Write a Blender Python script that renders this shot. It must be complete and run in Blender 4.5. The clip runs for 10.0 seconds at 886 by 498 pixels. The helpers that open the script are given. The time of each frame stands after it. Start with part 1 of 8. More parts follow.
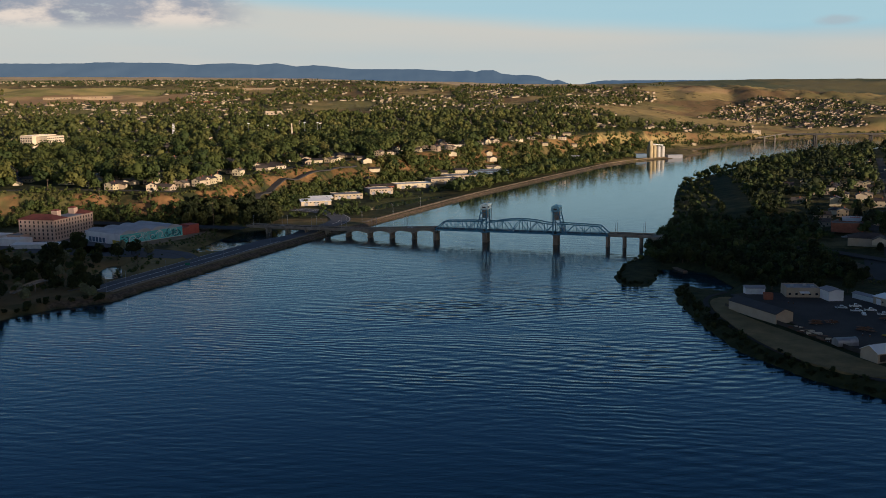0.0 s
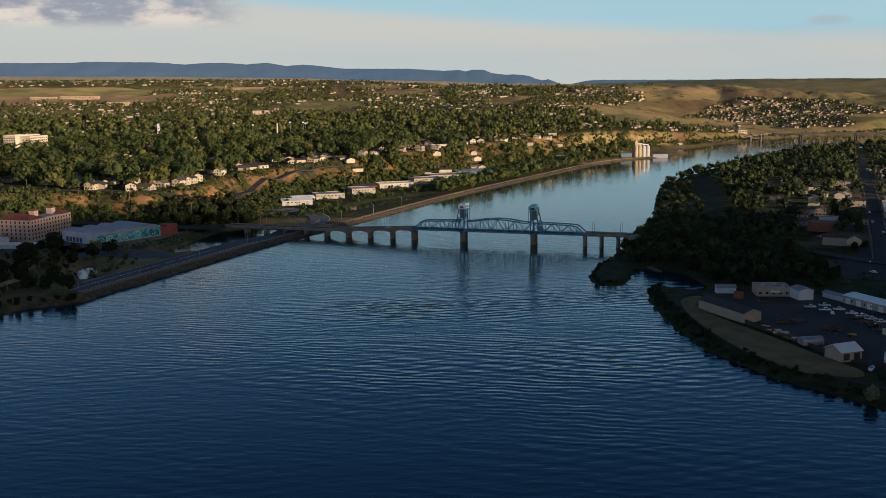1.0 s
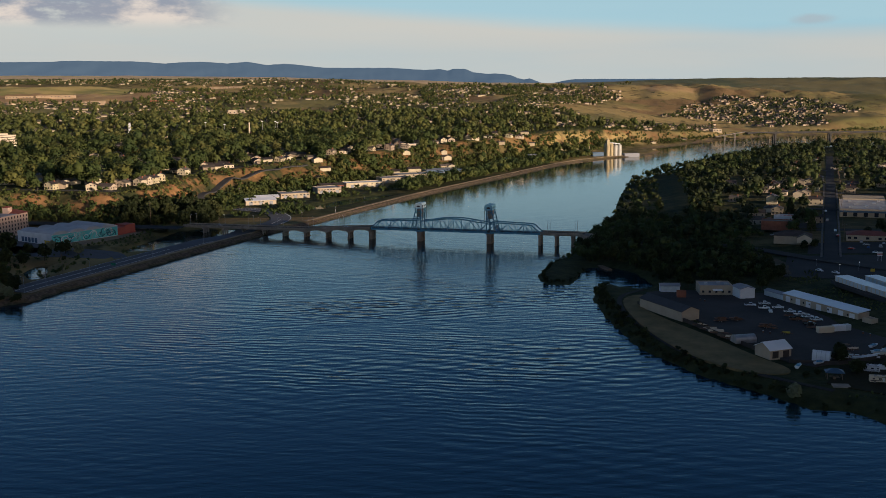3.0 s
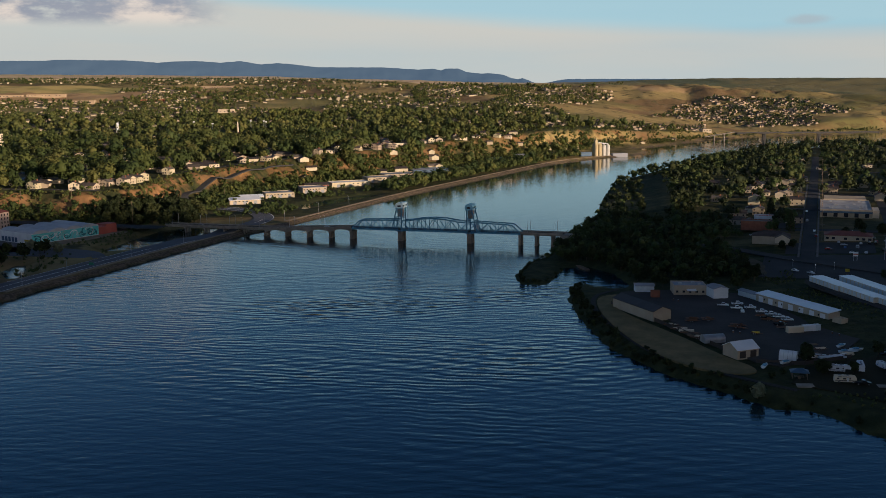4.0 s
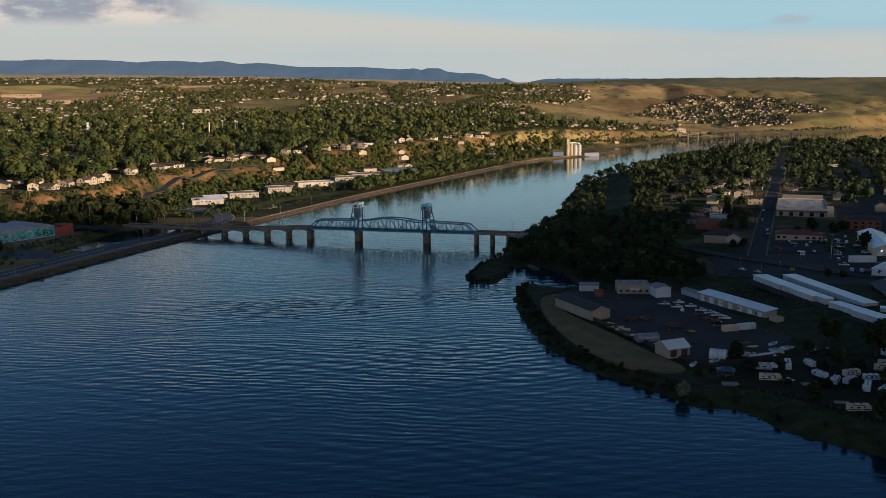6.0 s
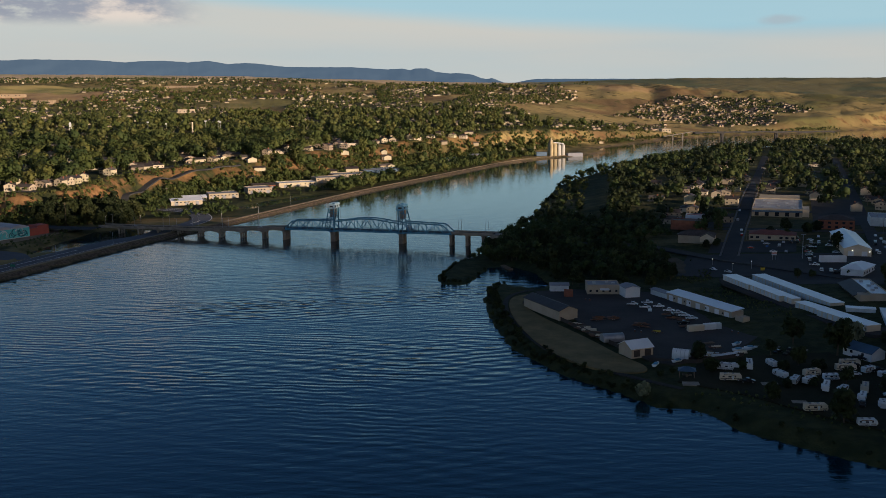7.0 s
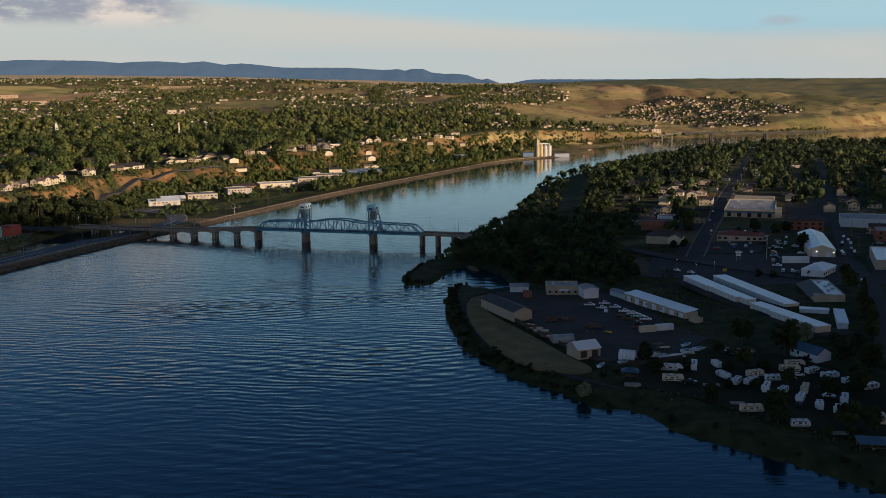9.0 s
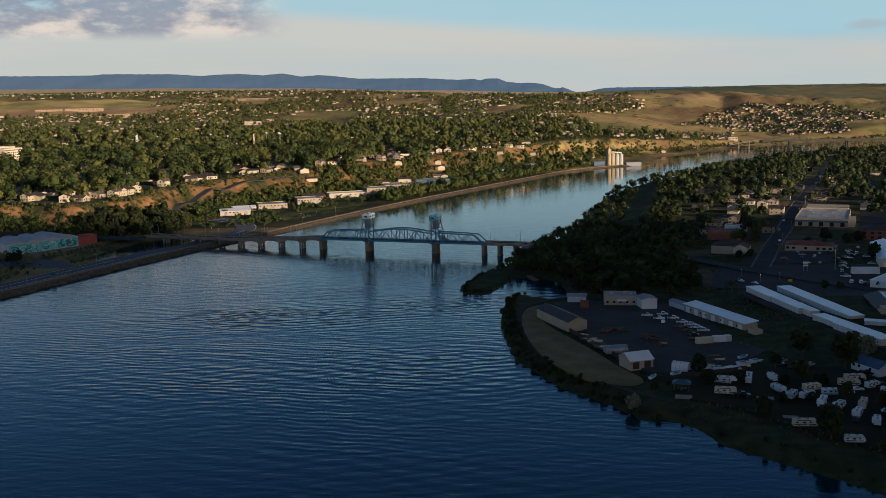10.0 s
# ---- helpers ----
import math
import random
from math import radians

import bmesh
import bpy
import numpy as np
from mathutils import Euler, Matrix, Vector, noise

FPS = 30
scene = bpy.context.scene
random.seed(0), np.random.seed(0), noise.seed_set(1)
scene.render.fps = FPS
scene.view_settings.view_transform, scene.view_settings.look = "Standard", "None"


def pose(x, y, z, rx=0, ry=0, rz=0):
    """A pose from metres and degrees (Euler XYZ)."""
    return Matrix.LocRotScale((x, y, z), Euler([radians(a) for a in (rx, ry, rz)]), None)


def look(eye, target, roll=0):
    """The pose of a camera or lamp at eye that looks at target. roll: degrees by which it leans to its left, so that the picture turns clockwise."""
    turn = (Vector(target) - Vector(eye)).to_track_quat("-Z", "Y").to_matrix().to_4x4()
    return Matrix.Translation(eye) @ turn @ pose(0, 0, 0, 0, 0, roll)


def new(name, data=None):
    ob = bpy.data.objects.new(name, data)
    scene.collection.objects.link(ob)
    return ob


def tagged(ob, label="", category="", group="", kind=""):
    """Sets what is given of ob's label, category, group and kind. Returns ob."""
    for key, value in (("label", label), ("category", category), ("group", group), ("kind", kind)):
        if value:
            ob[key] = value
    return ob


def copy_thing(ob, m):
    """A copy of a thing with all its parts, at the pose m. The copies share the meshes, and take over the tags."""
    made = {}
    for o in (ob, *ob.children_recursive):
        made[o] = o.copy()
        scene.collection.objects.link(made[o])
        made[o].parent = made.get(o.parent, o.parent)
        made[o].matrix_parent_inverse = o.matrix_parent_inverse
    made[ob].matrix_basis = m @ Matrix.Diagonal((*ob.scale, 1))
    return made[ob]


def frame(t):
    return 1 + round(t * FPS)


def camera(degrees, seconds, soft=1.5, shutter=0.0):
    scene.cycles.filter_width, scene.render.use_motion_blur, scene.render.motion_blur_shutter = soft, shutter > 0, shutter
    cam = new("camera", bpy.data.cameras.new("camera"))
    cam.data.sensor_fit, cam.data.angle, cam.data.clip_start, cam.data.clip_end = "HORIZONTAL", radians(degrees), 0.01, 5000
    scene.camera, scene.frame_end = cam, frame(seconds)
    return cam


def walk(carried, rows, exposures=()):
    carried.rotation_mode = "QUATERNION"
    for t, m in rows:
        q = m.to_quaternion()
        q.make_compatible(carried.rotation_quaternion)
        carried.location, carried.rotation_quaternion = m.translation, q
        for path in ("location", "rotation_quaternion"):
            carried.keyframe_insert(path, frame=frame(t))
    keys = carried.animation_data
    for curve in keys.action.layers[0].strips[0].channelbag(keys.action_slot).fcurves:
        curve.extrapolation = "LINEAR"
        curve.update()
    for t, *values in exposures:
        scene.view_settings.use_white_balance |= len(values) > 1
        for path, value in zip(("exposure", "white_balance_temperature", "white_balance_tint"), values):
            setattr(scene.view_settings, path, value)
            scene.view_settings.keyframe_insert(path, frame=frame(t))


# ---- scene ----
cam = camera(48.5, 10.0, soft=0.6)
PATH = [
    (0, (1.279, -0.105, 114.77), (1.17, 1.866, 114.447), -0.7),
    (0.5, (6.795, 0.041, 114.767), (6.694, 2.012, 114.444), -0.7),
    (1, (12.338, 0.182, 114.766), (12.244, 2.153, 114.442), -0.7),
    (1.5, (17.945, 0.286, 114.76), (17.857, 2.257, 114.435), -0.7),
    (2, (23.566, 0.328, 114.76), (23.486, 2.3, 114.434), -0.7),
    (2.5, (29.138, 0.297, 114.765), (29.066, 2.268, 114.439), -0.7),
    (4, (45.57, -0.073, 114.849), (45.513, 1.899, 114.522), -0.6),
    (4.5, (51.006, -0.172, 114.863), (50.957, 1.8, 114.535), -0.5),
    (5, (56.514, -0.261, 114.874), (56.472, 1.712, 114.546), -0.6),
    (5.5, (62.035, -0.259, 114.872), (61.999, 1.713, 114.544), -0.6),
    (7, (78.817, -0.016, 114.882), (78.807, 1.957, 114.554), -0.6),
    (7.5, (84.44, 0.023, 114.881), (84.439, 1.996, 114.552), -0.5),
    (8, (89.944, 0.025, 114.867), (89.95, 1.998, 114.538), -0.6),
    (8.5, (95.298, 0.023, 114.856), (95.309, 1.996, 114.526), -0.5),
    (9, (100.558, -0.007, 114.852), (100.548, 1.966, 114.525), -0.6),
    (9.5, (105.921, -0.117, 114.854), (105.833, 1.856, 114.538), -0.9),
    (10, (111.409, -0.301, 114.859), (111.243, 1.669, 114.553), -1.2),
]
walk(cam, [(t, look(eye, target, roll)) for t, eye, target, roll in PATH])

# ---- world, sun, exposure ----
SUN_AZ, SUN_EL = radians(128.0), radians(9.5)   # azimuth from +y towards +x
SUN_DIR = Vector((math.sin(SUN_AZ) * math.cos(SUN_EL), math.cos(SUN_AZ) * math.cos(SUN_EL), math.sin(SUN_EL)))
scene.view_settings.exposure = 0.45


def build_world():
    world = bpy.data.worlds.new("evening_sky")
    scene.world = world
    world.use_nodes = True
    nt = world.node_tree
    nt.nodes.clear()
    out = nt.nodes.new("ShaderNodeOutputWorld")
    bg = nt.nodes.new("ShaderNodeBackground")
    bg.inputs["Strength"].default_value = 0.065
    sky = nt.nodes.new("ShaderNodeTexSky")
    sky.sky_type = "NISHITA"
    sky.sun_disc = False
    sky.sun_elevation = SUN_EL
    sky.sun_rotation = SUN_AZ
    sky.air_density, sky.dust_density, sky.ozone_density = 1.0, 0.3, 3.0
    coord = nt.nodes.new("ShaderNodeTexCoord")
    sep = nt.nodes.new("ShaderNodeSeparateXYZ")
    nt.links.new(coord.outputs["Generated"], sep.inputs[0])

    def math_node(op, a, b=None, c=None):
        n = nt.nodes.new("ShaderNodeMath")
        n.operation = op
        for i, v in enumerate((a, b, c)):
            if v is None:
                continue
            if isinstance(v, (int, float)):
                n.inputs[i].default_value = v
            else:
                nt.links.new(v, n.inputs[i])
        return n.outputs[0]

    def smooth(v, lo, hi):
        n = nt.nodes.new("ShaderNodeMapRange")
        n.interpolation_type = "SMOOTHSTEP"
        nt.links.new(v, n.inputs["Value"])
        n.inputs["From Min"].default_value, n.inputs["From Max"].default_value = lo, hi
        return n.outputs[0]

    def mix(fac, a, colour):
        n = nt.nodes.new("ShaderNodeMix")
        n.data_type = "RGBA"
        nt.links.new(fac, n.inputs[0])
        nt.links.new(a, n.inputs[6])
        if isinstance(colour, tuple):
            n.inputs[7].default_value = (*colour, 1)
        else:
            nt.links.new(colour, n.inputs[7])
        return n.outputs[2]

    z = sep.outputs["Z"]
    # a thin cirrostratus veil low in the sky, its upper rim sinking to the west
    tilt = math_node("MULTIPLY_ADD", math_node("MINIMUM", math_node("MAXIMUM", sep.outputs["X"], -0.25), 0.27), 0.075, z)
    mapping = nt.nodes.new("ShaderNodeMapping")
    mapping.inputs["Scale"].default_value = (1.0, 1.0, 9.0)
    nt.links.new(coord.outputs["Generated"], mapping.inputs[0])
    veil_noise = nt.nodes.new("ShaderNodeTexNoise")
    veil_noise.inputs["Scale"].default_value = 3.0
    veil_noise.inputs["Detail"].default_value = 8.0
    nt.links.new(mapping.outputs[0], veil_noise.inputs["Vector"])
    rim = math_node("MULTIPLY_ADD", veil_noise.outputs[0], 0.02, tilt)
    veil = math_node("SUBTRACT", 1.0, smooth(rim, 0.067, 0.085))
    soft_low = smooth(z, -0.05, 0.06)
    veil = math_node("MULTIPLY", veil, math_node("MULTIPLY_ADD", soft_low, 0.12, 0.62))
    veil = math_node("MULTIPLY", veil, math_node("MULTIPLY_ADD", veil_noise.outputs[0], 0.7, 0.68))
    deep = math_node("MULTIPLY", smooth(z, -0.1, 0.15), 0.82)
    col = mix(deep, sky.outputs[0], DEEP)
    col = mix(math_node("MULTIPLY", smooth(z, 0.30, 0.7), 0.9), col, ZENITH)
    haze = math_node("MULTIPLY", math_node("SUBTRACT", 1.0, smooth(z, 0.02, 0.36)), 0.85)
    col = mix(haze, col, HAZE)
    # thin high cirrus above the veil
    cirrus = math_node("MULTIPLY", smooth(z, 0.03, 0.06), math_node("SUBTRACT", 1.0, smooth(z, 0.11, 0.22)))
    cirrus = math_node("MULTIPLY", cirrus, math_node("MULTIPLY_ADD", veil_noise.outputs[0], 0.4, 0.58))
    col = mix(cirrus, col, CIRRUS)
    # the western sky still glows round the hidden sun
    toward = nt.nodes.new("ShaderNodeVectorMath")
    toward.operation = "DOT_PRODUCT"
    nt.links.new(coord.outputs["Generated"], toward.inputs[0])
    toward.inputs[1].default_value = SUN_DIR
    glow = math_node("MULTIPLY", smooth(toward.outputs["Value"], 0.35, 1.0), math_node("SUBTRACT", 1.0, smooth(z, 0.1, 0.6)))
    col = mix(math_node("MULTIPLY", glow, 0.9), col, GLOW)
    col = mix(veil, col, VEIL)
    # small cumulus banks
    mapping2 = nt.nodes.new("ShaderNodeMapping")
    mapping2.inputs["Scale"].default_value = (1.0, 1.0, 2.6)
    mapping2.inputs["Location"].default_value = (0.13, 0.0, 0.02)
    nt.links.new(coord.outputs["Generated"], mapping2.inputs[0])
    puffs = nt.nodes.new("ShaderNodeTexNoise")
    puffs.inputs["Scale"].default_value = 11.0
    puffs.inputs["Detail"].default_value = 9.0
    puffs.inputs["Roughness"].default_value = 0.62
    nt.links.new(mapping2.outputs[0], puffs.inputs["Vector"])
    where = math_node("MULTIPLY", smooth(z, 0.056, 0.070), math_node("SUBTRACT", 1.0, smooth(sep.outputs["X"], -0.29, -0.22)))
    where = math_node("MULTIPLY", where, math_node("SUBTRACT", 1.0, smooth(z, 0.14, 0.2)))
    cloud = math_node("MULTIPLY", smooth(puffs.outputs[0], 0.30, 0.42), where)
    shade = smooth(puffs.outputs[0], 0.42, 0.60)
    dark_side = nt.nodes.new("ShaderNodeRGB")
    dark_side.outputs[0].default_value = (*CLOUD_DARK, 1)
    cloud_col = mix(shade, dark_side.outputs[0], CLOUD_LIT)
    col = mix(math_node("MULTIPLY", cloud, 0.85), col, cloud_col)
    # a lone wisp over the right-hand hills
    flat = nt.nodes.new("ShaderNodeMapping")
    flat.inputs["Scale"].default_value = (1.0, 1.0, 4.5)
    nt.links.new(coord.outputs["Generated"], flat.inputs[0])
    gap = nt.nodes.new("ShaderNodeVectorMath")
    gap.operation = "DISTANCE"
    nt.links.new(flat.outputs[0], gap.inputs[0])
    gap.inputs[1].default_value = (0.316, 0.947, 0.0576 * 4.5)
    wisp = math_node("SUBTRACT", 1.0, smooth(math_node("MULTIPLY_ADD", puffs.outputs[0], 0.05, gap.outputs["Value"]), 0.028, 0.05))
    col = mix(math_node("MULTIPLY", wisp, 0.5), col, VEIL_SHADE)
    nt.links.new(col, bg.inputs["Color"])
    nt.links.new(bg.outputs[0], out.inputs[0])


ZENITH = (0.32, 0.50, 0.82)
DEEP = (0.42, 1.6, 4.3)
HAZE = (2.8, 6.1, 7.9)
VEIL = (7.1, 6.6, 5.9)
VEIL_SHADE = (4.6, 4.7, 5.1)
CIRRUS = (4.9, 7.0, 7.7)
CLOUD_DARK = (3.1, 3.4, 4.3)
CLOUD_LIT = (9.0, 7.8, 6.9)
GLOW = (11.0, 8.4, 5.6)
build_world()
sun = new("sun", bpy.data.lights.new("sun", "SUN"))
sun.data.energy, sun.data.angle, sun.data.color = 4.4, radians(0.6), (1.0, 0.77, 0.575)
sun.matrix_world = look(SUN_DIR * 100, (0, 0, 0))

# ---- materials ----


def material(name, base, rough=0.85, metal=0.0, second=None, scale=0.3, amount=1.0, fine=4.0, bump=0.25, spread=0.0, ior=1.45):
    """base colour, and a second one mixed in at two scales; spread: brightness that differs from object to object."""
    mat = bpy.data.materials.new(name)
    mat.use_nodes = True
    nt = mat.node_tree
    bsdf = nt.nodes["Principled BSDF"]
    bsdf.inputs["Roughness"].default_value = rough
    bsdf.inputs["Metallic"].default_value = metal
    bsdf.inputs["IOR"].default_value = ior
    bsdf.inputs["Specular IOR Level"].default_value = 0.12 if rough > 0.84 else 0.5
    second = second or tuple(c * 0.7 for c in base)
    geo = nt.nodes.new("ShaderNodeNewGeometry")
    big = nt.nodes.new("ShaderNodeTexNoise")
    big.inputs["Scale"].default_value, big.inputs["Detail"].default_value = scale, 4
    small = nt.nodes.new("ShaderNodeTexNoise")
    small.inputs["Scale"].default_value, small.inputs["Detail"].default_value = fine, 3
    for n in (big, small):
        nt.links.new(geo.outputs["Position"], n.inputs["Vector"])
    add = nt.nodes.new("ShaderNodeMath")
    add.operation = "MULTIPLY_ADD"
    nt.links.new(small.outputs[0], add.inputs[0])
    add.inputs[1].default_value = 0.4
    nt.links.new(big.outputs[0], add.inputs[2])
    ramp = nt.nodes.new("ShaderNodeMapRange")
    ramp.inputs["From Min"].default_value, ramp.inputs["From Max"].default_value = 0.5, 0.9
    ramp.inputs["To Max"].default_value = amount
    nt.links.new(add.outputs[0], ramp.inputs["Value"])
    mix = nt.nodes.new("ShaderNodeMix")
    mix.data_type = "RGBA"
    nt.links.new(ramp.outputs[0], mix.inputs[0])
    mix.inputs[6].default_value, mix.inputs[7].default_value = (*base, 1), (*second, 1)
    colour = mix.outputs[2]
    if spread:
        info = nt.nodes.new("ShaderNodeObjectInfo")
        isl = nt.nodes.new("ShaderNodeMath")
        isl.operation = "ADD"
        nt.links.new(info.outputs["Random"], isl.inputs[0])
        nt.links.new(geo.outputs["Random Per Island"], isl.inputs[1])
        hsv = nt.nodes.new("ShaderNodeHueSaturation")
        val = nt.nodes.new("ShaderNodeMapRange")
        nt.links.new(isl.outputs[0], val.inputs["Value"])
        val.inputs["From Max"].default_value = 2.0
        val.inputs["To Min"].default_value, val.inputs["To Max"].default_value = 1 - spread, 1 + spread
        nt.links.new(val.outputs[0], hsv.inputs["Value"])
        hue = nt.nodes.new("ShaderNodeMapRange")
        nt.links.new(info.outputs["Random"], hue.inputs["Value"])
        hue.inputs["To Min"].default_value, hue.inputs["To Max"].default_value = 0.5 - spread * 0.05, 0.5 + spread * 0.05
        nt.links.new(hue.outputs[0], hsv.inputs["Hue"])
        nt.links.new(colour, hsv.inputs["Color"])
        colour = hsv.outputs[0]
    nt.links.new(colour, bsdf.inputs["Base Color"])
    if bump:
        b = nt.nodes.new("ShaderNodeBump")
        b.inputs["Strength"].default_value = bump
        b.inputs["Distance"].default_value = 0.3
        nt.links.new(add.outputs[0], b.inputs["Height"])
        nt.links.new(b.outputs[0], bsdf.inputs["Normal"])
    return mat


def foliage_material(name, base, second, third):
    """Leaves: every tree has its own tone between three colours, and fresher and duller sprays."""
    mat = bpy.data.materials.new(name)
    mat.use_nodes = True
    nt = mat.node_tree
    bsdf = nt.nodes["Principled BSDF"]
    bsdf.inputs["Roughness"].default_value = 0.7
    bsdf.inputs["Specular IOR Level"].default_value = 0.2
    geo = nt.nodes.new("ShaderNodeNewGeometry")
    info = nt.nodes.new("ShaderNodeObjectInfo")
    own = nt.nodes.new("ShaderNodeAttribute")
    own.attribute_name = "tone"
    tone = nt.nodes.new("ShaderNodeMath")
    nt.links.new(own.outputs["Fac"], tone.inputs[0])
    nt.links.new(info.outputs["Random"], tone.inputs[1])
    wrap = nt.nodes.new("ShaderNodeMath")
    wrap.operation = "FRACT"
    nt.links.new(tone.outputs[0], wrap.inputs[0])
    ramp = nt.nodes.new("ShaderNodeValToRGB")
    ramp.color_ramp.elements[0].color, ramp.color_ramp.elements[1].color = (*base, 1), (*third, 1)
    ramp.color_ramp.elements.new(0.55).color = (*second, 1)
    nt.links.new(wrap.outputs[0], ramp.inputs[0])
    spray = nt.nodes.new("ShaderNodeTexNoise")
    spray.inputs["Scale"].default_value, spray.inputs["Detail"].default_value = 0.45, 4
    nt.links.new(geo.outputs["Position"], spray.inputs["Vector"])
    mixed = nt.nodes.new("ShaderNodeMath")
    mixed.operation = "MULTIPLY_ADD"
    nt.links.new(geo.outputs["Random Per Island"], mixed.inputs[0])
    mixed.inputs[1].default_value = 0.35
    nt.links.new(spray.outputs[0], mixed.inputs[2])
    val = nt.nodes.new("ShaderNodeMapRange")
    nt.links.new(mixed.outputs[0], val.inputs["Value"])
    for k, q in (("From Min", 0.35), ("From Max", 1.0), ("To Min", 0.78), ("To Max", 1.25)):
        val.inputs[k].default_value = q
    hsv = nt.nodes.new("ShaderNodeHueSaturation")
    nt.links.new(val.outputs[0], hsv.inputs["Value"])
    nt.links.new(ramp.outputs[0], hsv.inputs["Color"])
    nt.links.new(hsv.outputs[0], bsdf.inputs["Base Color"])
    # light shines through the leaves
    through_leaf = nt.nodes.new("ShaderNodeBsdfTranslucent")
    fresh = nt.nodes.new("ShaderNodeHueSaturation")
    fresh.inputs["Value"].default_value, fresh.inputs["Saturation"].default_value = 1.7, 0.9
    nt.links.new(hsv.outputs[0], fresh.inputs["Color"])
    nt.links.new(fresh.outputs[0], through_leaf.inputs["Color"])
    blend = nt.nodes.new("ShaderNodeMixShader")
    blend.inputs[0].default_value = 0.16
    nt.links.new(bsdf.outputs[0], blend.inputs[1])
    nt.links.new(through_leaf.outputs[0], blend.inputs[2])
    nt.links.new(blend.outputs[0], nt.nodes["Material Output"].inputs["Surface"])
    return mat


def ground_material():
    """Dry gold grass, greener grass and bare tan soil; steep faces show soil. 'dry' and 'wheat' say how parched the land is."""
    mat = bpy.data.materials.new("dry_grassland")
    mat.use_nodes = True
    nt = mat.node_tree
    bsdf = nt.nodes["Principled BSDF"]
    bsdf.inputs["Roughness"].default_value = 0.95
    bsdf.inputs["Specular IOR Level"].default_value = 0.1
    geo = nt.nodes.new("ShaderNodeNewGeometry")

    def noise_at(scale, detail=5.0):
        n = nt.nodes.new("ShaderNodeTexNoise")
        n.inputs["Scale"].default_value, n.inputs["Detail"].default_value = scale, detail
        nt.links.new(geo.outputs["Position"], n.inputs["Vector"])
        return n.outputs[0]

    def attr(name):
        n = nt.nodes.new("ShaderNodeAttribute")
        n.attribute_name = name
        return n.outputs["Fac"]

    def rng(v, lo, hi, a=0.0, b=1.0):
        n = nt.nodes.new("ShaderNodeMapRange")
        n.interpolation_type = "SMOOTHSTEP"
        nt.links.new(v, n.inputs["Value"])
        for k, q in (("From Min", lo), ("From Max", hi), ("To Min", a), ("To Max", b)):
            n.inputs[k].default_value = q
        return n.outputs[0]

    def add(a, b, k=1.0):
        n = nt.nodes.new("ShaderNodeMath")
        n.operation = "MULTIPLY_ADD"
        nt.links.new(b, n.inputs[0])
        n.inputs[1].default_value = k
        nt.links.new(a, n.inputs[2])
        return n.outputs[0]

    def mix(fac, a, b):
        n = nt.nodes.new("ShaderNodeMix")
        n.data_type = "RGBA"
        nt.links.new(fac, n.inputs[0])
        for i, v in ((6, a), (7, b)):
            if isinstance(v, tuple):
                n.inputs[i].default_value = (*v, 1)
            else:
                nt.links.new(v, n.inputs[i])
        return n.outputs[2]

    dry = add(add(attr("dry"), noise_at(0.006), 0.9), noise_at(0.06), 0.5)
    green = mix(rng(noise_at(0.15), 0.35, 0.7), (0.028, 0.036, 0.016), (0.060, 0.064, 0.027))
    gold = mix(rng(noise_at(0.012), 0.35, 0.65), (0.42, 0.31, 0.13), (0.32, 0.25, 0.105))
    gold = mix(rng(noise_at(0.0045, 6.0), 0.50, 0.60), gold, (0.25, 0.165, 0.08))
    gold = mix(rng(noise_at(0.0027, 5.0), 0.49, 0.62), gold, (0.20, 0.18, 0.07))
    gold = mix(rng(noise_at(0.035, 7.0), 0.56, 0.66), gold, (0.14, 0.115, 0.05))
    col = mix(rng(dry, 0.9, 1.4), green, gold)
    soil = mix(rng(noise_at(0.09), 0.35, 0.65), (0.28, 0.155, 0.07), (0.16, 0.098, 0.048))
    sepn = nt.nodes.new("ShaderNodeSeparateXYZ")
    nt.links.new(geo.outputs["Normal"], sepn.inputs[0])
    steep = rng(add(sepn.outputs["Z"], noise_at(0.05), 0.16), 0.98, 0.90)
    bare = nt.nodes.new("ShaderNodeMath")
    bare.operation = "MULTIPLY"
    nt.links.new(steep, bare.inputs[0])
    nt.links.new(rng(noise_at(0.028, 6.0), 0.49, 0.62), bare.inputs[1])
    col = mix(bare.outputs[0], col, soil)
    crop = mix(rng(noise_at(0.01, 5.0), 0.4, 0.62), (0.31, 0.285, 0.10), (0.50, 0.385, 0.15))
    col = mix(attr("crop"), col, crop)
    col = mix(attr("plough"), col, mix(rng(noise_at(0.008, 5.0), 0.4, 0.6), (0.37, 0.24, 0.125), (0.48, 0.33, 0.16)))
    col = mix(attr("upland"), col, mix(rng(noise_at(0.004, 6.0), 0.42, 0.58), (0.12, 0.135, 0.075), (0.20, 0.175, 0.085)))
    face = mix(rng(noise_at(0.12, 8.0), 0.38, 0.62), (0.34, 0.185, 0.08), (0.20, 0.11, 0.05))
    ledge = nt.nodes.new("ShaderNodeMath")
    ledge.operation = "MULTIPLY"
    nt.links.new(attr("cut"), ledge.inputs[0])
    nt.links.new(rng(noise_at(0.03, 6.0), 0.46, 0.58), ledge.inputs[1])
    col = mix(ledge.outputs[0], col, face)
    wheat = mix(rng(noise_at(0.004), 0.4, 0.6), (0.62, 0.46, 0.30), (0.52, 0.42, 0.24))
    col = mix(attr("wheat"), col, wheat)
    stone = mix(rng(noise_at(0.5), 0.4, 0.6), (0.085, 0.065, 0.05), (0.17, 0.125, 0.09))
    col = mix(attr("riprap"), col, stone)
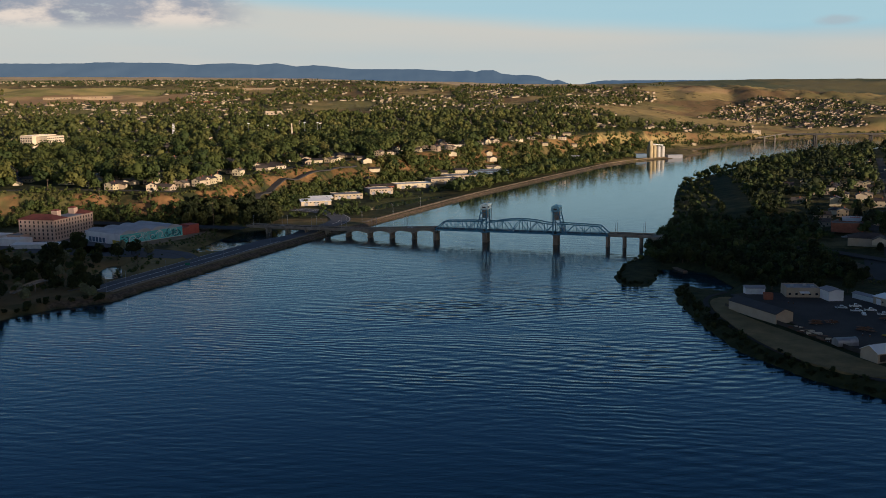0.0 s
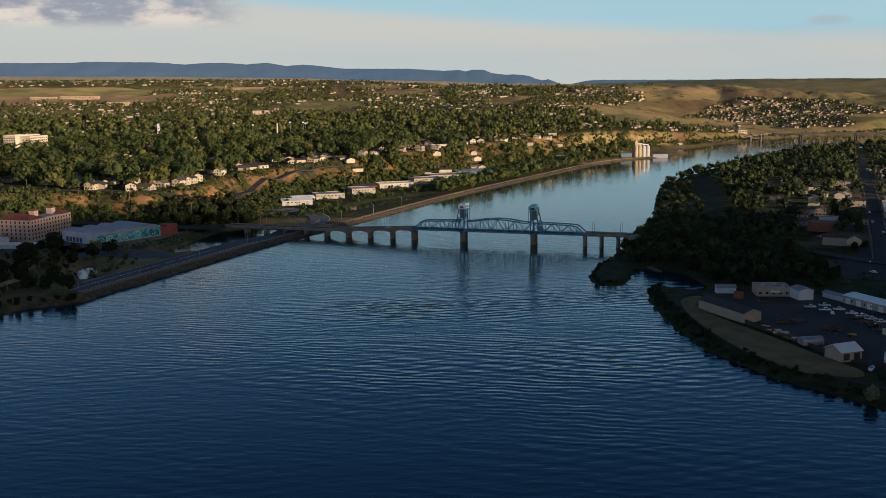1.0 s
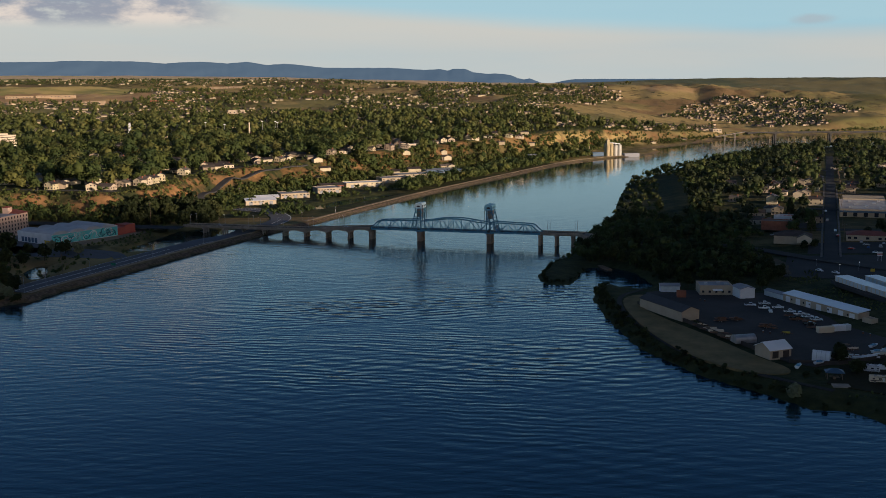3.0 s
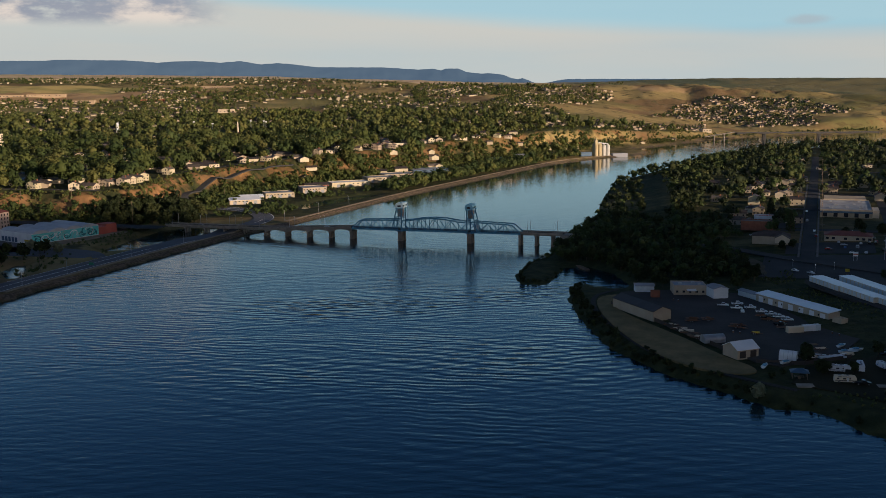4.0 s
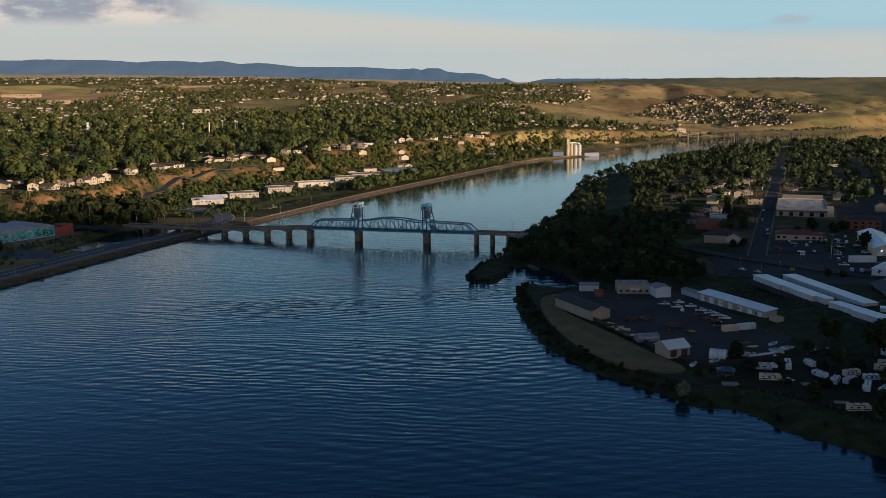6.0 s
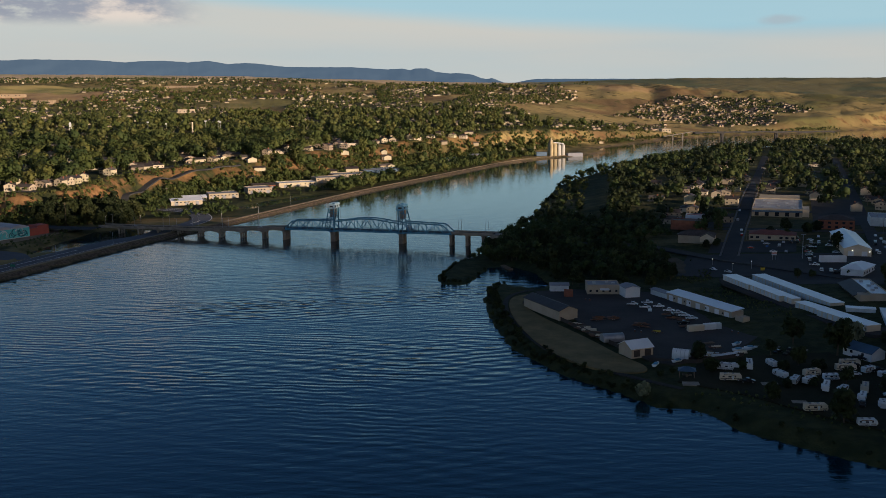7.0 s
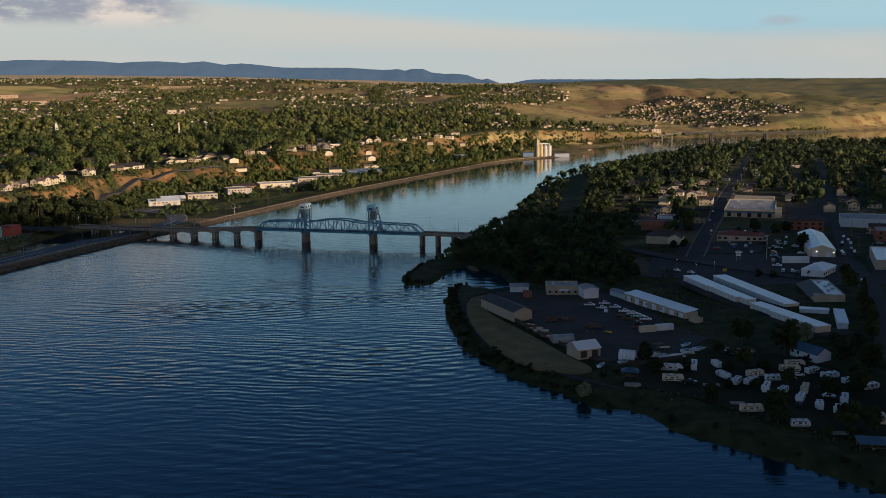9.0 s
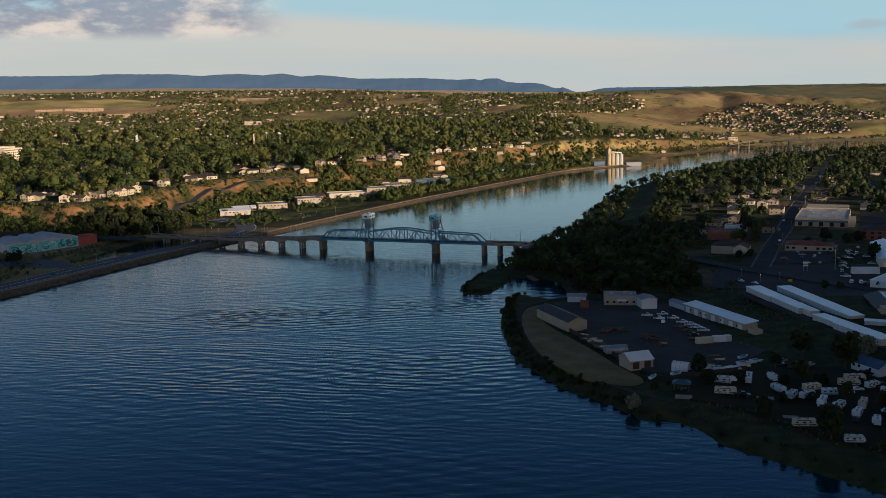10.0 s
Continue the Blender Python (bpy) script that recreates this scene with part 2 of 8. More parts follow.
    nt.links.new(col, bsdf.inputs["Base Color"])
    b = nt.nodes.new("ShaderNodeBump")
    b.inputs["Strength"].default_value, b.inputs["Distance"].default_value = 0.6, 1.0
    nt.links.new(add(noise_at(0.7, 6.0), noise_at(0.13, 6.0), 2.4), b.inputs["Height"])
    nt.links.new(b.outputs[0], bsdf.inputs["Normal"])
    return mat


def water_material():
    mat = bpy.data.materials.new("river_water")
    mat.use_nodes = True
    nt = mat.node_tree
    bsdf = nt.nodes["Principled BSDF"]
    bsdf.inputs["Base Color"].default_value = (0.0005, 0.022, 0.037, 1)
    bsdf.inputs["IOR"].default_value = 1.33
    bsdf.inputs["Specular Tint"].default_value = (0.42, 0.93, 1.0, 1)
    geo = nt.nodes.new("ShaderNodeNewGeometry")

    def waves(scale, rot, detail, stretch):
        m = nt.nodes.new("ShaderNodeMapping")
        m.inputs["Rotation"].default_value = (0, 0, radians(rot))
        m.inputs["Scale"].default_value = (stretch, 1.0, 1.0)
        nt.links.new(geo.outputs["Position"], m.inputs[0])
        n = nt.nodes.new("ShaderNodeTexNoise")
        n.inputs["Scale"].default_value, n.inputs["Detail"].default_value = scale, detail
        n.inputs["Distortion"].default_value = 0.4
        nt.links.new(m.outputs[0], n.inputs["Vector"])
        return n.outputs[0]

    def scaled(a, k, b=None):
        n = nt.nodes.new("ShaderNodeMath")
        n.operation = "MULTIPLY_ADD"
        nt.links.new(a, n.inputs[0])
        if isinstance(k, float):
            n.inputs[1].default_value = k
        else:
            nt.links.new(k, n.inputs[1])
        n.inputs[2].default_value = 0.0
        if b is not None:
            nt.links.new(b, n.inputs[2])
        return n.outputs[0]

    # old boat wake: trains of long crests that cross at a low angle, strongest in patches, over wind ripples
    def train(length, rot, bend, seed):
        wake = nt.nodes.new("ShaderNodeTexWave")
        wake.wave_type, wake.bands_direction, wake.wave_profile = "BANDS", "Y", "SIN"
        wake.inputs["Scale"].default_value = 0.314 / length
        wake.inputs["Distortion"].default_value = bend
        wake.inputs["Detail"].default_value = 2.0
        wake.inputs["Detail Scale"].default_value = 0.7
        turn = nt.nodes.new("ShaderNodeMapping")
        turn.inputs["Rotation"].default_value = (0, 0, radians(rot))
        turn.inputs["Location"].default_value = (seed * 37.0, seed * 53.0, 0)
        nt.links.new(geo.outputs["Position"], turn.inputs[0])
        nt.links.new(turn.outputs[0], wake.inputs["Vector"])
        patch = nt.nodes.new("ShaderNodeMapRange")
        nt.links.new(waves(0.019, rot + 40 * seed, 3.0, 0.6), patch.inputs["Value"])
        patch.inputs["From Min"].default_value, patch.inputs["From Max"].default_value = 0.38, 0.66
        return scaled(wake.outputs[1], patch.outputs[0])

    # the wake spreads over the middle of the reach
    far = nt.nodes.new("ShaderNodeVectorMath")
    far.operation = "DISTANCE"
    nt.links.new(geo.outputs["Position"], far.inputs[0])
    far.inputs[1].default_value = (20, 455, 0)
    spot = nt.nodes.new("ShaderNodeMapRange")
    spot.interpolation_type = "SMOOTHSTEP"
    nt.links.new(far.outputs["Value"], spot.inputs["Value"])
    for k, q in (("From Min", 50), ("From Max", 190), ("To Min", 1.0), ("To Max", 0.3)):
        spot.inputs[k].default_value = q
    h = scaled(train(9.0, 20, 4.5, 1), 0.36)
    h = scaled(train(6.3, -17, 5.0, 2), 0.30, h)
    h = scaled(train(4.2, 9, 5.0, 3), 0.26, h)
    h = scaled(h, spot.outputs[0])
    chop = scaled(waves(0.17, 9, 1.5, 0.36), spot.outputs[0])
    h = scaled(chop, 0.5, h)
    h = scaled(waves(0.14, -14, 2.0, 0.4), 0.14, h)
    h = scaled(waves(0.45, -8, 3.0, 0.4), 0.20, h)
    h = scaled(waves(1.3, -20, 3.0, 0.6), 0.05, h)
    calm = nt.nodes.new("ShaderNodeMapRange")
    nt.links.new(far.outputs["Value"], calm.inputs["Value"])
    for k, q in (("From Min", 230), ("From Max", 480), ("To Min", 1.0), ("To Max", 0.30)):
        calm.inputs[k].default_value = q
    h = scaled(h, calm.outputs[0])
    ruffled = nt.nodes.new("ShaderNodeMapRange")
    nt.links.new(far.outputs["Value"], ruffled.inputs["Value"])
    for k, q in (("From Min", 230), ("From Max", 420), ("To Min", 0.09), ("To Max", 0.05)):
        ruffled.inputs[k].default_value = q
    nt.links.new(ruffled.outputs[0], bsdf.inputs["Roughness"])
    b = nt.nodes.new("ShaderNodeBump")
    b.inputs["Strength"].default_value, b.inputs["Distance"].default_value = WATER_BUMP, 1.0
    nt.links.new(h, b.inputs["Height"])
    nt.links.new(b.outputs[0], bsdf.inputs["Normal"])
    return mat


WATER_BUMP = 0.47
GROUND = ground_material()
WATER = water_material()
LEAF = foliage_material("leaves_mid_green", (0.046, 0.065, 0.018), (0.075, 0.094, 0.025), (0.126, 0.125, 0.035))
LEAF_DARK = foliage_material("leaves_dark_green", (0.034, 0.055, 0.017), (0.051, 0.073, 0.022), (0.082, 0.095, 0.028))
LEAF_OLIVE = foliage_material("leaves_olive", (0.064, 0.080, 0.026), (0.102, 0.113, 0.036), (0.160, 0.148, 0.048))
# darker copy of the leaf colours, with the near bank's shade painted in
LEAF_SHADED = foliage_material("leaves_shaded_green", (0.020, 0.029, 0.011), (0.031, 0.042, 0.014), (0.052, 0.060, 0.020))
LEAF_PALE = foliage_material("leaves_silver_green", (0.14, 0.17, 0.10), (0.18, 0.20, 0.12), (0.21, 0.22, 0.14))
BARK = material("bark", (0.12, 0.09, 0.065), 0.95)
ASPHALT = material("asphalt", (0.045, 0.046, 0.05), 0.9, second=(0.065, 0.064, 0.063), scale=0.08, fine=1.5)
ROADGREY = material("sun_bleached_asphalt", (0.10, 0.107, 0.125), 0.9, second=(0.135, 0.138, 0.15), scale=0.06, fine=1.2)
GRAVEL = material("gravel_yard", (0.05, 0.047, 0.048), 0.95, second=(0.075, 0.07, 0.068), scale=0.06, fine=1.0)
PATH_MAT = material("paved_trail", (0.055, 0.052, 0.05), 0.9)
PATH_PALE = material("worn_concrete_path", (0.20, 0.185, 0.165), 0.9, second=(0.13, 0.12, 0.11), scale=0.2)
LEVEE_TRAIL = material("sandy_levee_trail", (0.34, 0.26, 0.18), 0.95)
DRYLAWN = material("dry_lawn", (0.25, 0.18, 0.09), 0.95, second=(0.14, 0.12, 0.06), scale=0.11, fine=0.6)
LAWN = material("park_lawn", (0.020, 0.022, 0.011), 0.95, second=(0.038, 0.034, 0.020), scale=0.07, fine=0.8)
LINE = material("road_paint", (0.75, 0.74, 0.70), 0.7)
PIER_MAT = material("brown_stained_concrete", (0.34, 0.27, 0.21), 0.9, second=(0.21, 0.165, 0.125), scale=0.35, fine=1.5)
CONCRETE = material("weathered_concrete", (0.36, 0.32, 0.27), 0.9, second=(0.22, 0.19, 0.16), scale=0.25, fine=1.5)
STEEL = material("blue_bridge_paint", (0.065, 0.26, 0.40), 0.45, second=(0.05, 0.19, 0.30), scale=0.4, fine=2.0)
STEEL_PALE = material("pale_blue_panels", (0.62, 0.66, 0.68), 0.6, second=(0.46, 0.52, 0.55), scale=0.5)
WHITE = material("white_painted_metal", (0.76, 0.77, 0.78), 0.5, second=(0.62, 0.63, 0.65), scale=0.2)
IVORY = material("ivory_siding", (0.54, 0.46, 0.33), 0.8, second=(0.42, 0.355, 0.25), scale=0.2, spread=0.3)
LOW_CREAM = material("weathered_cream_block", (0.44, 0.37, 0.27), 0.85, second=(0.35, 0.29, 0.21), scale=0.2)
CREAM = material("cream_stucco", (0.68, 0.58, 0.44), 0.85, second=(0.58, 0.48, 0.36), scale=0.2)
PINK = material("pink_stucco", (0.60, 0.44, 0.36), 0.85, second=(0.50, 0.36, 0.29), scale=0.15)
TAN = material("tan_siding", (0.45, 0.37, 0.28), 0.8, second=(0.37, 0.30, 0.22), scale=0.2)
BRICK = material("red_brick", (0.32, 0.13, 0.085), 0.9, second=(0.22, 0.09, 0.06), scale=0.4)
REDROOF = material("red_clay_tiles", (0.24, 0.07, 0.05), 0.8, second=(0.16, 0.05, 0.04), scale=0.3)
RED = material("red_paint", (0.45, 0.10, 0.07), 0.7, second=(0.36, 0.08, 0.055), scale=0.2)
TEAL = material("teal_mural_paint", (0.09, 0.50, 0.52), 0.75, second=(0.14, 0.62, 0.62), scale=0.15)
TEAL_DARK = material("dark_teal_mural_paint", (0.02, 0.16, 0.20), 0.75)
TEAL_PALE = material("pale_teal_mural_paint", (0.30, 0.66, 0.64), 0.75)
YELLOW = material("yellow_mural_paint", (0.60, 0.44, 0.05), 0.75)
GREYROOF = material("grey_membrane_roof", (0.30, 0.31, 0.34), 0.8, second=(0.22, 0.23, 0.26), scale=0.1)
PATCHY_ROOF = material("patched_membrane_roof", (0.46, 0.44, 0.42), 0.8, second=(0.26, 0.25, 0.25), scale=0.09, fine=0.5)
WHITEROOF = material("white_metal_roof", (0.84, 0.85, 0.87), 0.32, second=(0.72, 0.74, 0.77), scale=0.15)
BROWNROOF = material("brown_metal_roof", (0.055, 0.044, 0.04), 0.6)
SHINGLE = material("asphalt_shingles", (0.12, 0.10, 0.09), 0.9, second=(0.075, 0.065, 0.06), scale=0.3, spread=0.6)
BLUEROOF = material("blue_metal_roof", (0.05, 0.115, 0.20), 0.5)
SIDING = material("pale_house_siding", (0.46, 0.38, 0.26), 0.8, second=(0.36, 0.30, 0.20), scale=0.1, spread=0.45)
GLASS = material("dark_window_glass", (0.03, 0.035, 0.045), 0.12, bump=0.0)
RUBBER = material("black_rubber", (0.02, 0.02, 0.02), 0.8)
RUST = material("rusty_steel", (0.16, 0.075, 0.04), 0.8)
WOOD = material("weathered_pole_wood", (0.20, 0.15, 0.11), 0.9)
GALV = material("galvanised_steel", (0.45, 0.46, 0.48), 0.45, metal=0.6)
SILO_MAT = material("cream_concrete_silo", (0.50, 0.42, 0.26), 0.85, second=(0.38, 0.31, 0.19), scale=0.12)
BIN_MAT = material("pale_grey_bin_steel", (0.50, 0.49, 0.45), 0.6, second=(0.40, 0.39, 0.36), scale=0.2)

# ---- mesh helpers ----


class Geo:
    """Vertices and faces of one part."""

    def __init__(self):
        self.v, self.f = [], []

    def add(self, verts, faces):
        n = len(self.v)
        self.v += [tuple(p) for p in verts]
        self.f += [tuple(n + i for i in f) for f in faces]
        return self

    def box(self, x0, y0, z0, x1, y1, z1):
        p = [(x, y, z) for z in (z0, z1) for y in (y0, y1) for x in (x0, x1)]
        return self.add(p, [(0, 2, 3, 1), (4, 5, 7, 6), (0, 1, 5, 4), (2, 6, 7, 3), (0, 4, 6, 2), (1, 3, 7, 5)])

    def beam(self, a, b, w=0.4, h=None):
        """A straight member of section w x h from a to b."""
        a, b = Vector(a), Vector(b)
        d = (b - a).normalized()
        up = Vector((0, 0, 1)) if abs(d.z) < 0.95 else Vector((0, 1, 0))
        s = d.cross(up).normalized() * (w / 2)
        u = s.normalized().cross(d) * ((h or w) / 2)
        p = [q + i * s + j * u for q in (a, b) for i, j in ((-1, -1), (1, -1), (1, 1), (-1, 1))]
        return self.add(p, [(0, 1, 2, 3), (7, 6, 5, 4), (0, 4, 5, 1), (1, 5, 6, 2), (2, 6, 7, 3), (3, 7, 4, 0)])

    def tube(self, x, y, z0, z1, r0, r1=None, n=10, cap=True):
        r1 = r0 if r1 is None else r1
        p = [(x + r * math.cos(2 * math.pi * k / n), y + r * math.sin(2 * math.pi * k / n), z) for r, z in ((r0, z0), (r1, z1)) for k in range(n)]
        f = [(k, (k + 1) % n, n + (k + 1) % n, n + k) for k in range(n)]
        if cap:
            f += [tuple(range(n))[::-1], tuple(range(n, 2 * n))]
        return self.add(p, f)

    def prism(self, outline, y0, y1):
        """An outline in x, z, drawn out along y."""
        n = len(outline)
        p = [(x, y, z) for y in (y0, y1) for x, z in outline]
        f = [(k, (k + 1) % n, n + (k + 1) % n, n + k) for k in range(n)]
        return self.add(p, f + [tuple(range(n))[::-1], tuple(range(n, 2 * n))])

    def gable(self, x0, y0, x1, y1, z, rise, over=0.4, thick=0.18):
        """A pitched roof slab with its ridge along y."""
        xm, e = (x0 + x1) / 2, over * rise / max(0.1, (x1 - x0) / 2)
        o = [(x0 - over, z - e), (xm, z + rise), (x1 + over, z - e), (x1 + over, z - e - thick), (xm, z + rise - thick), (x0 - over, z - e - thick)]
        n = 6
        p = [(x, y, zz) for y in (y0 - over, y1 + over) for x, zz in o]
        f = [(k, (k + 1) % n, n + (k + 1) % n, n + k) for k in range(n)]
        return self.add(p, f + [(0, 5, 4, 1), (1, 4, 3, 2), (6, 7, 10, 11), (7, 8, 9, 10)])

    def hip(self, x0, y0, x1, y1, z, rise, over=0.5, inset=None):
        x0, y0, x1, y1 = x0 - over, y0 - over, x1 + over, y1 + over
        k = min(x1 - x0, y1 - y0) / 2 * 0.98
        if x1 - x0 > y1 - y0:
            r = [(x0 + k, (y0 + y1) / 2), (x1 - k, (y0 + y1) / 2)]
            f = [(4, 5, 9, 8), (5, 6, 9), (6, 7, 8, 9), (7, 4, 8)]
        else:
            r = [((x0 + x1) / 2, y0 + k), ((x0 + x1) / 2, y1 - k)]
            f = [(4, 5, 8), (5, 6, 9, 8), (6, 7, 9), (7, 4, 8, 9)]
        c = [(x0, y0), (x1, y0), (x1, y1), (x0, y1)]
        p = [(*q, z - 0.2) for q in c] + [(*q, z) for q in c] + [(*q, z + rise) for q in r]
        return self.add(p, [(3, 2, 1, 0), (0, 1, 5, 4), (1, 2, 6, 5), (2, 3, 7, 6), (3, 0, 4, 7)] + f)

    def mesh(self, name):
        me = bpy.data.meshes.new(name)
        me.from_pydata(self.v, [], self.f)
        me.update()
        return me


def part(name, geo, mat, parent=None, label=""):
    me = geo.mesh(name) if isinstance(geo, Geo) else geo
    if not me.materials:
        me.materials.append(mat)
    ob = new(name, me)
    ob.parent = parent
    if label:
        ob["label"] = label
    return ob


def thing(name, label, category, m=None, group=""):
    ob = new(name)
    ob.empty_display_size = 0.5
    if m is not None:
        ob.matrix_basis = m
    return tagged(ob, label, category, group)


def structure(name, geo, mat, label="", category=""):
    return tagged(part(name, geo, mat), label, category or name.split("_")[0], kind="structure")


# ---- lie of the land ----
LEFT_SHORE = [(-1400, -1900), (-420, 200), (-290, 400), (-253, 478), (-235, 505), (-212, 522), (-209, 532), (-205, 550), (-193, 585), (-174, 646), (-155, 703),
              (-129, 777), (-104, 826), (-62, 936), (-17, 1052), (53, 1203), (138, 1388), (190, 1495), (241, 1548), (292, 1592), (340, 1665),
              (350, 1700), (335, 1770), (400, 1852), (532, 2041), (674, 2170), (853, 2230), (1211, 2440), (2600, 2800)]
RIGHT_SHORE = [(900, -1900), (330, 100), (222, 264), (203, 287), (175, 315), (171, 330), (165, 338), (153, 339), (144, 354), (123, 382), (106, 422),
               (99, 482), (98, 522), (102, 555), (111, 566), (119, 549), (129, 543), (137, 560), (133, 596), (120, 619), (105, 615), (94, 577),
               (89, 561), (74, 565), (72, 590), (82, 631), (101, 666), (110, 705), (120, 745), (140, 790), (150, 835), (164, 908), (184, 1018), (204, 1112),
               (229, 1182), (259, 1242), (308, 1342), (410, 1500), (540, 1660), (660, 1750), (800, 1800), (1000, 1850), (2600, 2000)]
BLUFF = [(-2600, 1250), (-900, 900), (-441, 851), (-341, 860), (-288, 851), (-258, 893), (-252, 985), (-222, 1062), (-183, 1145), (-137, 1209),
         (-58, 1327), (20, 1440), (110, 1590), (190, 1720), (290, 1850), (430, 1990), (600, 2180), (850, 2300), (1211, 2520), (2600, 2900)]
PONDS = [[(-222, 684), (-192, 686), (-176, 705), (-160, 735), (-146, 765), (-156, 800), (-190, 806), (-208, 790), (-215, 740)],
         [(-140, 915), (-112, 925), (-78, 988), (-50, 1046), (-62, 1056), (-103, 1010)],
         [(-255, 610), (-257, 634), (-249, 633), (-238, 606), (-230, 586), (-236, 581), (-247, 597)]]


def seg_dist(px, py, line):
    """Distance to an open line, and on which side of it (left of its run: negative)."""
    best = np.full(px.shape, 1e18)
    side = np.zeros(px.shape)
    for (ax, ay), (bx, by) in zip(line[:-1], line[1:]):
        dx, dy = bx - ax, by - ay
        t = np.clip(((px - ax) * dx + (py - ay) * dy) / (dx * dx + dy * dy), 0, 1)
        qx, qy = px - ax - t * dx, py - ay - t * dy
        d = qx * qx + qy * qy
        near = d < best
        best = np.where(near, d, best)
        side = np.where(near, np.sign(dy * qx - dx * qy), side)
    return np.sqrt(best), side


def inside(px, py, poly):
    odd = np.zeros(px.shape, bool)
    for (ax, ay), (bx, by) in zip(poly, poly[1:] + poly[:1]):
        if ay != by:
            odd ^= ((ay > py) != (by > py)) & (px < (bx - ax) * (py - ay) / (by - ay) + ax)
    return odd


def smoothstep(v, lo, hi):
    t = np.clip((v - lo) / (hi - lo), 0, 1)
    return t * t * (3 - 2 * t)


def waves2(x, y, seed, size, octaves=4):
    """Cheap smooth relief from summed sines, about -1 to 1."""
    rs = np.random.RandomState(seed)
    out, amp, total = 0.0, 1.0, 0.0
    for _ in range(octaves):
        for _ in range(3):
            a, ph = rs.uniform(0, 2 * np.pi), rs.uniform(0, 2 * np.pi)
            k = 2 * np.pi / size * rs.uniform(0.7, 1.4)
            out = out + amp * np.sin(k * (x * np.cos(a) + y * np.sin(a)) + ph + 1.3 * np.sin(0.43 * k * (y * np.cos(a) - x * np.sin(a)) + 2 * ph))
        total += 1.8 * amp
        amp, size = amp * 0.5, size * 0.47
    return out / total


RIVER = LEFT_SHORE + RIGHT_SHORE[::-1]
# open land on the far slopes
GREEN_FIELDS = [[(-1500, 2960), (-1235, 2936), (-1111, 3009), (-954, 3034), (-911, 2852), (-930, 2657), (-1114, 2730), (-1300, 2560)]]
BROWN_FIELDS = [[(-1300, 2560), (-1114, 2730), (-930, 2657), (-813, 2827), (-790, 2700), (-817, 2548), (-876, 2431), (-1200, 2390)],
                [(538, 3031), (610, 3049), (700, 3031), (682, 2943), (553, 2916)]]
GOLD_FIELDS = [[(-458, 2312), (-449, 2467), (-381, 2505), (-307, 2510), (-251, 2351), (-278, 2278), (-301, 2162), (-394, 2190)],
               [(-522, 2083), (-482, 2140), (-426, 2110), (-427, 2033), (-489, 2023)],
               [(-801, 3111), (-689, 3090), (-641, 2852), (-734, 2893)],
               [(-320, 2893), (-268, 3029), (-161, 2975), (-156, 2792), (-231, 2674)],
               [(-150, 2615), (-150, 2949), (-120, 2930), (-105, 2500), (-125, 2420)],
               [(18, 2289), (20, 2668), (103, 2664), (107, 2484), (57, 2286)],
               [(73, 2025), (138, 2047), (259, 2102), (330, 2093), (311, 2038), (199, 1938), (78, 1935)],
               [(123, 1590), (181, 1697), (285, 1831), (387, 1940), (480, 2030), (420, 1930), (340, 1850), (284, 1812), (180, 1660)],
               [(430, 3300), (490, 3056), (1000, 3600), (1900, 3600), (1900, 2500), (999, 2258), (582, 2190), (311, 1960), (200, 2290), (330, 2529), (435, 2718)]]
# neighbourhoods among them, each with its houses and trees
TERRACES = [(206, 2747), (288, 2889), (407, 2931), (462, 2878), (435, 2718), (330, 2529), (196, 2234)]
HILL_TOWN = [(481, 2412), (594, 2669), (722, 2832), (800, 2856), (973, 2849), (1012, 2604), (1012, 2526), (896, 2516), (850, 2300), (709, 2304), (635, 2429)]
RIVERSIDE_ROW = [(302, 2057), (340, 1997), (493, 2199), (591, 2325), (555, 2170), (418, 1990), (289, 1862)]
RIDGE_BELT = [(-1700, 3300), (-1025, 3640), (-447, 3330), (-182, 3275), (-170, 3113), (-714, 3158), (-1054, 3094), (-1500, 2990)]
SUBURBS = [[(-304, 2438), (-239, 2752), (-108, 2654), (-74, 2427), (-185, 2359), (-179, 2175), (-275, 2154)],
           [(-82, 2914), (6, 3130), (107, 2853), (88, 2679), (13, 2640), (2, 2436), (-66, 2416)],
           [(86, 2487), (200, 2784), (324, 2762), (227, 2304), (120, 2213)],
           [(-842, 2669), (-839, 2913), (-702, 2746), (-640, 2440), (-768, 2403)]]
# hollows packed with added dark trees that stand in for long evening shadows
GULLIES = [[(-130, 2896), (-83, 2935), (-53, 2419), (-88, 2432)], [(92, 2946), (194, 2982), (170, 2638), (88, 2679)]]
# the western rim of the valley, behind and to the right of the flight, which keeps the low sun off the near land
RIM_DIST = 1500.0


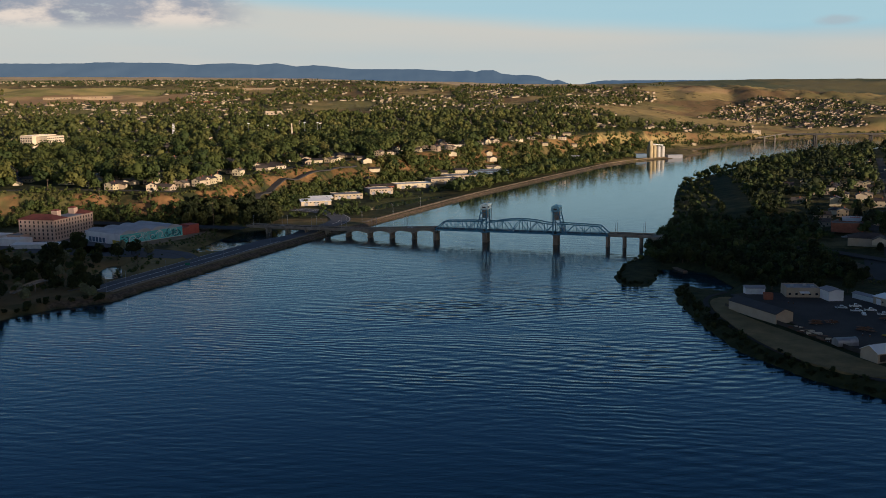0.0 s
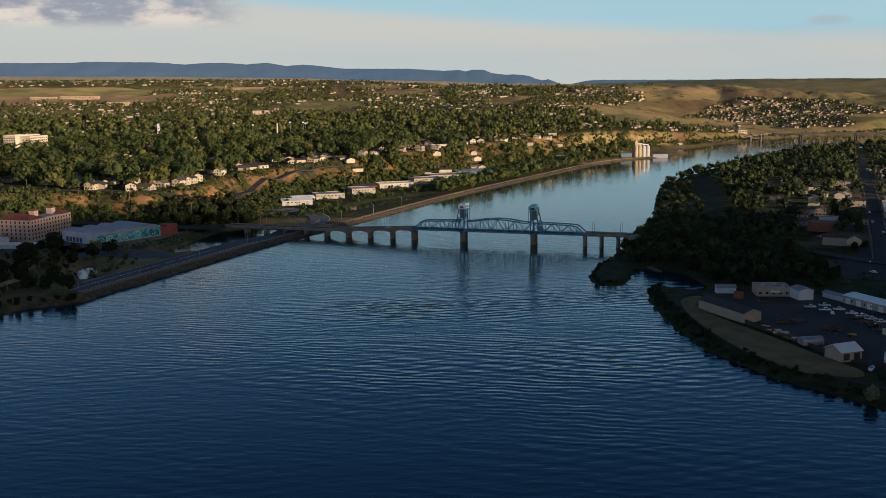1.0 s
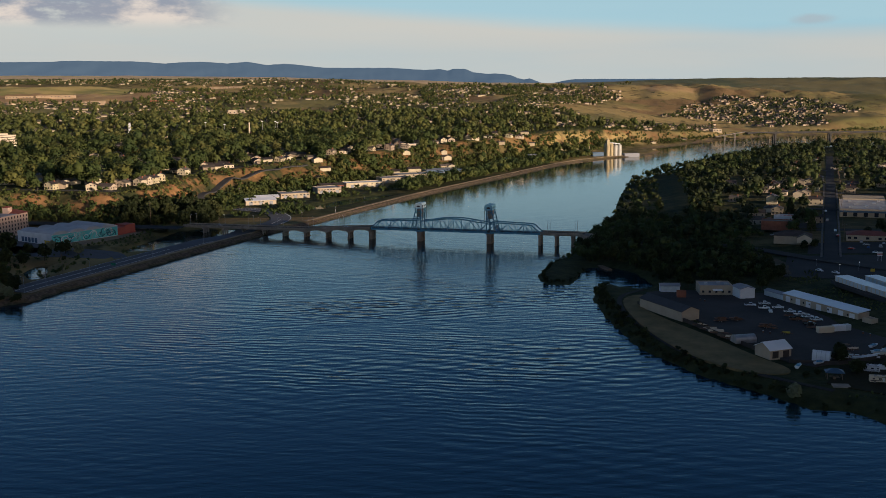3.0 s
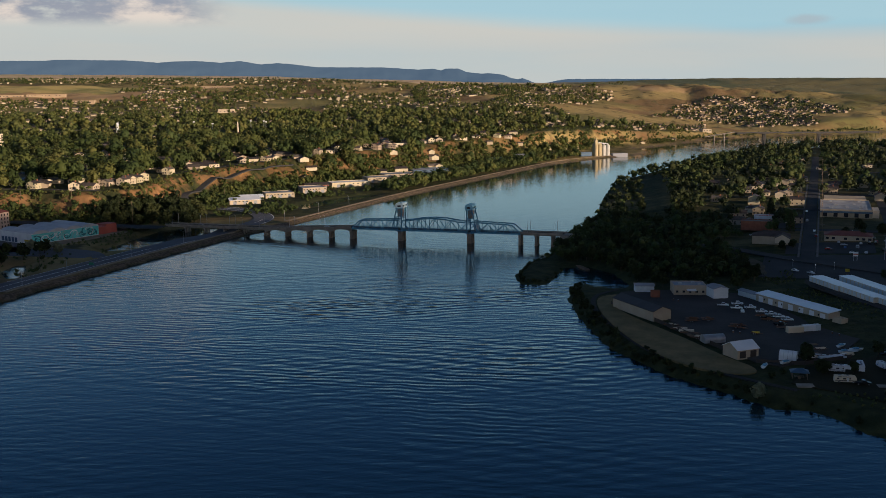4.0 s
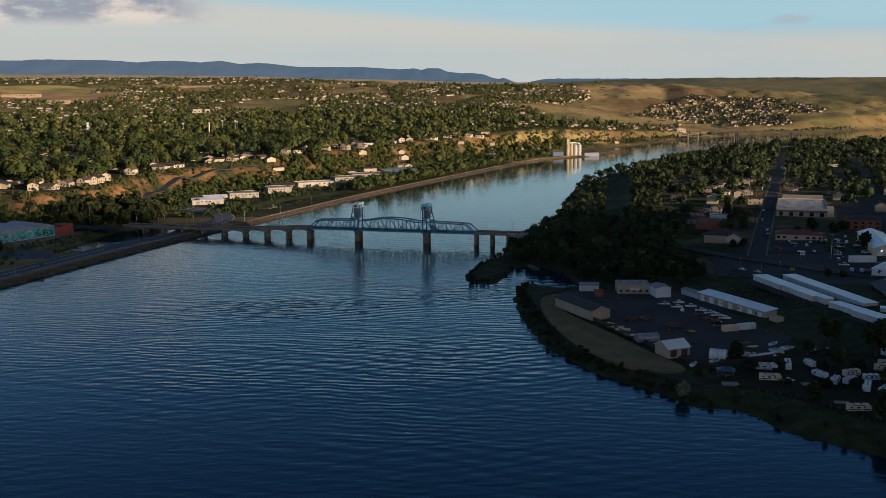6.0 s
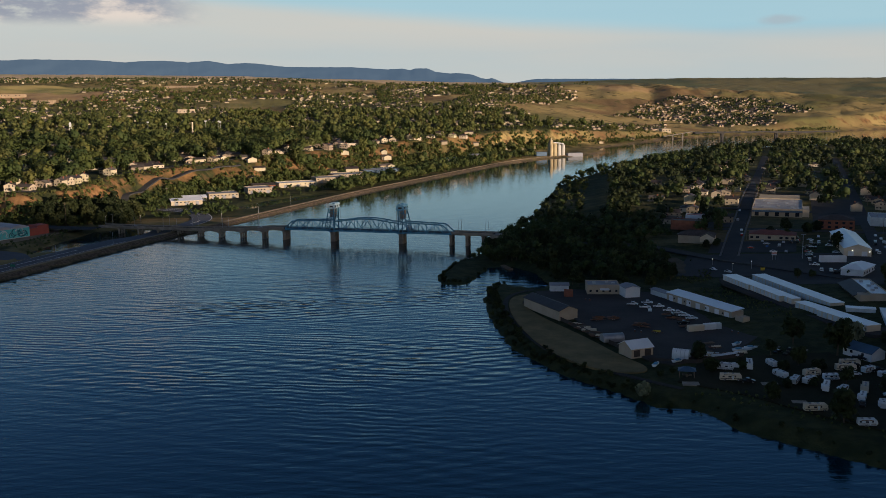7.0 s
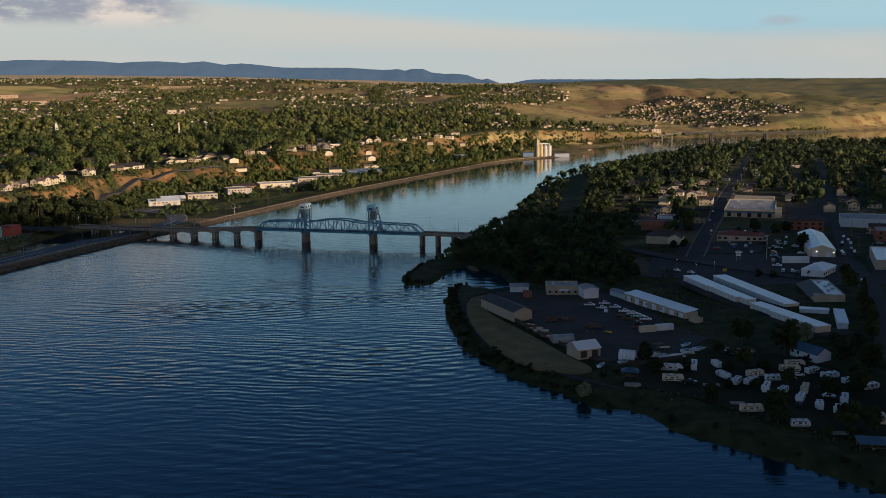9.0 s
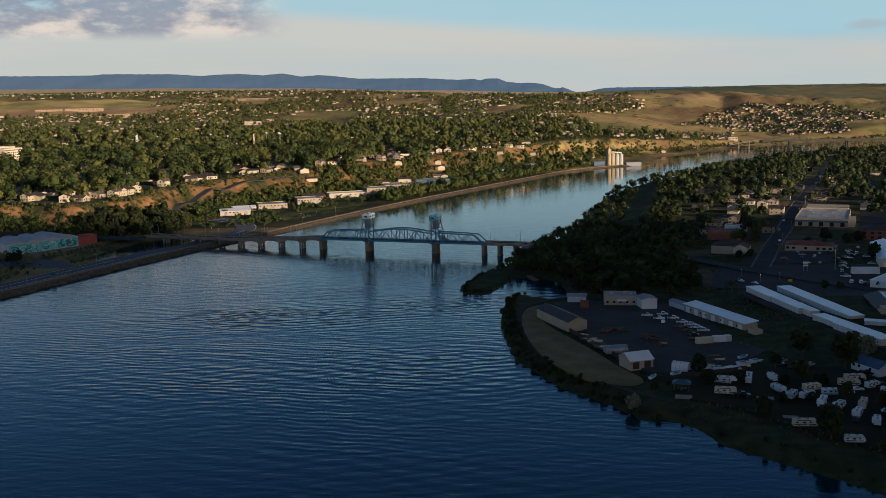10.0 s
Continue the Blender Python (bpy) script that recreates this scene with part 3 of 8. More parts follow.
def land(x, y):
    """Height of the ground, and masks: (z, dry, wheat, riprap, crop, plough, cut, upland)."""
    x, y = np.asarray(x, float), np.asarray(y, float)
    dl, _ = seg_dist(x, y, LEFT_SHORE)
    dr, _ = seg_dist(x, y, RIGHT_SHORE)
    d = np.minimum(dl, dr)
    wet = inside(x, y, RIVER)
    left = (~wet) & (dl < dr)
    db, sb = seg_dist(x, y, BLUFF)
    up = np.where(sb < 0, db, -db)          # positive on the plateau side
    r = np.hypot(x, y)
    az = np.arctan2(x, y)
    # right bank: a low shelf that climbs gently to the town
    right = 3.6 + 6.5 * smoothstep(dr, 75, 190) + 9 * smoothstep(dr, 250, 900) + 0.25 * waves2(x, y, 3, 60, 2)
    right = right + 8 * smoothstep(y, 765, 870) * (1 - smoothstep(y, 1500, 1800)) * smoothstep(dr, 14, 72) * (1 - 0.75 * smoothstep(dr, 95, 230)) * (x > 0)
    right = right - 1.9 * (1 - smoothstep(x, 112, 126)) * smoothstep(y, 550, 560) * (1 - smoothstep(y, 650, 680))
    # left bank: levee, low terrace, bluff, plateau and the hills behind
    levee = np.where(y < 800, 3.0, 2.3) - 0.3 * smoothstep(dl, 30, 50)
    levee = np.where(y < 500, 2.6, levee)
    far = smoothstep(az, 0.05, 0.30)
    near_r = np.minimum(r, 3500)
    hill_l = np.interp(near_r, [800, 950, 1600, 2100, 2600, 3000, 3300, 3500], [22, 28, 38, 58, 84, 106, 120, 125])
    hill_l = hill_l + 24 * smoothstep(-az, -0.04, 0.22) * smoothstep(near_r, 2700, 3900)
    # the wheat plain behind rises to the west, and falls away to the east
    plain = np.interp(az, [-0.46, -0.32, -0.185, -0.13, -0.045, 0.04, 0.07, 0.13], [185, 178, 166, 154, 143, 124, 118, 118])
    hill_l = hill_l + (plain - hill_l) * np.clip((r - 3500) / 1200, 0, 1)
    crest_r = np.interp(az, [0.05, 0.15, 0.22, 0.30, 0.40, 0.5], [108, 108, 103, 93, 76, 70])
    back_r = np.interp(az, [0.05, 0.2, 0.3, 0.42], [146, 141, 134, 129])
    hill_r = np.interp(r, [800, 2300, 2450, 2650], [10, 8, 15, 30]) + (crest_r - 30) * np.clip((r - 2650) / 480, 0, 1) ** 0.9
    hill_r = hill_r - 5 * smoothstep(r, 3150, 3400) + (back_r + 5 - crest_r) * smoothstep(r, 3450, 4700)
    hill_r = hill_r + 9 * np.abs(waves2(x, y, 15, 520, 3)) * smoothstep(r, 3500, 3900) * (1 - smoothstep(r, 4300, 4700))
    hills = hill_l * (1 - far) + hill_r * far
    rough = smoothstep(r, 1700, 2700) * (1 - smoothstep(r, 3300, 3900))
    relief = waves2(x, y, 7, 900, 5)
    gully = np.abs(waves2(x * 1.0, y * 0.4, 12, 420, 4))
    hills = hills + rough * (8 * relief + far * smoothstep(r, 2450, 2850) * (10 * gully + 8 * np.abs(waves2(x, y, 14, 190, 4)) - 10)) + (1.5 + 1.0 * smoothstep(r, 2000, 2500) * (1 - smoothstep(r, 3300, 3600))) * waves2(x, y, 21, 170, 4)
    # a gentle foot, then the steep cut face under the bluff road
    edge = up + 4 * waves2(x, y, 31, 70, 3) + 2.6 * np.abs(waves2(x, y, 32, 26, 2))
    climb = np.interp(edge, [-52, -23, -3, 6], [0.0, 0.24, 0.93, 1.0])
    climb = np.where(up > 200, 1.0, climb)
    bank = levee * (1 - climb) + np.maximum(hills, 6) * climb
    z = np.where(left, bank, right)
    # the rim behind the flight
    q = x * math.cos(SUN_AZ) * -1 + y * math.sin(SUN_AZ)
    s = x * math.sin(SUN_AZ) + y * math.cos(SUN_AZ)      # towards the sun
    crest = np.interp(q, RIM_Q, RIM_Z) + 5 * waves2(x, y, 41, 300, 3)
    rim = crest * smoothstep(s, RIM_DIST - 450, RIM_DIST) * (1 - 0.7 * smoothstep(s, RIM_DIST, RIM_DIST + 700))
    z = np.where(s > 500, np.maximum(z, rim), z)
    # banks
    shore = smoothstep(d + 0.8 * waves2(x, y, 51, 18, 2), 0, 9)
    z = np.where(wet, -0.4 - 3 * smoothstep(d, 0, 14), 0.25 + (z - 0.25) * np.where(left & (y > 500), smoothstep(d, -2, 5.5), shore))
    for pond in PONDS:
        pd, _ = seg_dist(x, y, pond + pond[:1])
        ins = inside(x, y, pond)
        z = np.where(ins, -0.3 - 1.2 * smoothstep(pd, 0, 5), np.where(pd < 8, 0.2 + (z - 0.2) * smoothstep(pd, 0, 8), z))
    near_right = (~left) & (r < 700)
    dry = np.where(left, np.where(up > 10, 0.22 + 0.32 * smoothstep(r, 1700, 2500), np.where(y < 860, 0.48, 0.2)), np.where(near_right, 0.06, 0.3))
    dry = dry + 0.16 * smoothstep(az, 0.1, 0.22) * smoothstep(r, 1900, 2300)
    dry = dry - 0.08 * ((up > -60) & (up < 60) & left)
    dry = dry + 0.3 * (left & (up < 0) & (y > 1450))
    farther = r > 1500
    for poly in GOLD_FIELDS:
        dry = np.where(farther & inside(x, y, poly), 0.75, dry)
    crop = np.zeros(x.shape)
    for poly in GREEN_FIELDS:
        crop = np.where(farther & inside(x, y, poly), 1.0, crop)
    plough = np.zeros(x.shape)
    for poly in BROWN_FIELDS:
        plough = np.where(farther & inside(x, y, poly), 1.0, plough)
    cut = left * smoothstep(edge, -21, -14) * (1 - smoothstep(edge, 0, 5)) * (y < 1700) * smoothstep(x, -345, -315) * (1 - 0.45 * smoothstep(y, 1000, 1150))
    upland = smoothstep(r, 3330, 3480) * smoothstep(az, 0.06, 0.12)
    wheat_from = np.interp(az, [-0.45, -0.3, -0.1, 0.05], [3560, 3660, 3340, 3260])
    wheat = smoothstep(r, wheat_from, wheat_from + 120) * (1 - smoothstep(az, 0.06, 0.12))
    riprap = np.where(left & (y > 500), 1 - smoothstep(dl, 4, 6.5), 0.0)
    return z, dry, wheat, riprap, crop, plough, cut, upland


RIM_Q = [-3000, 300, 480, 560, 620, 700, 762, 800, 850, 905, 960, 1040, 1120, 1220, 1400, 4000]
RIM_Z = [395, 395, 398, 354, 346, 341, 329, 299, 290, 304, 306, 298, 330, 302, 288, 260]


def ground_z(x, y):
    return float(land(np.array([x]), np.array([y]))[0][0])


def build_ground():
    ys = [-1900.0]
    while ys[-1] < 4930:
        v = ys[-1]
        ys.append(v + (45 if v < 150 else 5.0 if v < 1000 else 5.0 + (v - 1000) * 0.013))
    ys = np.array(ys)
    us = np.linspace(-1, 1, 330)
    us = 0.72 * us + 0.28 * us ** 5
    half = np.maximum(330 + 0.62 * np.maximum(ys, 0), 0)
    outer = np.maximum(half * 1.25, 2800)
    # even columns in the view, wide skirts outside it
    inner = us[None, :] * half[:, None] + 60
    k = np.linspace(0, 1, 26)[1:] ** 1.5
    lo = inner[:, :1] - (outer[:, None] - half[:, None]) * k[::-1][None, :]
    hi = inner[:, -1:] + (outer[:, None] - half[:, None]) * k[None, :]
    X = np.concatenate([lo, inner, hi], 1)
    Y = np.repeat(ys[:, None], X.shape[1], 1)
    z, dry, wheat, riprap, crop, plough, cut, upland = land(X.ravel(), Y.ravel())
    n, m = X.shape
    v = np.stack([X.ravel(), Y.ravel(), z], 1)
    i = (np.arange(n - 1)[:, None] * m + np.arange(m - 1)[None, :]).ravel()
    f = np.stack([i, i + 1, i + m + 1, i + m], 1)
    me = bpy.data.meshes.new("ground")
    me.from_pydata(v.tolist(), [], f.tolist())
    for name, a in (("dry", dry), ("wheat", wheat), ("riprap", riprap), ("crop", crop), ("plough", plough), ("cut", cut), ("upland", upland)):
        at = me.attributes.new(name, "FLOAT", "POINT")
        at.data.foreach_set("value", a.astype(np.float32))
    me.polygons.foreach_set("use_smooth", np.ones(len(f), bool))
    structure("ground", me, GROUND, "dry golden and green river-valley land with bluffs", "ground")


build_ground()
g = Geo().add([(-2900, -1900, 0), (2900, -1900, 0), (2900, 2900, 0), (-2900, 2900, 0)], [(0, 1, 2, 3)])
structure("water", g, WATER, "calm dark blue river with faint boat-wake ripples", "river")

# ---- roads and yards ----


def resample(line, step):
    out = [Vector(line[0])]
    for a, b in zip(line[:-1], line[1:]):
        a, b = Vector(a), Vector(b)
        n = max(1, round((b - a).length / step))
        out += [a.lerp(b, k / n) for k in range(1, n + 1)]
    return out


def rounded(line, times=2):
    p = [Vector(q) for q in line]
    for _ in range(times):
        q = [p[0]]
        for a, b in zip(p[:-1], p[1:]):
            q += [a.lerp(b, 0.25), a.lerp(b, 0.75)]
        p = q + [p[-1]]
    return p


def strip(line, width, lift, step=6.0, heights=None, skirt=0.6):
    """A ribbon with thickness that lies along a line on the land."""
    p = resample(rounded(line), step)
    n = len(p)
    geo = Geo()
    offs = []
    for k in range(n):
        d = (p[min(k + 1, n - 1)] - p[max(k - 1, 0)]).normalized()
        offs.append(Vector((d.y, -d.x)) * (width / 2))
    xs = np.array([[q.x + s * o.x for s in (-1, 0, 1)] for q, o in zip(p, offs)])
    ys = np.array([[q.y + s * o.y for s in (-1, 0, 1)] for q, o in zip(p, offs)])
    zs = land(xs.ravel(), ys.ravel())[0].reshape(xs.shape)
    z = zs.max(1) + lift if heights is None else np.interp(np.linspace(0, 1, n), np.linspace(0, 1, len(heights)), heights)
    ker = np.array([0.25, 0.5, 0.25])
    for _ in range(3):
        z[1:-1] = np.convolve(z, ker, "valid")
    v, f = [], []
    for k in range(n):
        a, b = (xs[k, 0], ys[k, 0]), (xs[k, 2], ys[k, 2])
        v += [(*a, z[k] - skirt), (*a, z[k]), (*b, z[k]), (*b, z[k] - skirt)]
    for k in range(n - 1):
        i = 4 * k
        f += [(i + j, i + j + 1, i + j + 5, i + j + 4) for j in range(3)]
    return geo.add(v, f)


def slab(poly, z, thick=0.5):
    n = len(poly)
    v = [(*p, z - thick) for p in poly] + [(*p, z) for p in poly]
    f = [tuple(range(n, 2 * n))] + [(k, (k + 1) % n, n + (k + 1) % n, n + k) for k in range(n)]
    return Geo().add(v, f)


def offset(line, d):
    p = [Vector(q) for q in line]
    out = []
    for k, q in enumerate(p):
        t = (p[min(k + 1, len(p) - 1)] - p[max(k - 1, 0)]).normalized()
        out.append((q.x + t.y * d, q.y - t.x * d))
    return out


U = Vector((0.33, 0.944)).normalized()     # the town's streets run along U and across it
V = Vector((U.y, -U.x))


def road(name, line, width, mat=None, lift=0.22, label="", lines=(), heights=None, skirt=0.6):
    structure(name, strip(line, width, lift, heights=heights, skirt=skirt), mat or ASPHALT, label or "dark asphalt road", "road")
    for off, w in lines:
        hs = None if heights is None else [h + 0.03 for h in heights]
        structure("road_line", strip(offset(rounded(line), off), w, lift + 0.03, heights=hs, skirt=0.02), LINE, "worn white road edge line", "marking")


def round_corners(poly, times=2):
    """Cuts the corners of a closed outline."""
    for _ in range(times):
        poly = [q for a, c in zip(poly, poly[1:] + poly[:1]) for q in ((a[0] * 0.75 + c[0] * 0.25, a[1] * 0.75 + c[1] * 0.25), (a[0] * 0.25 + c[0] * 0.75, a[1] * 0.25 + c[1] * 0.75))]
    return poly


LEVEE_IN = offset([p for p in LEFT_SHORE if 528 < p[1] < 800], -19)
road("road_levee", LEVEE_IN + [(-133, 830), (-137, 862), (-157, 905), (-190, 925)], 18, ROADGREY, lines=((8.3, 0.5), (-8.3, 0.3), (0.1, 0.25), (-0.4, 0.25)))
road("road_climb", [(-190, 925), (-215, 926), (-232, 936), (-234, 958), (-227, 1000), (-219, 1038), (-200, 1087), (-184, 1122), (-166, 1155)], 7.5, label="asphalt road climbing the bluff", skirt=1.2)
road("kerb_island", [(-206, 652), (-202.6, 642), (-204, 628), (-219.5, 588), (-227, 563), (-243, 537)], 1.0, PATH_PALE, lift=0.4, label="pale concrete kerb at the junction")
road("road_bridge_west", [(-400, 823), (-300, 798), (-200, 770.5)], 14, heights=[6.2, 6.1, 6.0], label="asphalt approach road to the bridge")
road("road_bluff", offset([(-285, 853), (-341, 860), (-441, 851), (-900, 900)], 11), 6.5, label="asphalt road along the bluff edge")
road("road_bluff_east", offset(BLUFF[6:12], -11), 6.5, label="asphalt road along the bluff top")
road("shoulder_levee", offset([p for p in LEFT_SHORE if 528 < p[1] < 800], -7.9), 3.0, LEVEE_TRAIL, lift=0.12, label="pale gravel shoulder along the levee road")
TRAIL = offset([p for p in LEFT_SHORE if 790 < p[1] < 1600], -9)
road("trail_levee", TRAIL, 4, LEVEE_TRAIL, label="pale paved trail on top of the levee")
road("trail_river", [(126, 531), (111, 517), (107, 488), (110, 452), (118, 414), (128, 389), (148, 366), (165, 350)], 2.5, PATH_MAT,
     label="narrow paved riverside trail")
road("road_bridge_street", [(103, 709), (135, 701), (175, 690), (215, 668), (241, 622), (262, 586), (280, 556), (297, 527)], 10, heights=None)
road("road_street_south", [(338, 572), (332, 549), (322, 509), (308, 471), (294, 430), (284, 400), (272, 350), (268, 300)], 11)
for k, a in enumerate((262, 345, 425, 505)):
    p0 = Vector((a - 8, 606 - (k * 32)))
    road(f"road_street_{k + 1}", [tuple(p0 + U * t) for t in np.linspace(-20 if k else 0, 800, 15)], 8.5)
for k, t in enumerate((110, 215, 330, 450, 580)):
    p0 = Vector((254, 606)) + U * t
    road(f"road_avenue_{k + 1}", [tuple(p0 + V * s) for s in np.linspace(-20, 330, 9)], 9)
YARD = [(126, 522), (143, 528), (193, 517), (226, 480), (236, 452), (214, 420), (194, 392), (168, 380), (160, 387), (147, 420)]
structure("yard", slab(YARD, 4.25, 0.9), GRAVEL, "dark gravel storage yard", "pavement")


DIRT = material("bare_dirt", (0.36, 0.27, 0.19), 0.95, second=(0.22, 0.17, 0.12), scale=0.12, fine=1.2)
SOIL = material("brown_soil", (0.13, 0.10, 0.07), 0.95, second=(0.07, 0.062, 0.04), scale=0.15, fine=1.2)
road("road_access", [(-204, 646), (-219, 671), (-242, 681), (-282, 697), (-325, 727)], 9, ROADGREY, label="asphalt side road to the warehouse")
structure("lot_terrace", slab(round_corners([(-372, 690), (-330, 712), (-300, 702), (-262, 690), (-218, 670), (-203, 652), (-212, 645), (-236, 652), (-285, 660), (-318, 668)], 1), 2.86, 0.5), ROADGREY, "worn dark asphalt lot on the low river terrace", "pavement")
road("lot_warehouse", [(-326, 728), (-294, 692), (-276, 672)], 22, ROADGREY, lift=0.16, label="worn asphalt lot before the warehouse")
road("lot_dirt", [(-272, 694), (-254, 724), (-236, 762), (-232, 790)], 16, DIRT, lift=0.16, label="bare dirt strip along the mural wall")
road("bank_dirt", [(216, 568), (224, 594), (221, 622)], 9, SOIL, lift=0.12, label="bare brown soil bank beside the street")


structure("field", slab(round_corners([(128, 519), (112, 512), (109, 485), (111, 452), (117, 416), (126, 390), (140, 371), (155, 369), (158, 378), (150, 393), (140, 424), (122, 468), (117, 492)]), 4.05, 0.9), DRYLAWN,
          "mown dry yellow grass field", "grass")
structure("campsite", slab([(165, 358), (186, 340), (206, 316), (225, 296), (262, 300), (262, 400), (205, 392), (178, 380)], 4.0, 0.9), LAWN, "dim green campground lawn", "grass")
structure("parking_storage", slab(round_corners([(226, 536), (240, 541), (258, 541), (271, 475), (290, 458), (288, 438), (277, 413), (256, 410), (243, 462), (236, 490)], 1), 7.4, 1.5), GRAVEL, "gravel lanes of a storage facility", "pavement")

def draped(poly_uv, o, ua, va, step=6.0, lift=0.14):
    """A paved rectangle u0, u1, v0, v1 that follows the land."""
    u0, u1, v0, v1 = poly_uv
    n, m = max(2, round((u1 - u0) / step)), max(2, round((v1 - v0) / step))
    uu, vv = np.meshgrid(np.linspace(u0, u1, n + 1), np.linspace(v0, v1, m + 1), indexing="ij")
    x, y = o[0] + uu * ua[0] + vv * va[0], o[1] + uu * ua[1] + vv * va[1]
    z = land(x.ravel(), y.ravel())[0] + lift
    v = np.stack([x.ravel(), y.ravel(), z], 1)
    i = (np.arange(n)[:, None] * (m + 1) + np.arange(m)[None, :]).ravel()
    f = np.stack([i, i + 1, i + m + 2, i + m + 1], 1)[:, ::-1]
    g = Geo().add(v.tolist(), f.tolist())
    k = len(g.v)
    edge = list(range(m + 1)) + [j * (m + 1) + m for j in range(1, n + 1)] + [n * (m + 1) + j for j in range(m - 1, -1, -1)] + [j * (m + 1) for j in range(n - 1, 0, -1)]
    g.v += [(g.v[j][0], g.v[j][1], g.v[j][2] - 0.5) for j in edge]
    q = len(edge)
    g.f += [(edge[j], k + j, k + (j + 1) % q, edge[(j + 1) % q]) for j in range(q)]
    return g


for _v in (-5.6, 5.6):
    structure("pavement", strip([tuple(Vector((254, 606)) + U * t + V * _v) for t in np.linspace(8, 420, 9)], 1.3, 0.3), PATH_PALE, "pale concrete sidewalk along the street", "pavement")
TOWN_O = (254, 606)
for box, lab in (((-78, 14, 16, 86), "asphalt parking lot in front of the shops"), ((150, 300, 52, 86), "asphalt parking lot beside the supermarket"), ((-70, 20, 100, 112), "asphalt frontage lane beside the shops"),
                 ((20, 55, -14, 40), "asphalt forecourt of the restaurant"), ((120, 150, -30, 4), "asphalt forecourt of the filling station")):
    structure("parking_lot", draped(box, TOWN_O, U, V), ASPHALT, lab, "pavement")
structure("parking_lot", draped((-52, 14, -26, 18), TOWN_O, U, V, lift=0.2), ASPHALT, "wide worn asphalt crossing where the streets meet", "pavement")
structure("parking_lot", draped((0, 60, 0, 120), (-375, 688), (-0.2, 0.98), (0.98, 0.2)), ROADGREY, "dim asphalt yard around the warehouses", "pavement")

# ---- lift bridge ----
BR = Vector((-6.7, 735.1))
BT = Vector((0.964, -0.266)).normalized()
ang = math.degrees(math.atan2(BT.y, BT.x))
bridge = thing("lift_bridge", "blue steel vertical-lift truss bridge on concrete piers over the river", "bridge", pose(BR.x, BR.y, 0, 0, 0, ang))
ZD, HW = 9.0, 4.7       # deck level, half width


def deck_z(x):
    """The roadway sinks from the truss towards the west bank."""
    return float(np.interp(x, [-202, -113, -94.5, -39.5, 124], [6.0, 6.0, 6.4, ZD, ZD]))


wpiers = [-113, -94.5, -76, -57.5, -39.5]
bents = [-202, -184, -166.5, -149, -131, -113]
for a, c in list(zip(bents[:-1], bents[1:])) + list(zip(wpiers[:-1], wpiers[1:])):
    za, zc = deck_z(a), deck_z(c)
    part("deck", Geo().beam((a, 0, za - 0.22), (c, 0, zc - 0.22), 2 * HW, 0.45), ASPHALT, bridge, "grey roadway slab")
    for s in (-1, 1):
        part("parapet", Geo().beam((a, s * HW, za + 0.25), (c, s * HW, zc + 0.25), 0.4, 1.4), CONCRETE, bridge, "tan concrete parapet")
part("deck", Geo().box(-39.5, -HW + 0.6, ZD - 0.7, 92, HW - 0.6, ZD), ASPHALT, bridge)
part("deck", Geo().box(92, -HW, ZD - 0.45, 124, HW, ZD), ASPHALT, bridge)
for s in (-1, 1):
    part("parapet", Geo().box(92, s * HW - 0.2, ZD - 0.5, 124, s * HW + 0.2, ZD + 0.95), CONCRETE, bridge, "tan concrete parapet")
for a, b in zip(wpiers[:-1], wpiers[1:]):
    za, zb = deck_z(a), deck_z(b)
    for y in (-3.6, -1.2, 1.2, 3.6):
        o = [(a + (b - a) * k / 10, za + (zb - za) * k / 10 - 3.3 + 1.9 * math.sin(math.pi * k / 10)) for k in range(11)]
        part("girder", Geo().prism(o + [(b, zb - 0.45), (a, za - 0.45)], y - 0.35, y + 0.35), CONCRETE, bridge)
for a, b in zip(bents[:-1], bents[1:]):
    for y in (-3.4, 0, 3.4):
        part("girder", Geo().box(a + 0.2, y - 0.4, 4.4, b - 0.2, y + 0.4, 5.55), CONCRETE, bridge)
for a, b in ((92, 104), (104, 116), (116, 124)):
    for y in (-3.4, 0, 3.4):
        part("girder", Geo().box(a + 0.1, y - 0.4, 7.5, b - 0.1, y + 0.4, ZD - 0.45), CONCRETE, bridge)
for x in bents[1:-1]:
    for y in (-3.4, 0, 3.4):
        part("column", Geo().box(x - 0.55, y - 0.55, -1.5, x + 0.55, y + 0.55, 3.7), CONCRETE, bridge)
    part("cap_beam", Geo().box(x - 0.8, -4.5, 3.7, x + 0.8, 4.5, 4.4), CONCRETE, bridge)


def pier(x, along, cap):
    """Two shafts with a web between them, under a cap; a low footing at the water."""
    g = Geo()
    for y in (-3.2, 3.2):
        g.box(x - along / 2, y - 1.1, -3, x + along / 2, y + 1.1, cap - 0.8)
    g.box(x - along / 2 + 0.35, -2.1, -3, x + along / 2 - 0.35, 2.1, cap - 0.8)
    g.box(x - along / 2 - 0.2, -4.7, cap - 0.8, x + along / 2 + 0.2, 4.7, cap)
    g.box(x - along / 2 - 0.3, -4.6, -3, x + along / 2 + 0.3, 4.6, 0.4)
    part("pier", g, PIER_MAT, bridge, "stained concrete pier")


def bent(x, cap):
    """Three stout columns on a low footing, under a cap beam."""
    g = Geo().box(x - 0.9, -4.7, cap - 0.8, x + 0.9, 4.7, cap).box(x - 1.0, -4.9, -3, x + 1.0, 4.9, 0.3)
    for y in (-3.7, 0, 3.7):
        g.tube(x, y, -1, cap - 0.8, 0.85, 0.75, 12, False)
    part("pier", g, PIER_MAT, bridge, "three stained concrete columns")


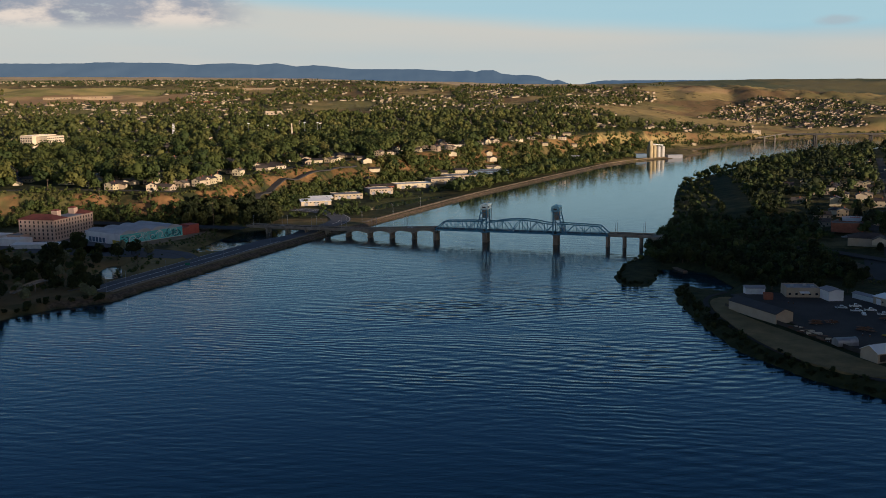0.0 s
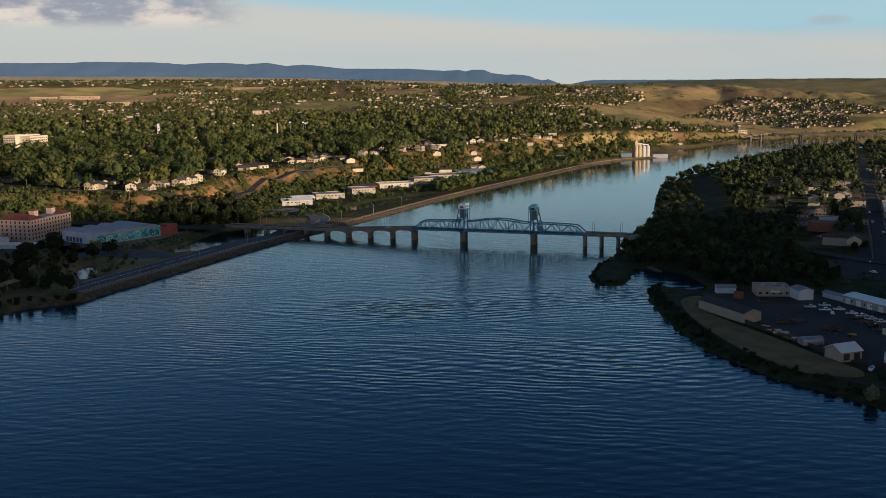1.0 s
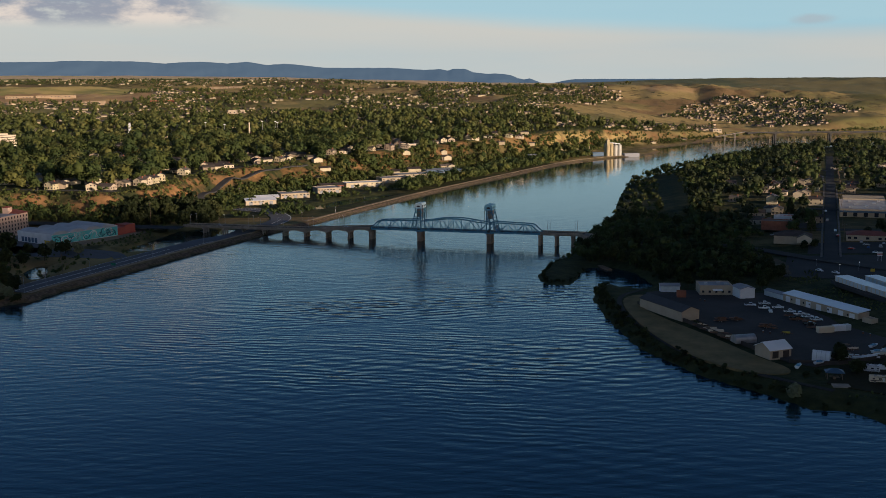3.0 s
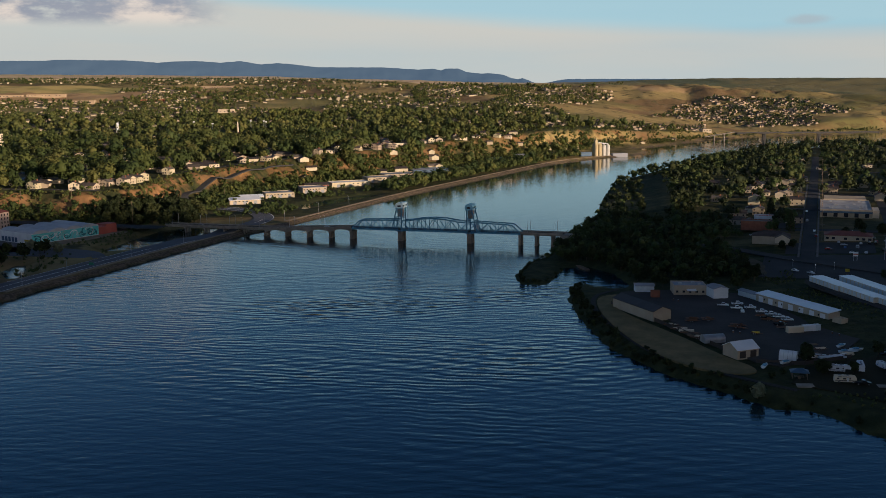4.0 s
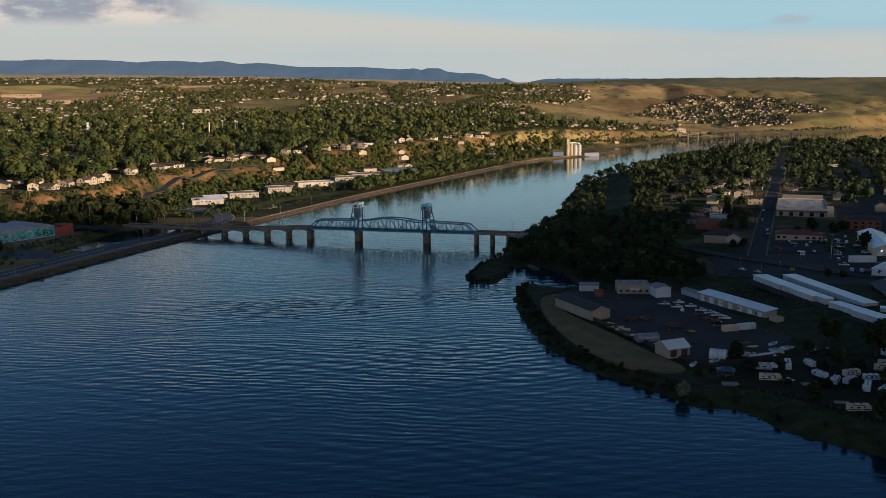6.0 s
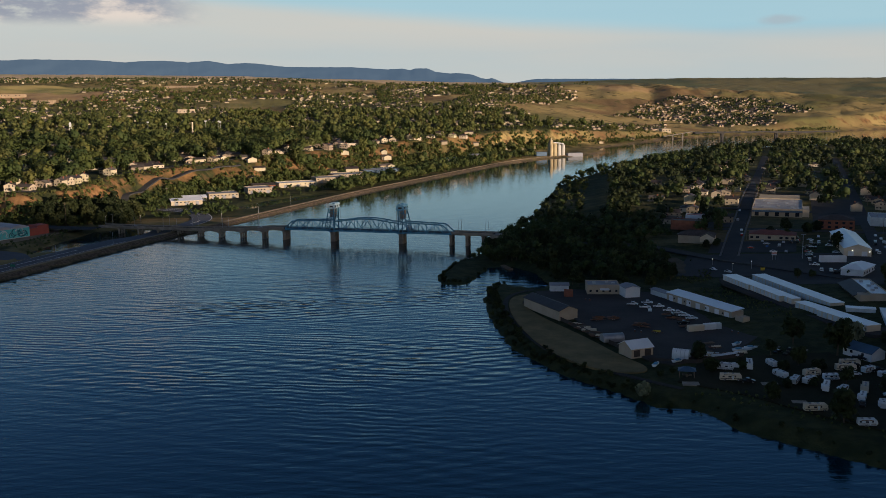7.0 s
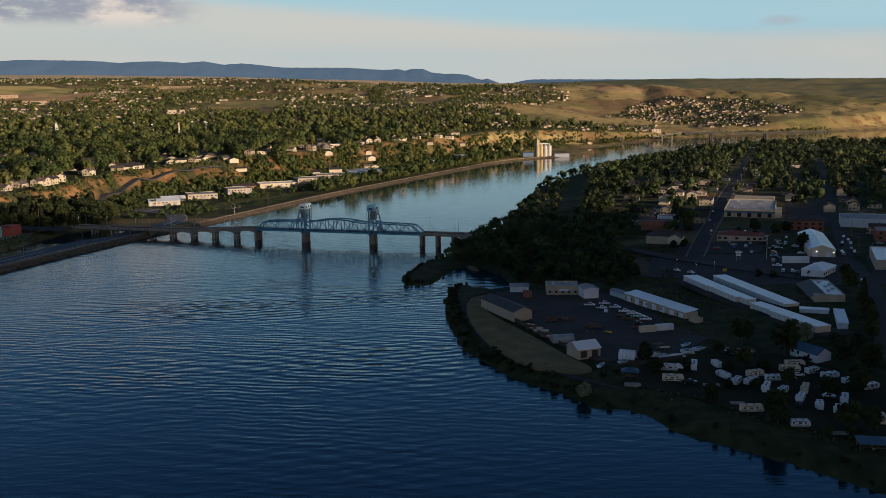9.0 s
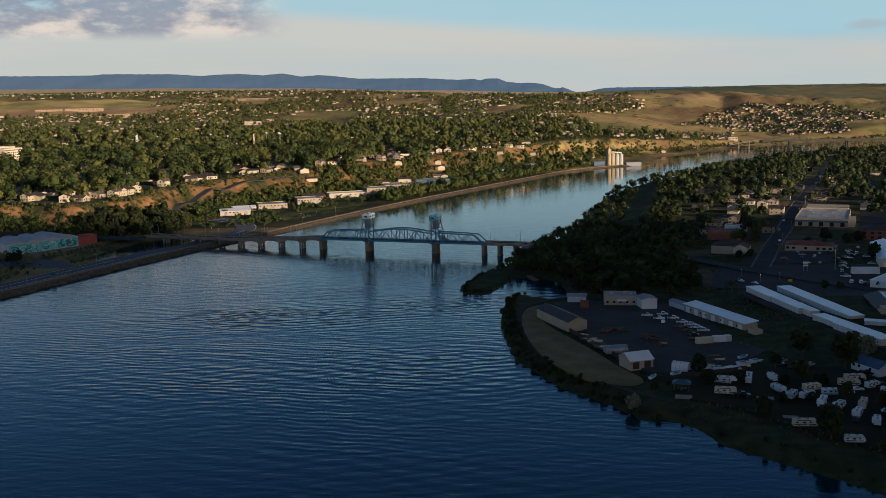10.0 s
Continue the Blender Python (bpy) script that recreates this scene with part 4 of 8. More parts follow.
for x in wpiers[:-1]:
    bent(x, deck_z(x) - 3.2)
pier(wpiers[-1], 2.4, deck_z(wpiers[-1]) - 3.0)
for x in (0.0, 54.0):
    pier(x, 3.4, ZD - 1.7)
for x in (92.0, 104.0, 116.0):
    pier(x, 1.7, 7.4)
part("abutment", Geo().box(122, -7.5, 0, 131, 7.5, ZD), CONCRETE, bridge)

SPANS = [(-38.5, -1.5, 6, [0.0, 5.6, 6.0, 6.2, 6.4, 6.6, 6.8]), (1.5, 52.5, 8, [6.2, 6.7, 7.8, 8.5, 8.8, 8.5, 7.8, 6.7, 6.2]),
         (55.5, 92.5, 6, [6.8, 6.6, 6.4, 6.2, 6.0, 5.6, 0.0])]
for x0, x1, n, hs in SPANS:
    px = [x0 + (x1 - x0) * k / n for k in range(n + 1)]
    for y in (-HW, HW):
        part("bottom_chord", Geo().beam((x0, y, ZD - 0.6), (x1, y, ZD - 0.6), 0.6, 1.3), STEEL, bridge)
        for k in range(n):
            part("top_chord", Geo().beam((px[k], y, ZD + hs[k]), (px[k + 1], y, ZD + hs[k + 1]), 0.62, 0.7), STEEL, bridge)
            lowfirst = (k % 2 == 0) == (hs[0] == 0.0 or hs[0] == 6.4)
            if hs[k] and hs[k + 1]:
                a, b = (0, hs[k + 1]) if lowfirst else (hs[k], 0)
                part("diagonal", Geo().beam((px[k], y, ZD + a), (px[k + 1], y, ZD + b), 0.42), STEEL, bridge)
        for k in range(n + 1):
            if hs[k]:
                part("vertical", Geo().beam((px[k], y, ZD - 0.5), (px[k], y, ZD + hs[k]), 0.34), STEEL, bridge)
        rail = Geo()
        for zz in (0.5, 1.1):
            rail.beam((x0, y * 0.9, ZD + zz), (x1, y * 0.9, ZD + zz), 0.12)
        part("railing", rail, STEEL, bridge)
    for k in range(n + 1):
        if hs[k]:
            part("strut", Geo().beam((px[k], -HW, ZD + hs[k]), (px[k], HW, ZD + hs[k]), 0.4), STEEL, bridge)
        part("floor_beam", Geo().beam((px[k], -HW, ZD - 1.1), (px[k], HW, ZD - 1.1), 0.4, 0.9), STEEL, bridge)
    for k in range(n):
        if hs[k] and hs[k + 1]:
            part("lateral_brace", Geo().beam((px[k], -HW, ZD + hs[k]), (px[k + 1], HW, ZD + hs[k + 1]), 0.25), STEEL, bridge)


# the west head's paint is paler: low sunlight put into its colour
HEAD_SUNLIT = material("sunlit_blue_paint", (0.50, 0.62, 0.66), 0.5, second=(0.36, 0.50, 0.56), scale=0.4)
HEAD_BLUE = material("clear_blue_paint", (0.20, 0.44, 0.58), 0.5, second=(0.14, 0.34, 0.47), scale=0.4)
WEIGHT_MAT = material("weathered_tan_concrete", (0.38, 0.30, 0.23), 0.9, second=(0.28, 0.22, 0.17), scale=0.4)


def lift_tower(x, s):
    """s: the side on which the back legs lean; the upright legs face the lift span."""
    tower = part("tower", Geo().box(x - 3.0, -5.5, ZD - 1.6, x + 3.0, 5.5, ZD - 0.9), STEEL, bridge, "blue steel lift tower")
    xf, xb0, xb1, top = x - s * 1.6, x + s * 6.2, x + s * 2.0, 25.6
    for y in (-HW - 0.1, HW + 0.1):
        part("leg", Geo().beam((xf, y, ZD - 1.2), (xf, y, top), 0.8), STEEL, tower)
        part("back_leg", Geo().beam((xb0, y, ZD - 0.5), (xb1, y, top), 0.6), STEEL, tower)
        zs = [ZD + 0.4, 14.4, 18.6, 22.6, top - 0.2]
        back = [xb0 + (xb1 - xb0) * (zz - ZD) / (top - ZD) for zz in zs]
        for k, zz in enumerate(zs[1:], 1):
            part("brace", Geo().beam((xf, y, zz), (back[k], y, zz), 0.3), STEEL, tower)
            a, b = ((xf, y, zs[k - 1]), (back[k], y, zz)) if k % 2 else ((back[k - 1], y, zs[k - 1]), (xf, y, zz))
            part("brace", Geo().beam(a, b, 0.3), STEEL, tower)
    for zz in (17.2, 21.5, top - 0.3):
        for xx in (xf, xb0 + (xb1 - xb0) * (zz - ZD) / (top - ZD)):
            part("strut", Geo().beam((xx, -HW, zz), (xx, HW, zz), 0.45), STEEL, tower)
    for a, b in ((17.2, 21.5), (21.5, top - 0.3)):
        part("cross_brace", Geo().beam((xf, -HW, a), (xf, HW, b), 0.25), STEEL, tower)
        part("cross_brace", Geo().beam((xf, HW, a), (xf, -HW, b), 0.25), STEEL, tower)
    part("counterweight", Geo().box(x + s * 0.5 - 1.4, -3.6, 18.2, x + s * 0.5 + 1.4, 3.6, 24.4), WEIGHT_MAT, tower, "weathered tan concrete counterweight")
    head = Geo().prism([(x - 2.9, top - 0.6), (x + 2.9, top - 0.6), (x + 2.9, top + 2.4), (x + 2.2, top + 3.1), (x - 2.2, top + 3.1), (x - 2.9, top + 2.4)], -5.3, 5.3)
    part("machinery_house", head, HEAD_SUNLIT if s < 0 else HEAD_BLUE, tower, "pale sheave house" if s < 0 else "blue sheave house")
    for y in (-3.2, 0, 3.2):
        for e in (-1, 1):
            part("window", Geo().box(x + e * 2.93 - 0.04, y - 0.7, top + 0.4, x + e * 2.93 + 0.04, y + 0.7, top + 1.7), GLASS, tower)
    for e in (-1, 1):
        part("window", Geo().box(x - 1.3, e * 5.33 - 0.04, top + 0.3, x + 1.3, e * 5.33 + 0.04, top + 1.5), GLASS, tower)
        part("walkway", Geo().box(x - 3.6, e * 5.7 - 0.4, top - 0.8, x + 3.6, e * 5.7 + 0.4, top - 0.62), STEEL, tower)
    for y in (-4.1, 4.1):
        wheel = Geo().tube(0, 0, -0.3, 0.3, 1.3, n=20)
        wheel.v = [(x - s * 1.2 + a, y + c, top + 2.3 + b) for a, b, c in wheel.v]
        part("sheave", wheel, STEEL, tower)
    for y in (-HW, HW):
        part("hoist_cable", Geo().beam((x - s * 3.0, y, ZD + 6.4), (x - s * 3.0, y, top + 2), 0.22), RUBBER, tower)


lift_tower(0.0, -1)
lift_tower(54.0, 1)
part("operator_house", Geo().box(56.2, 1.5, ZD, 59.5, 5.0, ZD + 3.2).hip(56.2, 1.5, 59.5, 5.0, ZD + 3.2, 0.8), STEEL_PALE, bridge)
for x in list(range(-195, -40, 26)) + [98, 118]:
    for y in (-HW, HW):
        s = 1 if y < 0 else -1
        zl = deck_z(x)
        g = Geo().tube(x, y, zl + 0.6, zl + 8.5, 0.14, 0.09, 6).beam((x, y, zl + 8.4), (x, y + s * 1.8, zl + 8.8), 0.1).box(x - 0.15, y + s * 1.6 - 0.3, zl + 8.7, x + 0.15, y + s * 1.6 + 0.3, zl + 8.85)
        part("lamp_post", g, GALV, bridge, "thin grey street lamp")

# ---- trees ----


def crown_points(rs, n, h, w, kind):
    """Places of leaf clumps over a lobed crown of height h and width w, standing on its foot at 0."""
    lobes = []
    if kind == "conifer":
        t = rs.rand(n) ** 0.7
        a = rs.rand(n) * 2 * np.pi
        rad = w / 2 * (1 - t) ** 0.8 * (0.55 + 0.45 * rs.rand(n))
        return np.stack([rad * np.cos(a), rad * np.sin(a), h * (0.08 + 0.92 * t)], 1), np.stack([np.cos(a), np.sin(a), 0.35 + 0 * a], 1)
    for _ in range(9 if kind == "poplar" else 11):
        zc = rs.uniform(0.24, 0.80)
        spread = 0.5 * w * math.sin(math.pi * min(1, max(0.12, zc))) * (0.55 if kind != "poplar" else 0.3)
        a = rs.uniform(0, 2 * np.pi)
        lobes.append((spread * math.cos(a) * rs.uniform(0.4, 1.1), spread * math.sin(a) * rs.uniform(0.4, 1.1), zc * h, w * rs.uniform(0.19, 0.33)))
    lobes = np.array(lobes)
    i = rs.randint(len(lobes), size=n)
    d = rs.normal(size=(n, 3))
    d /= np.linalg.norm(d, axis=1)[:, None]
    d[:, 2] = np.where(d[:, 2] < -0.45, -d[:, 2], d[:, 2])
    rad = lobes[i, 3] * (0.72 + 0.33 * rs.rand(n))
    p = lobes[i, :3] + d * rad[:, None] * np.array([1, 1, 0.9])
    p[:, 2] = np.maximum(p[:, 2], h * 0.1)
    return p, d


def clump_mesh(p, d, size, rs, per=2, loose=0.55):
    """Small bent leaf sprays, roughly facing outwards."""
    n = len(p)
    vs, fs, base = [], [], 0
    for _ in range(per):
        nrm = d + rs.normal(scale=loose, size=(n, 3))
        nrm /= np.linalg.norm(nrm, axis=1)[:, None] + 1e-9
        ref = rs.normal(size=(n, 3))
        a = np.cross(nrm, ref)
        a /= np.linalg.norm(a, axis=1)[:, None] + 1e-9
        b = np.cross(nrm, a)
        s = size * (0.6 + 0.8 * rs.rand(n))[:, None]
        c = p + rs.normal(scale=size * 0.3, size=(n, 3))
        q = np.stack([c + a * s, c + b * s * 0.8 + nrm * s * 0.25, c - a * s * 0.9, c - b * s * 0.8 + nrm * s * 0.2], 1).reshape(-1, 3)
        k = base + 4 * np.arange(n)
        fs.append(np.stack([k, k + 1, k + 2, k + 3], 1))
        vs.append(q)
        base += 4 * n
    return np.concatenate(vs), np.concatenate(fs)


def tree_proto(name, h, w, kind, leaf, seed, label, n=330, size=None):
    rs = np.random.RandomState(seed)
    root = thing(name, label, "tree" if "shrub" not in name else "shrub", pose(0, 0, -500))
    p, d = crown_points(rs, n, h, w, kind)
    v, f = clump_mesh(p, d, size or 0.10 * w, rs)
    me = bpy.data.meshes.new("crown")
    me.from_pydata(v.tolist(), [], f.tolist())
    me.materials.append(leaf)
    part("crown", me, leaf, root)
    g = Geo()
    r0 = 0.02 * h + 0.06
    g.tube(0, 0, -0.6, h * 0.35, r0 * 1.25, r0 * 0.8, 7, False).tube(0, 0, h * 0.35, h * 0.8, r0 * 0.8, r0 * 0.25, 6, False)
    for _ in range(5):
        a, z0 = rs.uniform(0, 6.28), h * rs.uniform(0.22, 0.45)
        g.beam((0, 0, z0), (w * 0.3 * math.cos(a), w * 0.3 * math.sin(a), z0 + h * 0.24), r0 * 0.6)
    part("trunk", g, BARK, root)
    return root


PROTOS = {
    "broad": [tree_proto("broadleaf_tree", 11, 10, "round", LEAF_SHADED, 1, "broad leafy green deciduous tree"),
              tree_proto("broadleaf_tree", 13, 11, "round", LEAF_SHADED, 2, "broad dark green deciduous tree"),
              tree_proto("broadleaf_tree", 9, 9, "round", LEAF_SHADED, 3, "round-crowned green deciduous tree"),
              tree_proto("broadleaf_tree", 14, 10, "round", LEAF_SHADED, 4, "tall dark green deciduous tree")],
    "poplar": [tree_proto("poplar_tree", 17, 5, "poplar", LEAF_SHADED, 5, "tall narrow dark green poplar")],
    "conifer": [tree_proto("conifer_tree", 15, 7, "conifer", LEAF_SHADED, 6, "dark green conical conifer")],
    "shrub": [tree_proto("shrub", 3.2, 4.5, "round", LEAF_SHADED, 7, "dense green waterside shrub", 150, 0.5),
              tree_proto("shrub", 2.4, 3.8, "round", LEAF_SHADED, 8, "low dark green shrub", 130, 0.45)],
    "silver": [tree_proto("silver_tree", 7, 7.5, "round", LEAF_PALE, 9, "grey-green silvery olive tree", 330)],
}
rnd = random.Random(11)
BLUFF_HOUSES = [(-354, 872), (-312, 862), (-292, 868), (-281, 896), (-296, 894), (-271, 904), (-277, 916), (-272, 932), (-280, 1011), (-326, 1024), (-240, 1066), (-200, 1142), (-426, 1033), (-370, 890), (-440, 1104),
                (-262, 1050), (-268, 990), (-216, 1110), (-330, 905), (-400, 900), (-150, 1218), (-136, 1232), (-112, 1262), (-98, 1275), (-85, 1300), (-66, 1330), (-14, 1406), (-4, 1420), (20, 1455), (30, 1462),
                (58, 1508), (81, 1543), (98, 1560), (-30, 1394), (-43, 1400), (-56, 1358), (-76, 1345), (-128, 1255), (-99, 1330), (72, 1545), (-302, 926), (-448, 927), (-470, 945), (-500, 957), (-280, 1119),
                (-330, 960), (-380, 950), (-428, 1072), (-409, 1198), (-515, 1009), (-300, 1050), (-560, 1100), (-250, 1180), (-210, 1250), (-350, 1110), (-390, 1150), (-180, 1300), (-240, 1330), (-470, 1180)]
hq = random.Random(8)
TOWN_HOUSES = [(281, 809), (273, 770), (289, 969), (268, 795), (325, 890), (460, 1147), (414, 915), (424, 895), (305, 916), (417, 800), (430, 778), (443, 856), (450, 814), (439, 982), (403, 958), (330, 963), (260, 873), (305, 1000)]
for _t in (125, 155, 190, 240, 275, 300, 345, 375, 410, 465, 500, 540, 600, 650):
    for _v in (-45, -20, 14, 62, 104, 150, 192, 240):
        if not (5 < _v < 70 and _t < 300) and hq.random() < 0.62:
            _p = Vector((254, 606)) + U * (_t + hq.uniform(-5, 5)) + V * (_v + hq.uniform(-4, 4))
            if _p.x > 150:
                TOWN_HOUSES.append((round(_p.x, 1), round(_p.y, 1)))
# places that trees keep clear of: (x, y, radius)
BLOCKED = ([(x + 4, y + 2, 7 if y < 1150 else 11) for x, y in BLUFF_HOUSES] + [(x + 3, y + 2, 9) for x, y in TOWN_HOUSES] +
           [(345, 800, 40), (365, 850, 38), (335, 770, 25), (380, 880, 30), (400, 790, 32), (356, 705, 22), (290, 660, 24), (250, 665, 22), (330, 600, 30), (345, 640, 28), (345, 660, 20), (310, 535, 20), (300, 500, 26), (252, 725, 16), (268, 755, 14), (420, 720, 40),
            (-630, 1345, 40), (-612, 1300, 36), (-590, 1260, 30), (-338, 1560, 12), (-510, 1530, 10), (-338, 1592, 14), (-513, 1555, 12), (-360, 1560, 50), (240, 1585, 26), (262, 1560, 24), (236, 1560, 20), (355, 560, 30), (390, 650, 25), (262, 620, 30), (290, 600, 45), (310, 620, 30)])
BLOCKED += [(190, 745, 10), (201, 800, 10), (207, 840, 9), (213, 880, 9), (220, 915, 9), (227, 955, 9), (236, 1000, 8), (223, 618, 14), (224, 592, 16), (217, 572, 10)]


def plant(kind, x, y, size=1.0, z=None):
    proto = rnd.choice(PROTOS[kind])
    z = ground_z(x, y) if z is None else z
    if z < 0.3:
        return
    s = size * rnd.uniform(0.8, 1.2)
    ob = copy_thing(proto, Matrix.Identity(4))
    ob.matrix_basis = pose(x, y, z, 0, 0, rnd.uniform(0, 360)) @ Matrix.Diagonal((s, s, s * rnd.uniform(0.85, 1.12), 1))
    return ob


def scatter(poly, count, rs, gap=3.0):
    xs = [p[0] for p in poly]
    ys = [p[1] for p in poly]
    out = []
    tries = 0
    while len(out) < count and tries < count * 30:
        tries += 1
        x, y = rs.uniform(min(xs), max(xs)), rs.uniform(min(ys), max(ys))
        if not inside(np.array([x]), np.array([y]), poly)[0]:
            continue
        if any((x - a) ** 2 + (y - b) ** 2 < r * r for a, b, r in BLOCKED):
            continue
        if any((x - a) ** 2 + (y - b) ** 2 < gap * gap for a, b in out):
            continue
        out.append((x, y))
    return out

# ---- woods that nobody could count ----


def far_woods(name, pts, leaf, label, tall=9.0, seed=0, clumps=24, spray=None):
    """One mesh of many low trees: sprays of leaves round a lumpy core. spray: the size of a spray of leaves."""
    rs = np.random.RandomState(seed)
    n = len(pts)
    if not n:
        return
    x, y = pts[:, 0], pts[:, 1]
    z = land(x, y)[0]
    keep = z > 0.4
    x, y, z = x[keep], y[keep], z[keep]
    n = len(x)
    h = tall * (0.42 + 1.15 * rs.beta(1.6, 2.4, n))
    w = h * rs.uniform(0.75, 1.15, n)
    # each crown is a handful of lobes: a dense core, and sprays of leaves round it
    fine = clumps >= 30
    lobes = 5 if fine else 4 if clumps > 9 else 3
    a = rs.uniform(0, 6.28, (n, lobes))
    out = np.sqrt(rs.uniform(0.05, 1, (n, lobes))) * 0.32
    out[:, 0] *= 0.2
    hz = rs.uniform(0.32, 0.66, (n, lobes))
    hz[:, 0] = 0.72
    lr = rs.uniform(0.19, 0.29, (n, lobes)) * (1.0 if fine else 1.15)
    if fine:
        hz[:, 0], lr[:, 0] = 0.6, rs.uniform(0.34, 0.42, n)
    lx, ly = x[:, None] + out * np.cos(a) * w[:, None], y[:, None] + out * np.sin(a) * w[:, None]
    lz = z[:, None] + hz * h[:, None]
    lr = lr * w[:, None]
    c = np.array([(1, 0, 0), (0, 1, 0), (-1, 0, 0), (0, -1, 0), (0, 0, 1), (0, 0, -1)], float) * 0.84
    cf = np.array([(0, 1, 4), (1, 2, 4), (2, 3, 4), (3, 0, 4), (1, 0, 5), (2, 1, 5), (3, 2, 5), (0, 3, 5)])
    if fine:      # rounder cores for the nearer trees
        rings = [(0, 0, 1.0)] + [(0.8 * math.cos(k * 1.257), 0.8 * math.sin(k * 1.257), 0.5) for k in range(5)] + [(0.9 * math.cos(k * 1.257 + 0.63), 0.9 * math.sin(k * 1.257 + 0.63), -0.4) for k in range(5)]
        c = np.array(rings) * 0.6
        cf = np.array([(0, 1 + k, 1 + (k + 1) % 5) for k in range(5)] + [(1 + k, 6 + k, 1 + (k + 1) % 5) for k in range(5)] + [(6 + k, 6 + (k + 1) % 5, 1 + (k + 1) % 5) for k in range(5)])
    centre = np.stack([lx, ly, lz], 2)
    lump = rs.uniform(0.72, 1.18, (n, lobes, len(c), 1))
    core = (centre[:, :, None, :] + c[None, None] * lump * lr[:, :, None, None]).reshape(-1, 3)
    corefaces = (np.arange(n * lobes)[:, None, None] * len(c) + cf[None]).reshape(-1, 3)
    d = rs.normal(size=(n, clumps, 3))
    d /= np.linalg.norm(d, axis=2)[:, :, None]
    d[:, :, 2] = np.where(d[:, :, 2] < -0.5, -d[:, :, 2], d[:, :, 2])
    pick = rs.randint(lobes, size=(n, clumps))
    row = np.arange(n)[:, None]
    p = (centre[row, pick] + d * (lr[row, pick] * rs.uniform(0.82, 1.06, (n, clumps)))[:, :, None]).reshape(-1, 3)
    size = spray or (0.085 if fine else 0.12) * tall
    v, f = clump_mesh(p, d.reshape(-1, 3), size, rs, 1, 0.24)
    verts = np.concatenate([core, v])
    faces = [tuple(t) for t in corefaces.tolist()] + [tuple(t) for t in (f + len(core)).tolist()]
    own = np.clip(rs.beta(1.3, 2.2, n), 0, 0.999)
    tone = np.concatenate([np.repeat(own, lobes * len(c)), np.repeat(own, clumps * 4)])
    me = bpy.data.meshes.new(name)
    me.from_pydata(verts.tolist(), [], faces)
    me.polygons.foreach_set("use_smooth", np.ones(len(faces), bool))
    me.attributes.new("tone", "FLOAT", "POINT").data.foreach_set("value", tone.astype(np.float32))
    # the leaves of a crown shade as one soft round mass
    axis = np.stack([x, y, z + 0.35 * h], 1)
    around = p.reshape(n, clumps, 3) - axis[:, None]
    around /= np.linalg.norm(around, axis=2)[:, :, None]
    soft = np.repeat((0.6 * d + 0.4 * around).reshape(-1, 3), 4, 0) + rs.normal(scale=0.16, size=(len(v), 3))
    normals = np.concatenate([np.broadcast_to(c / np.linalg.norm(c, axis=1)[:, None], (n * lobes, len(c), 3)).reshape(-1, 3), soft])
    me.normals_split_custom_set_from_vertices((normals / np.linalg.norm(normals, axis=1)[:, None]).tolist())
    tagged(part(name, me, leaf), label, "trees", kind="stuff")


def clear(p):
    ok = np.ones(len(p), bool)
    for a, b, r in BLOCKED:
        ok &= (p[:, 0] - a) ** 2 + (p[:, 1] - b) ** 2 > r * r
    return p[ok]


def wedge(rs, n, r0, r1, a0, a1):
    r = np.sqrt(rs.uniform(r0 * r0, r1 * r1, n))
    a = rs.uniform(a0, a1, n)
    return np.stack([r * np.sin(a) + 50, r * np.cos(a)], 1)


ROAD_BLUFF = offset(BLUFF[1:12], -11)


def left_city(rs, n, r0, r1, a0, a1, gap=None):
    """Spots on the western plateau, clear of its fields and of the bluff road. gap: thins out the long gaps along its streets."""
    p = wedge(rs, n, r0, r1, a0, a1)
    db, sb = seg_dist(p[:, 0], p[:, 1], BLUFF)
    up = np.where(sb < 0, db, -db)
    wooded = (p[:, 1] > 1130) & (waves2(p[:, 0], p[:, 1], 88, 85, 3) < -0.08)
    keep = (up > np.where(wooded, -44, 19)) & ~inside(p[:, 0], p[:, 1], RIVER)
    for poly in GREEN_FIELDS + BROWN_FIELDS + GOLD_FIELDS:
        keep &= ~inside(p[:, 0], p[:, 1], poly)
    r = np.hypot(p[:, 0], p[:, 1])
    open_land = waves2(p[:, 0], p[:, 1], 77, 260, 4)
    keep &= open_land < np.interp(r, [800, 1500, 2000, 2500, 3000], [0.75, 0.7, 0.5, 0.22, 0.12])
    if gap is not None:
        keep &= waves2(p[:, 0] + 0.35 * p[:, 1], p[:, 1] * 0.3, 91, 62, 3) < gap
    return clear(p[keep])


def in_poly(rs, poly, n):
    q = np.array(poly, float)
    p = np.stack([rs.uniform(q[:, 0].min(), q[:, 0].max(), 6 * n), rs.uniform(q[:, 1].min(), q[:, 1].max(), 6 * n)], 1)
    return p[inside(p[:, 0], p[:, 1], poly)][:n]


rs = np.random.RandomState(5)
street_houses = left_city(rs, 2400, 880, 1500, -0.56, 0.25)
street_houses = street_houses[waves2(street_houses[:, 0] + 0.35 * street_houses[:, 1], street_houses[:, 1] * 0.3, 91, 62, 3) > 0.05][:330]
far_street_houses = left_city(rs, 2600, 1500, 3150, -0.52, 0.20)[:1200]
BLOCKED += [(x - 1, y - 3, 8) for x, y in street_houses.tolist()] + [(x, y - 6, 9) for x, y in far_street_houses.tolist() if y < 2300]
city = left_city(rs, 3400, 860, 1500, -0.56, 0.25, 0.36)
rim = city[city[:, 1] < 1080]
city = city[city[:, 1] >= 1080]
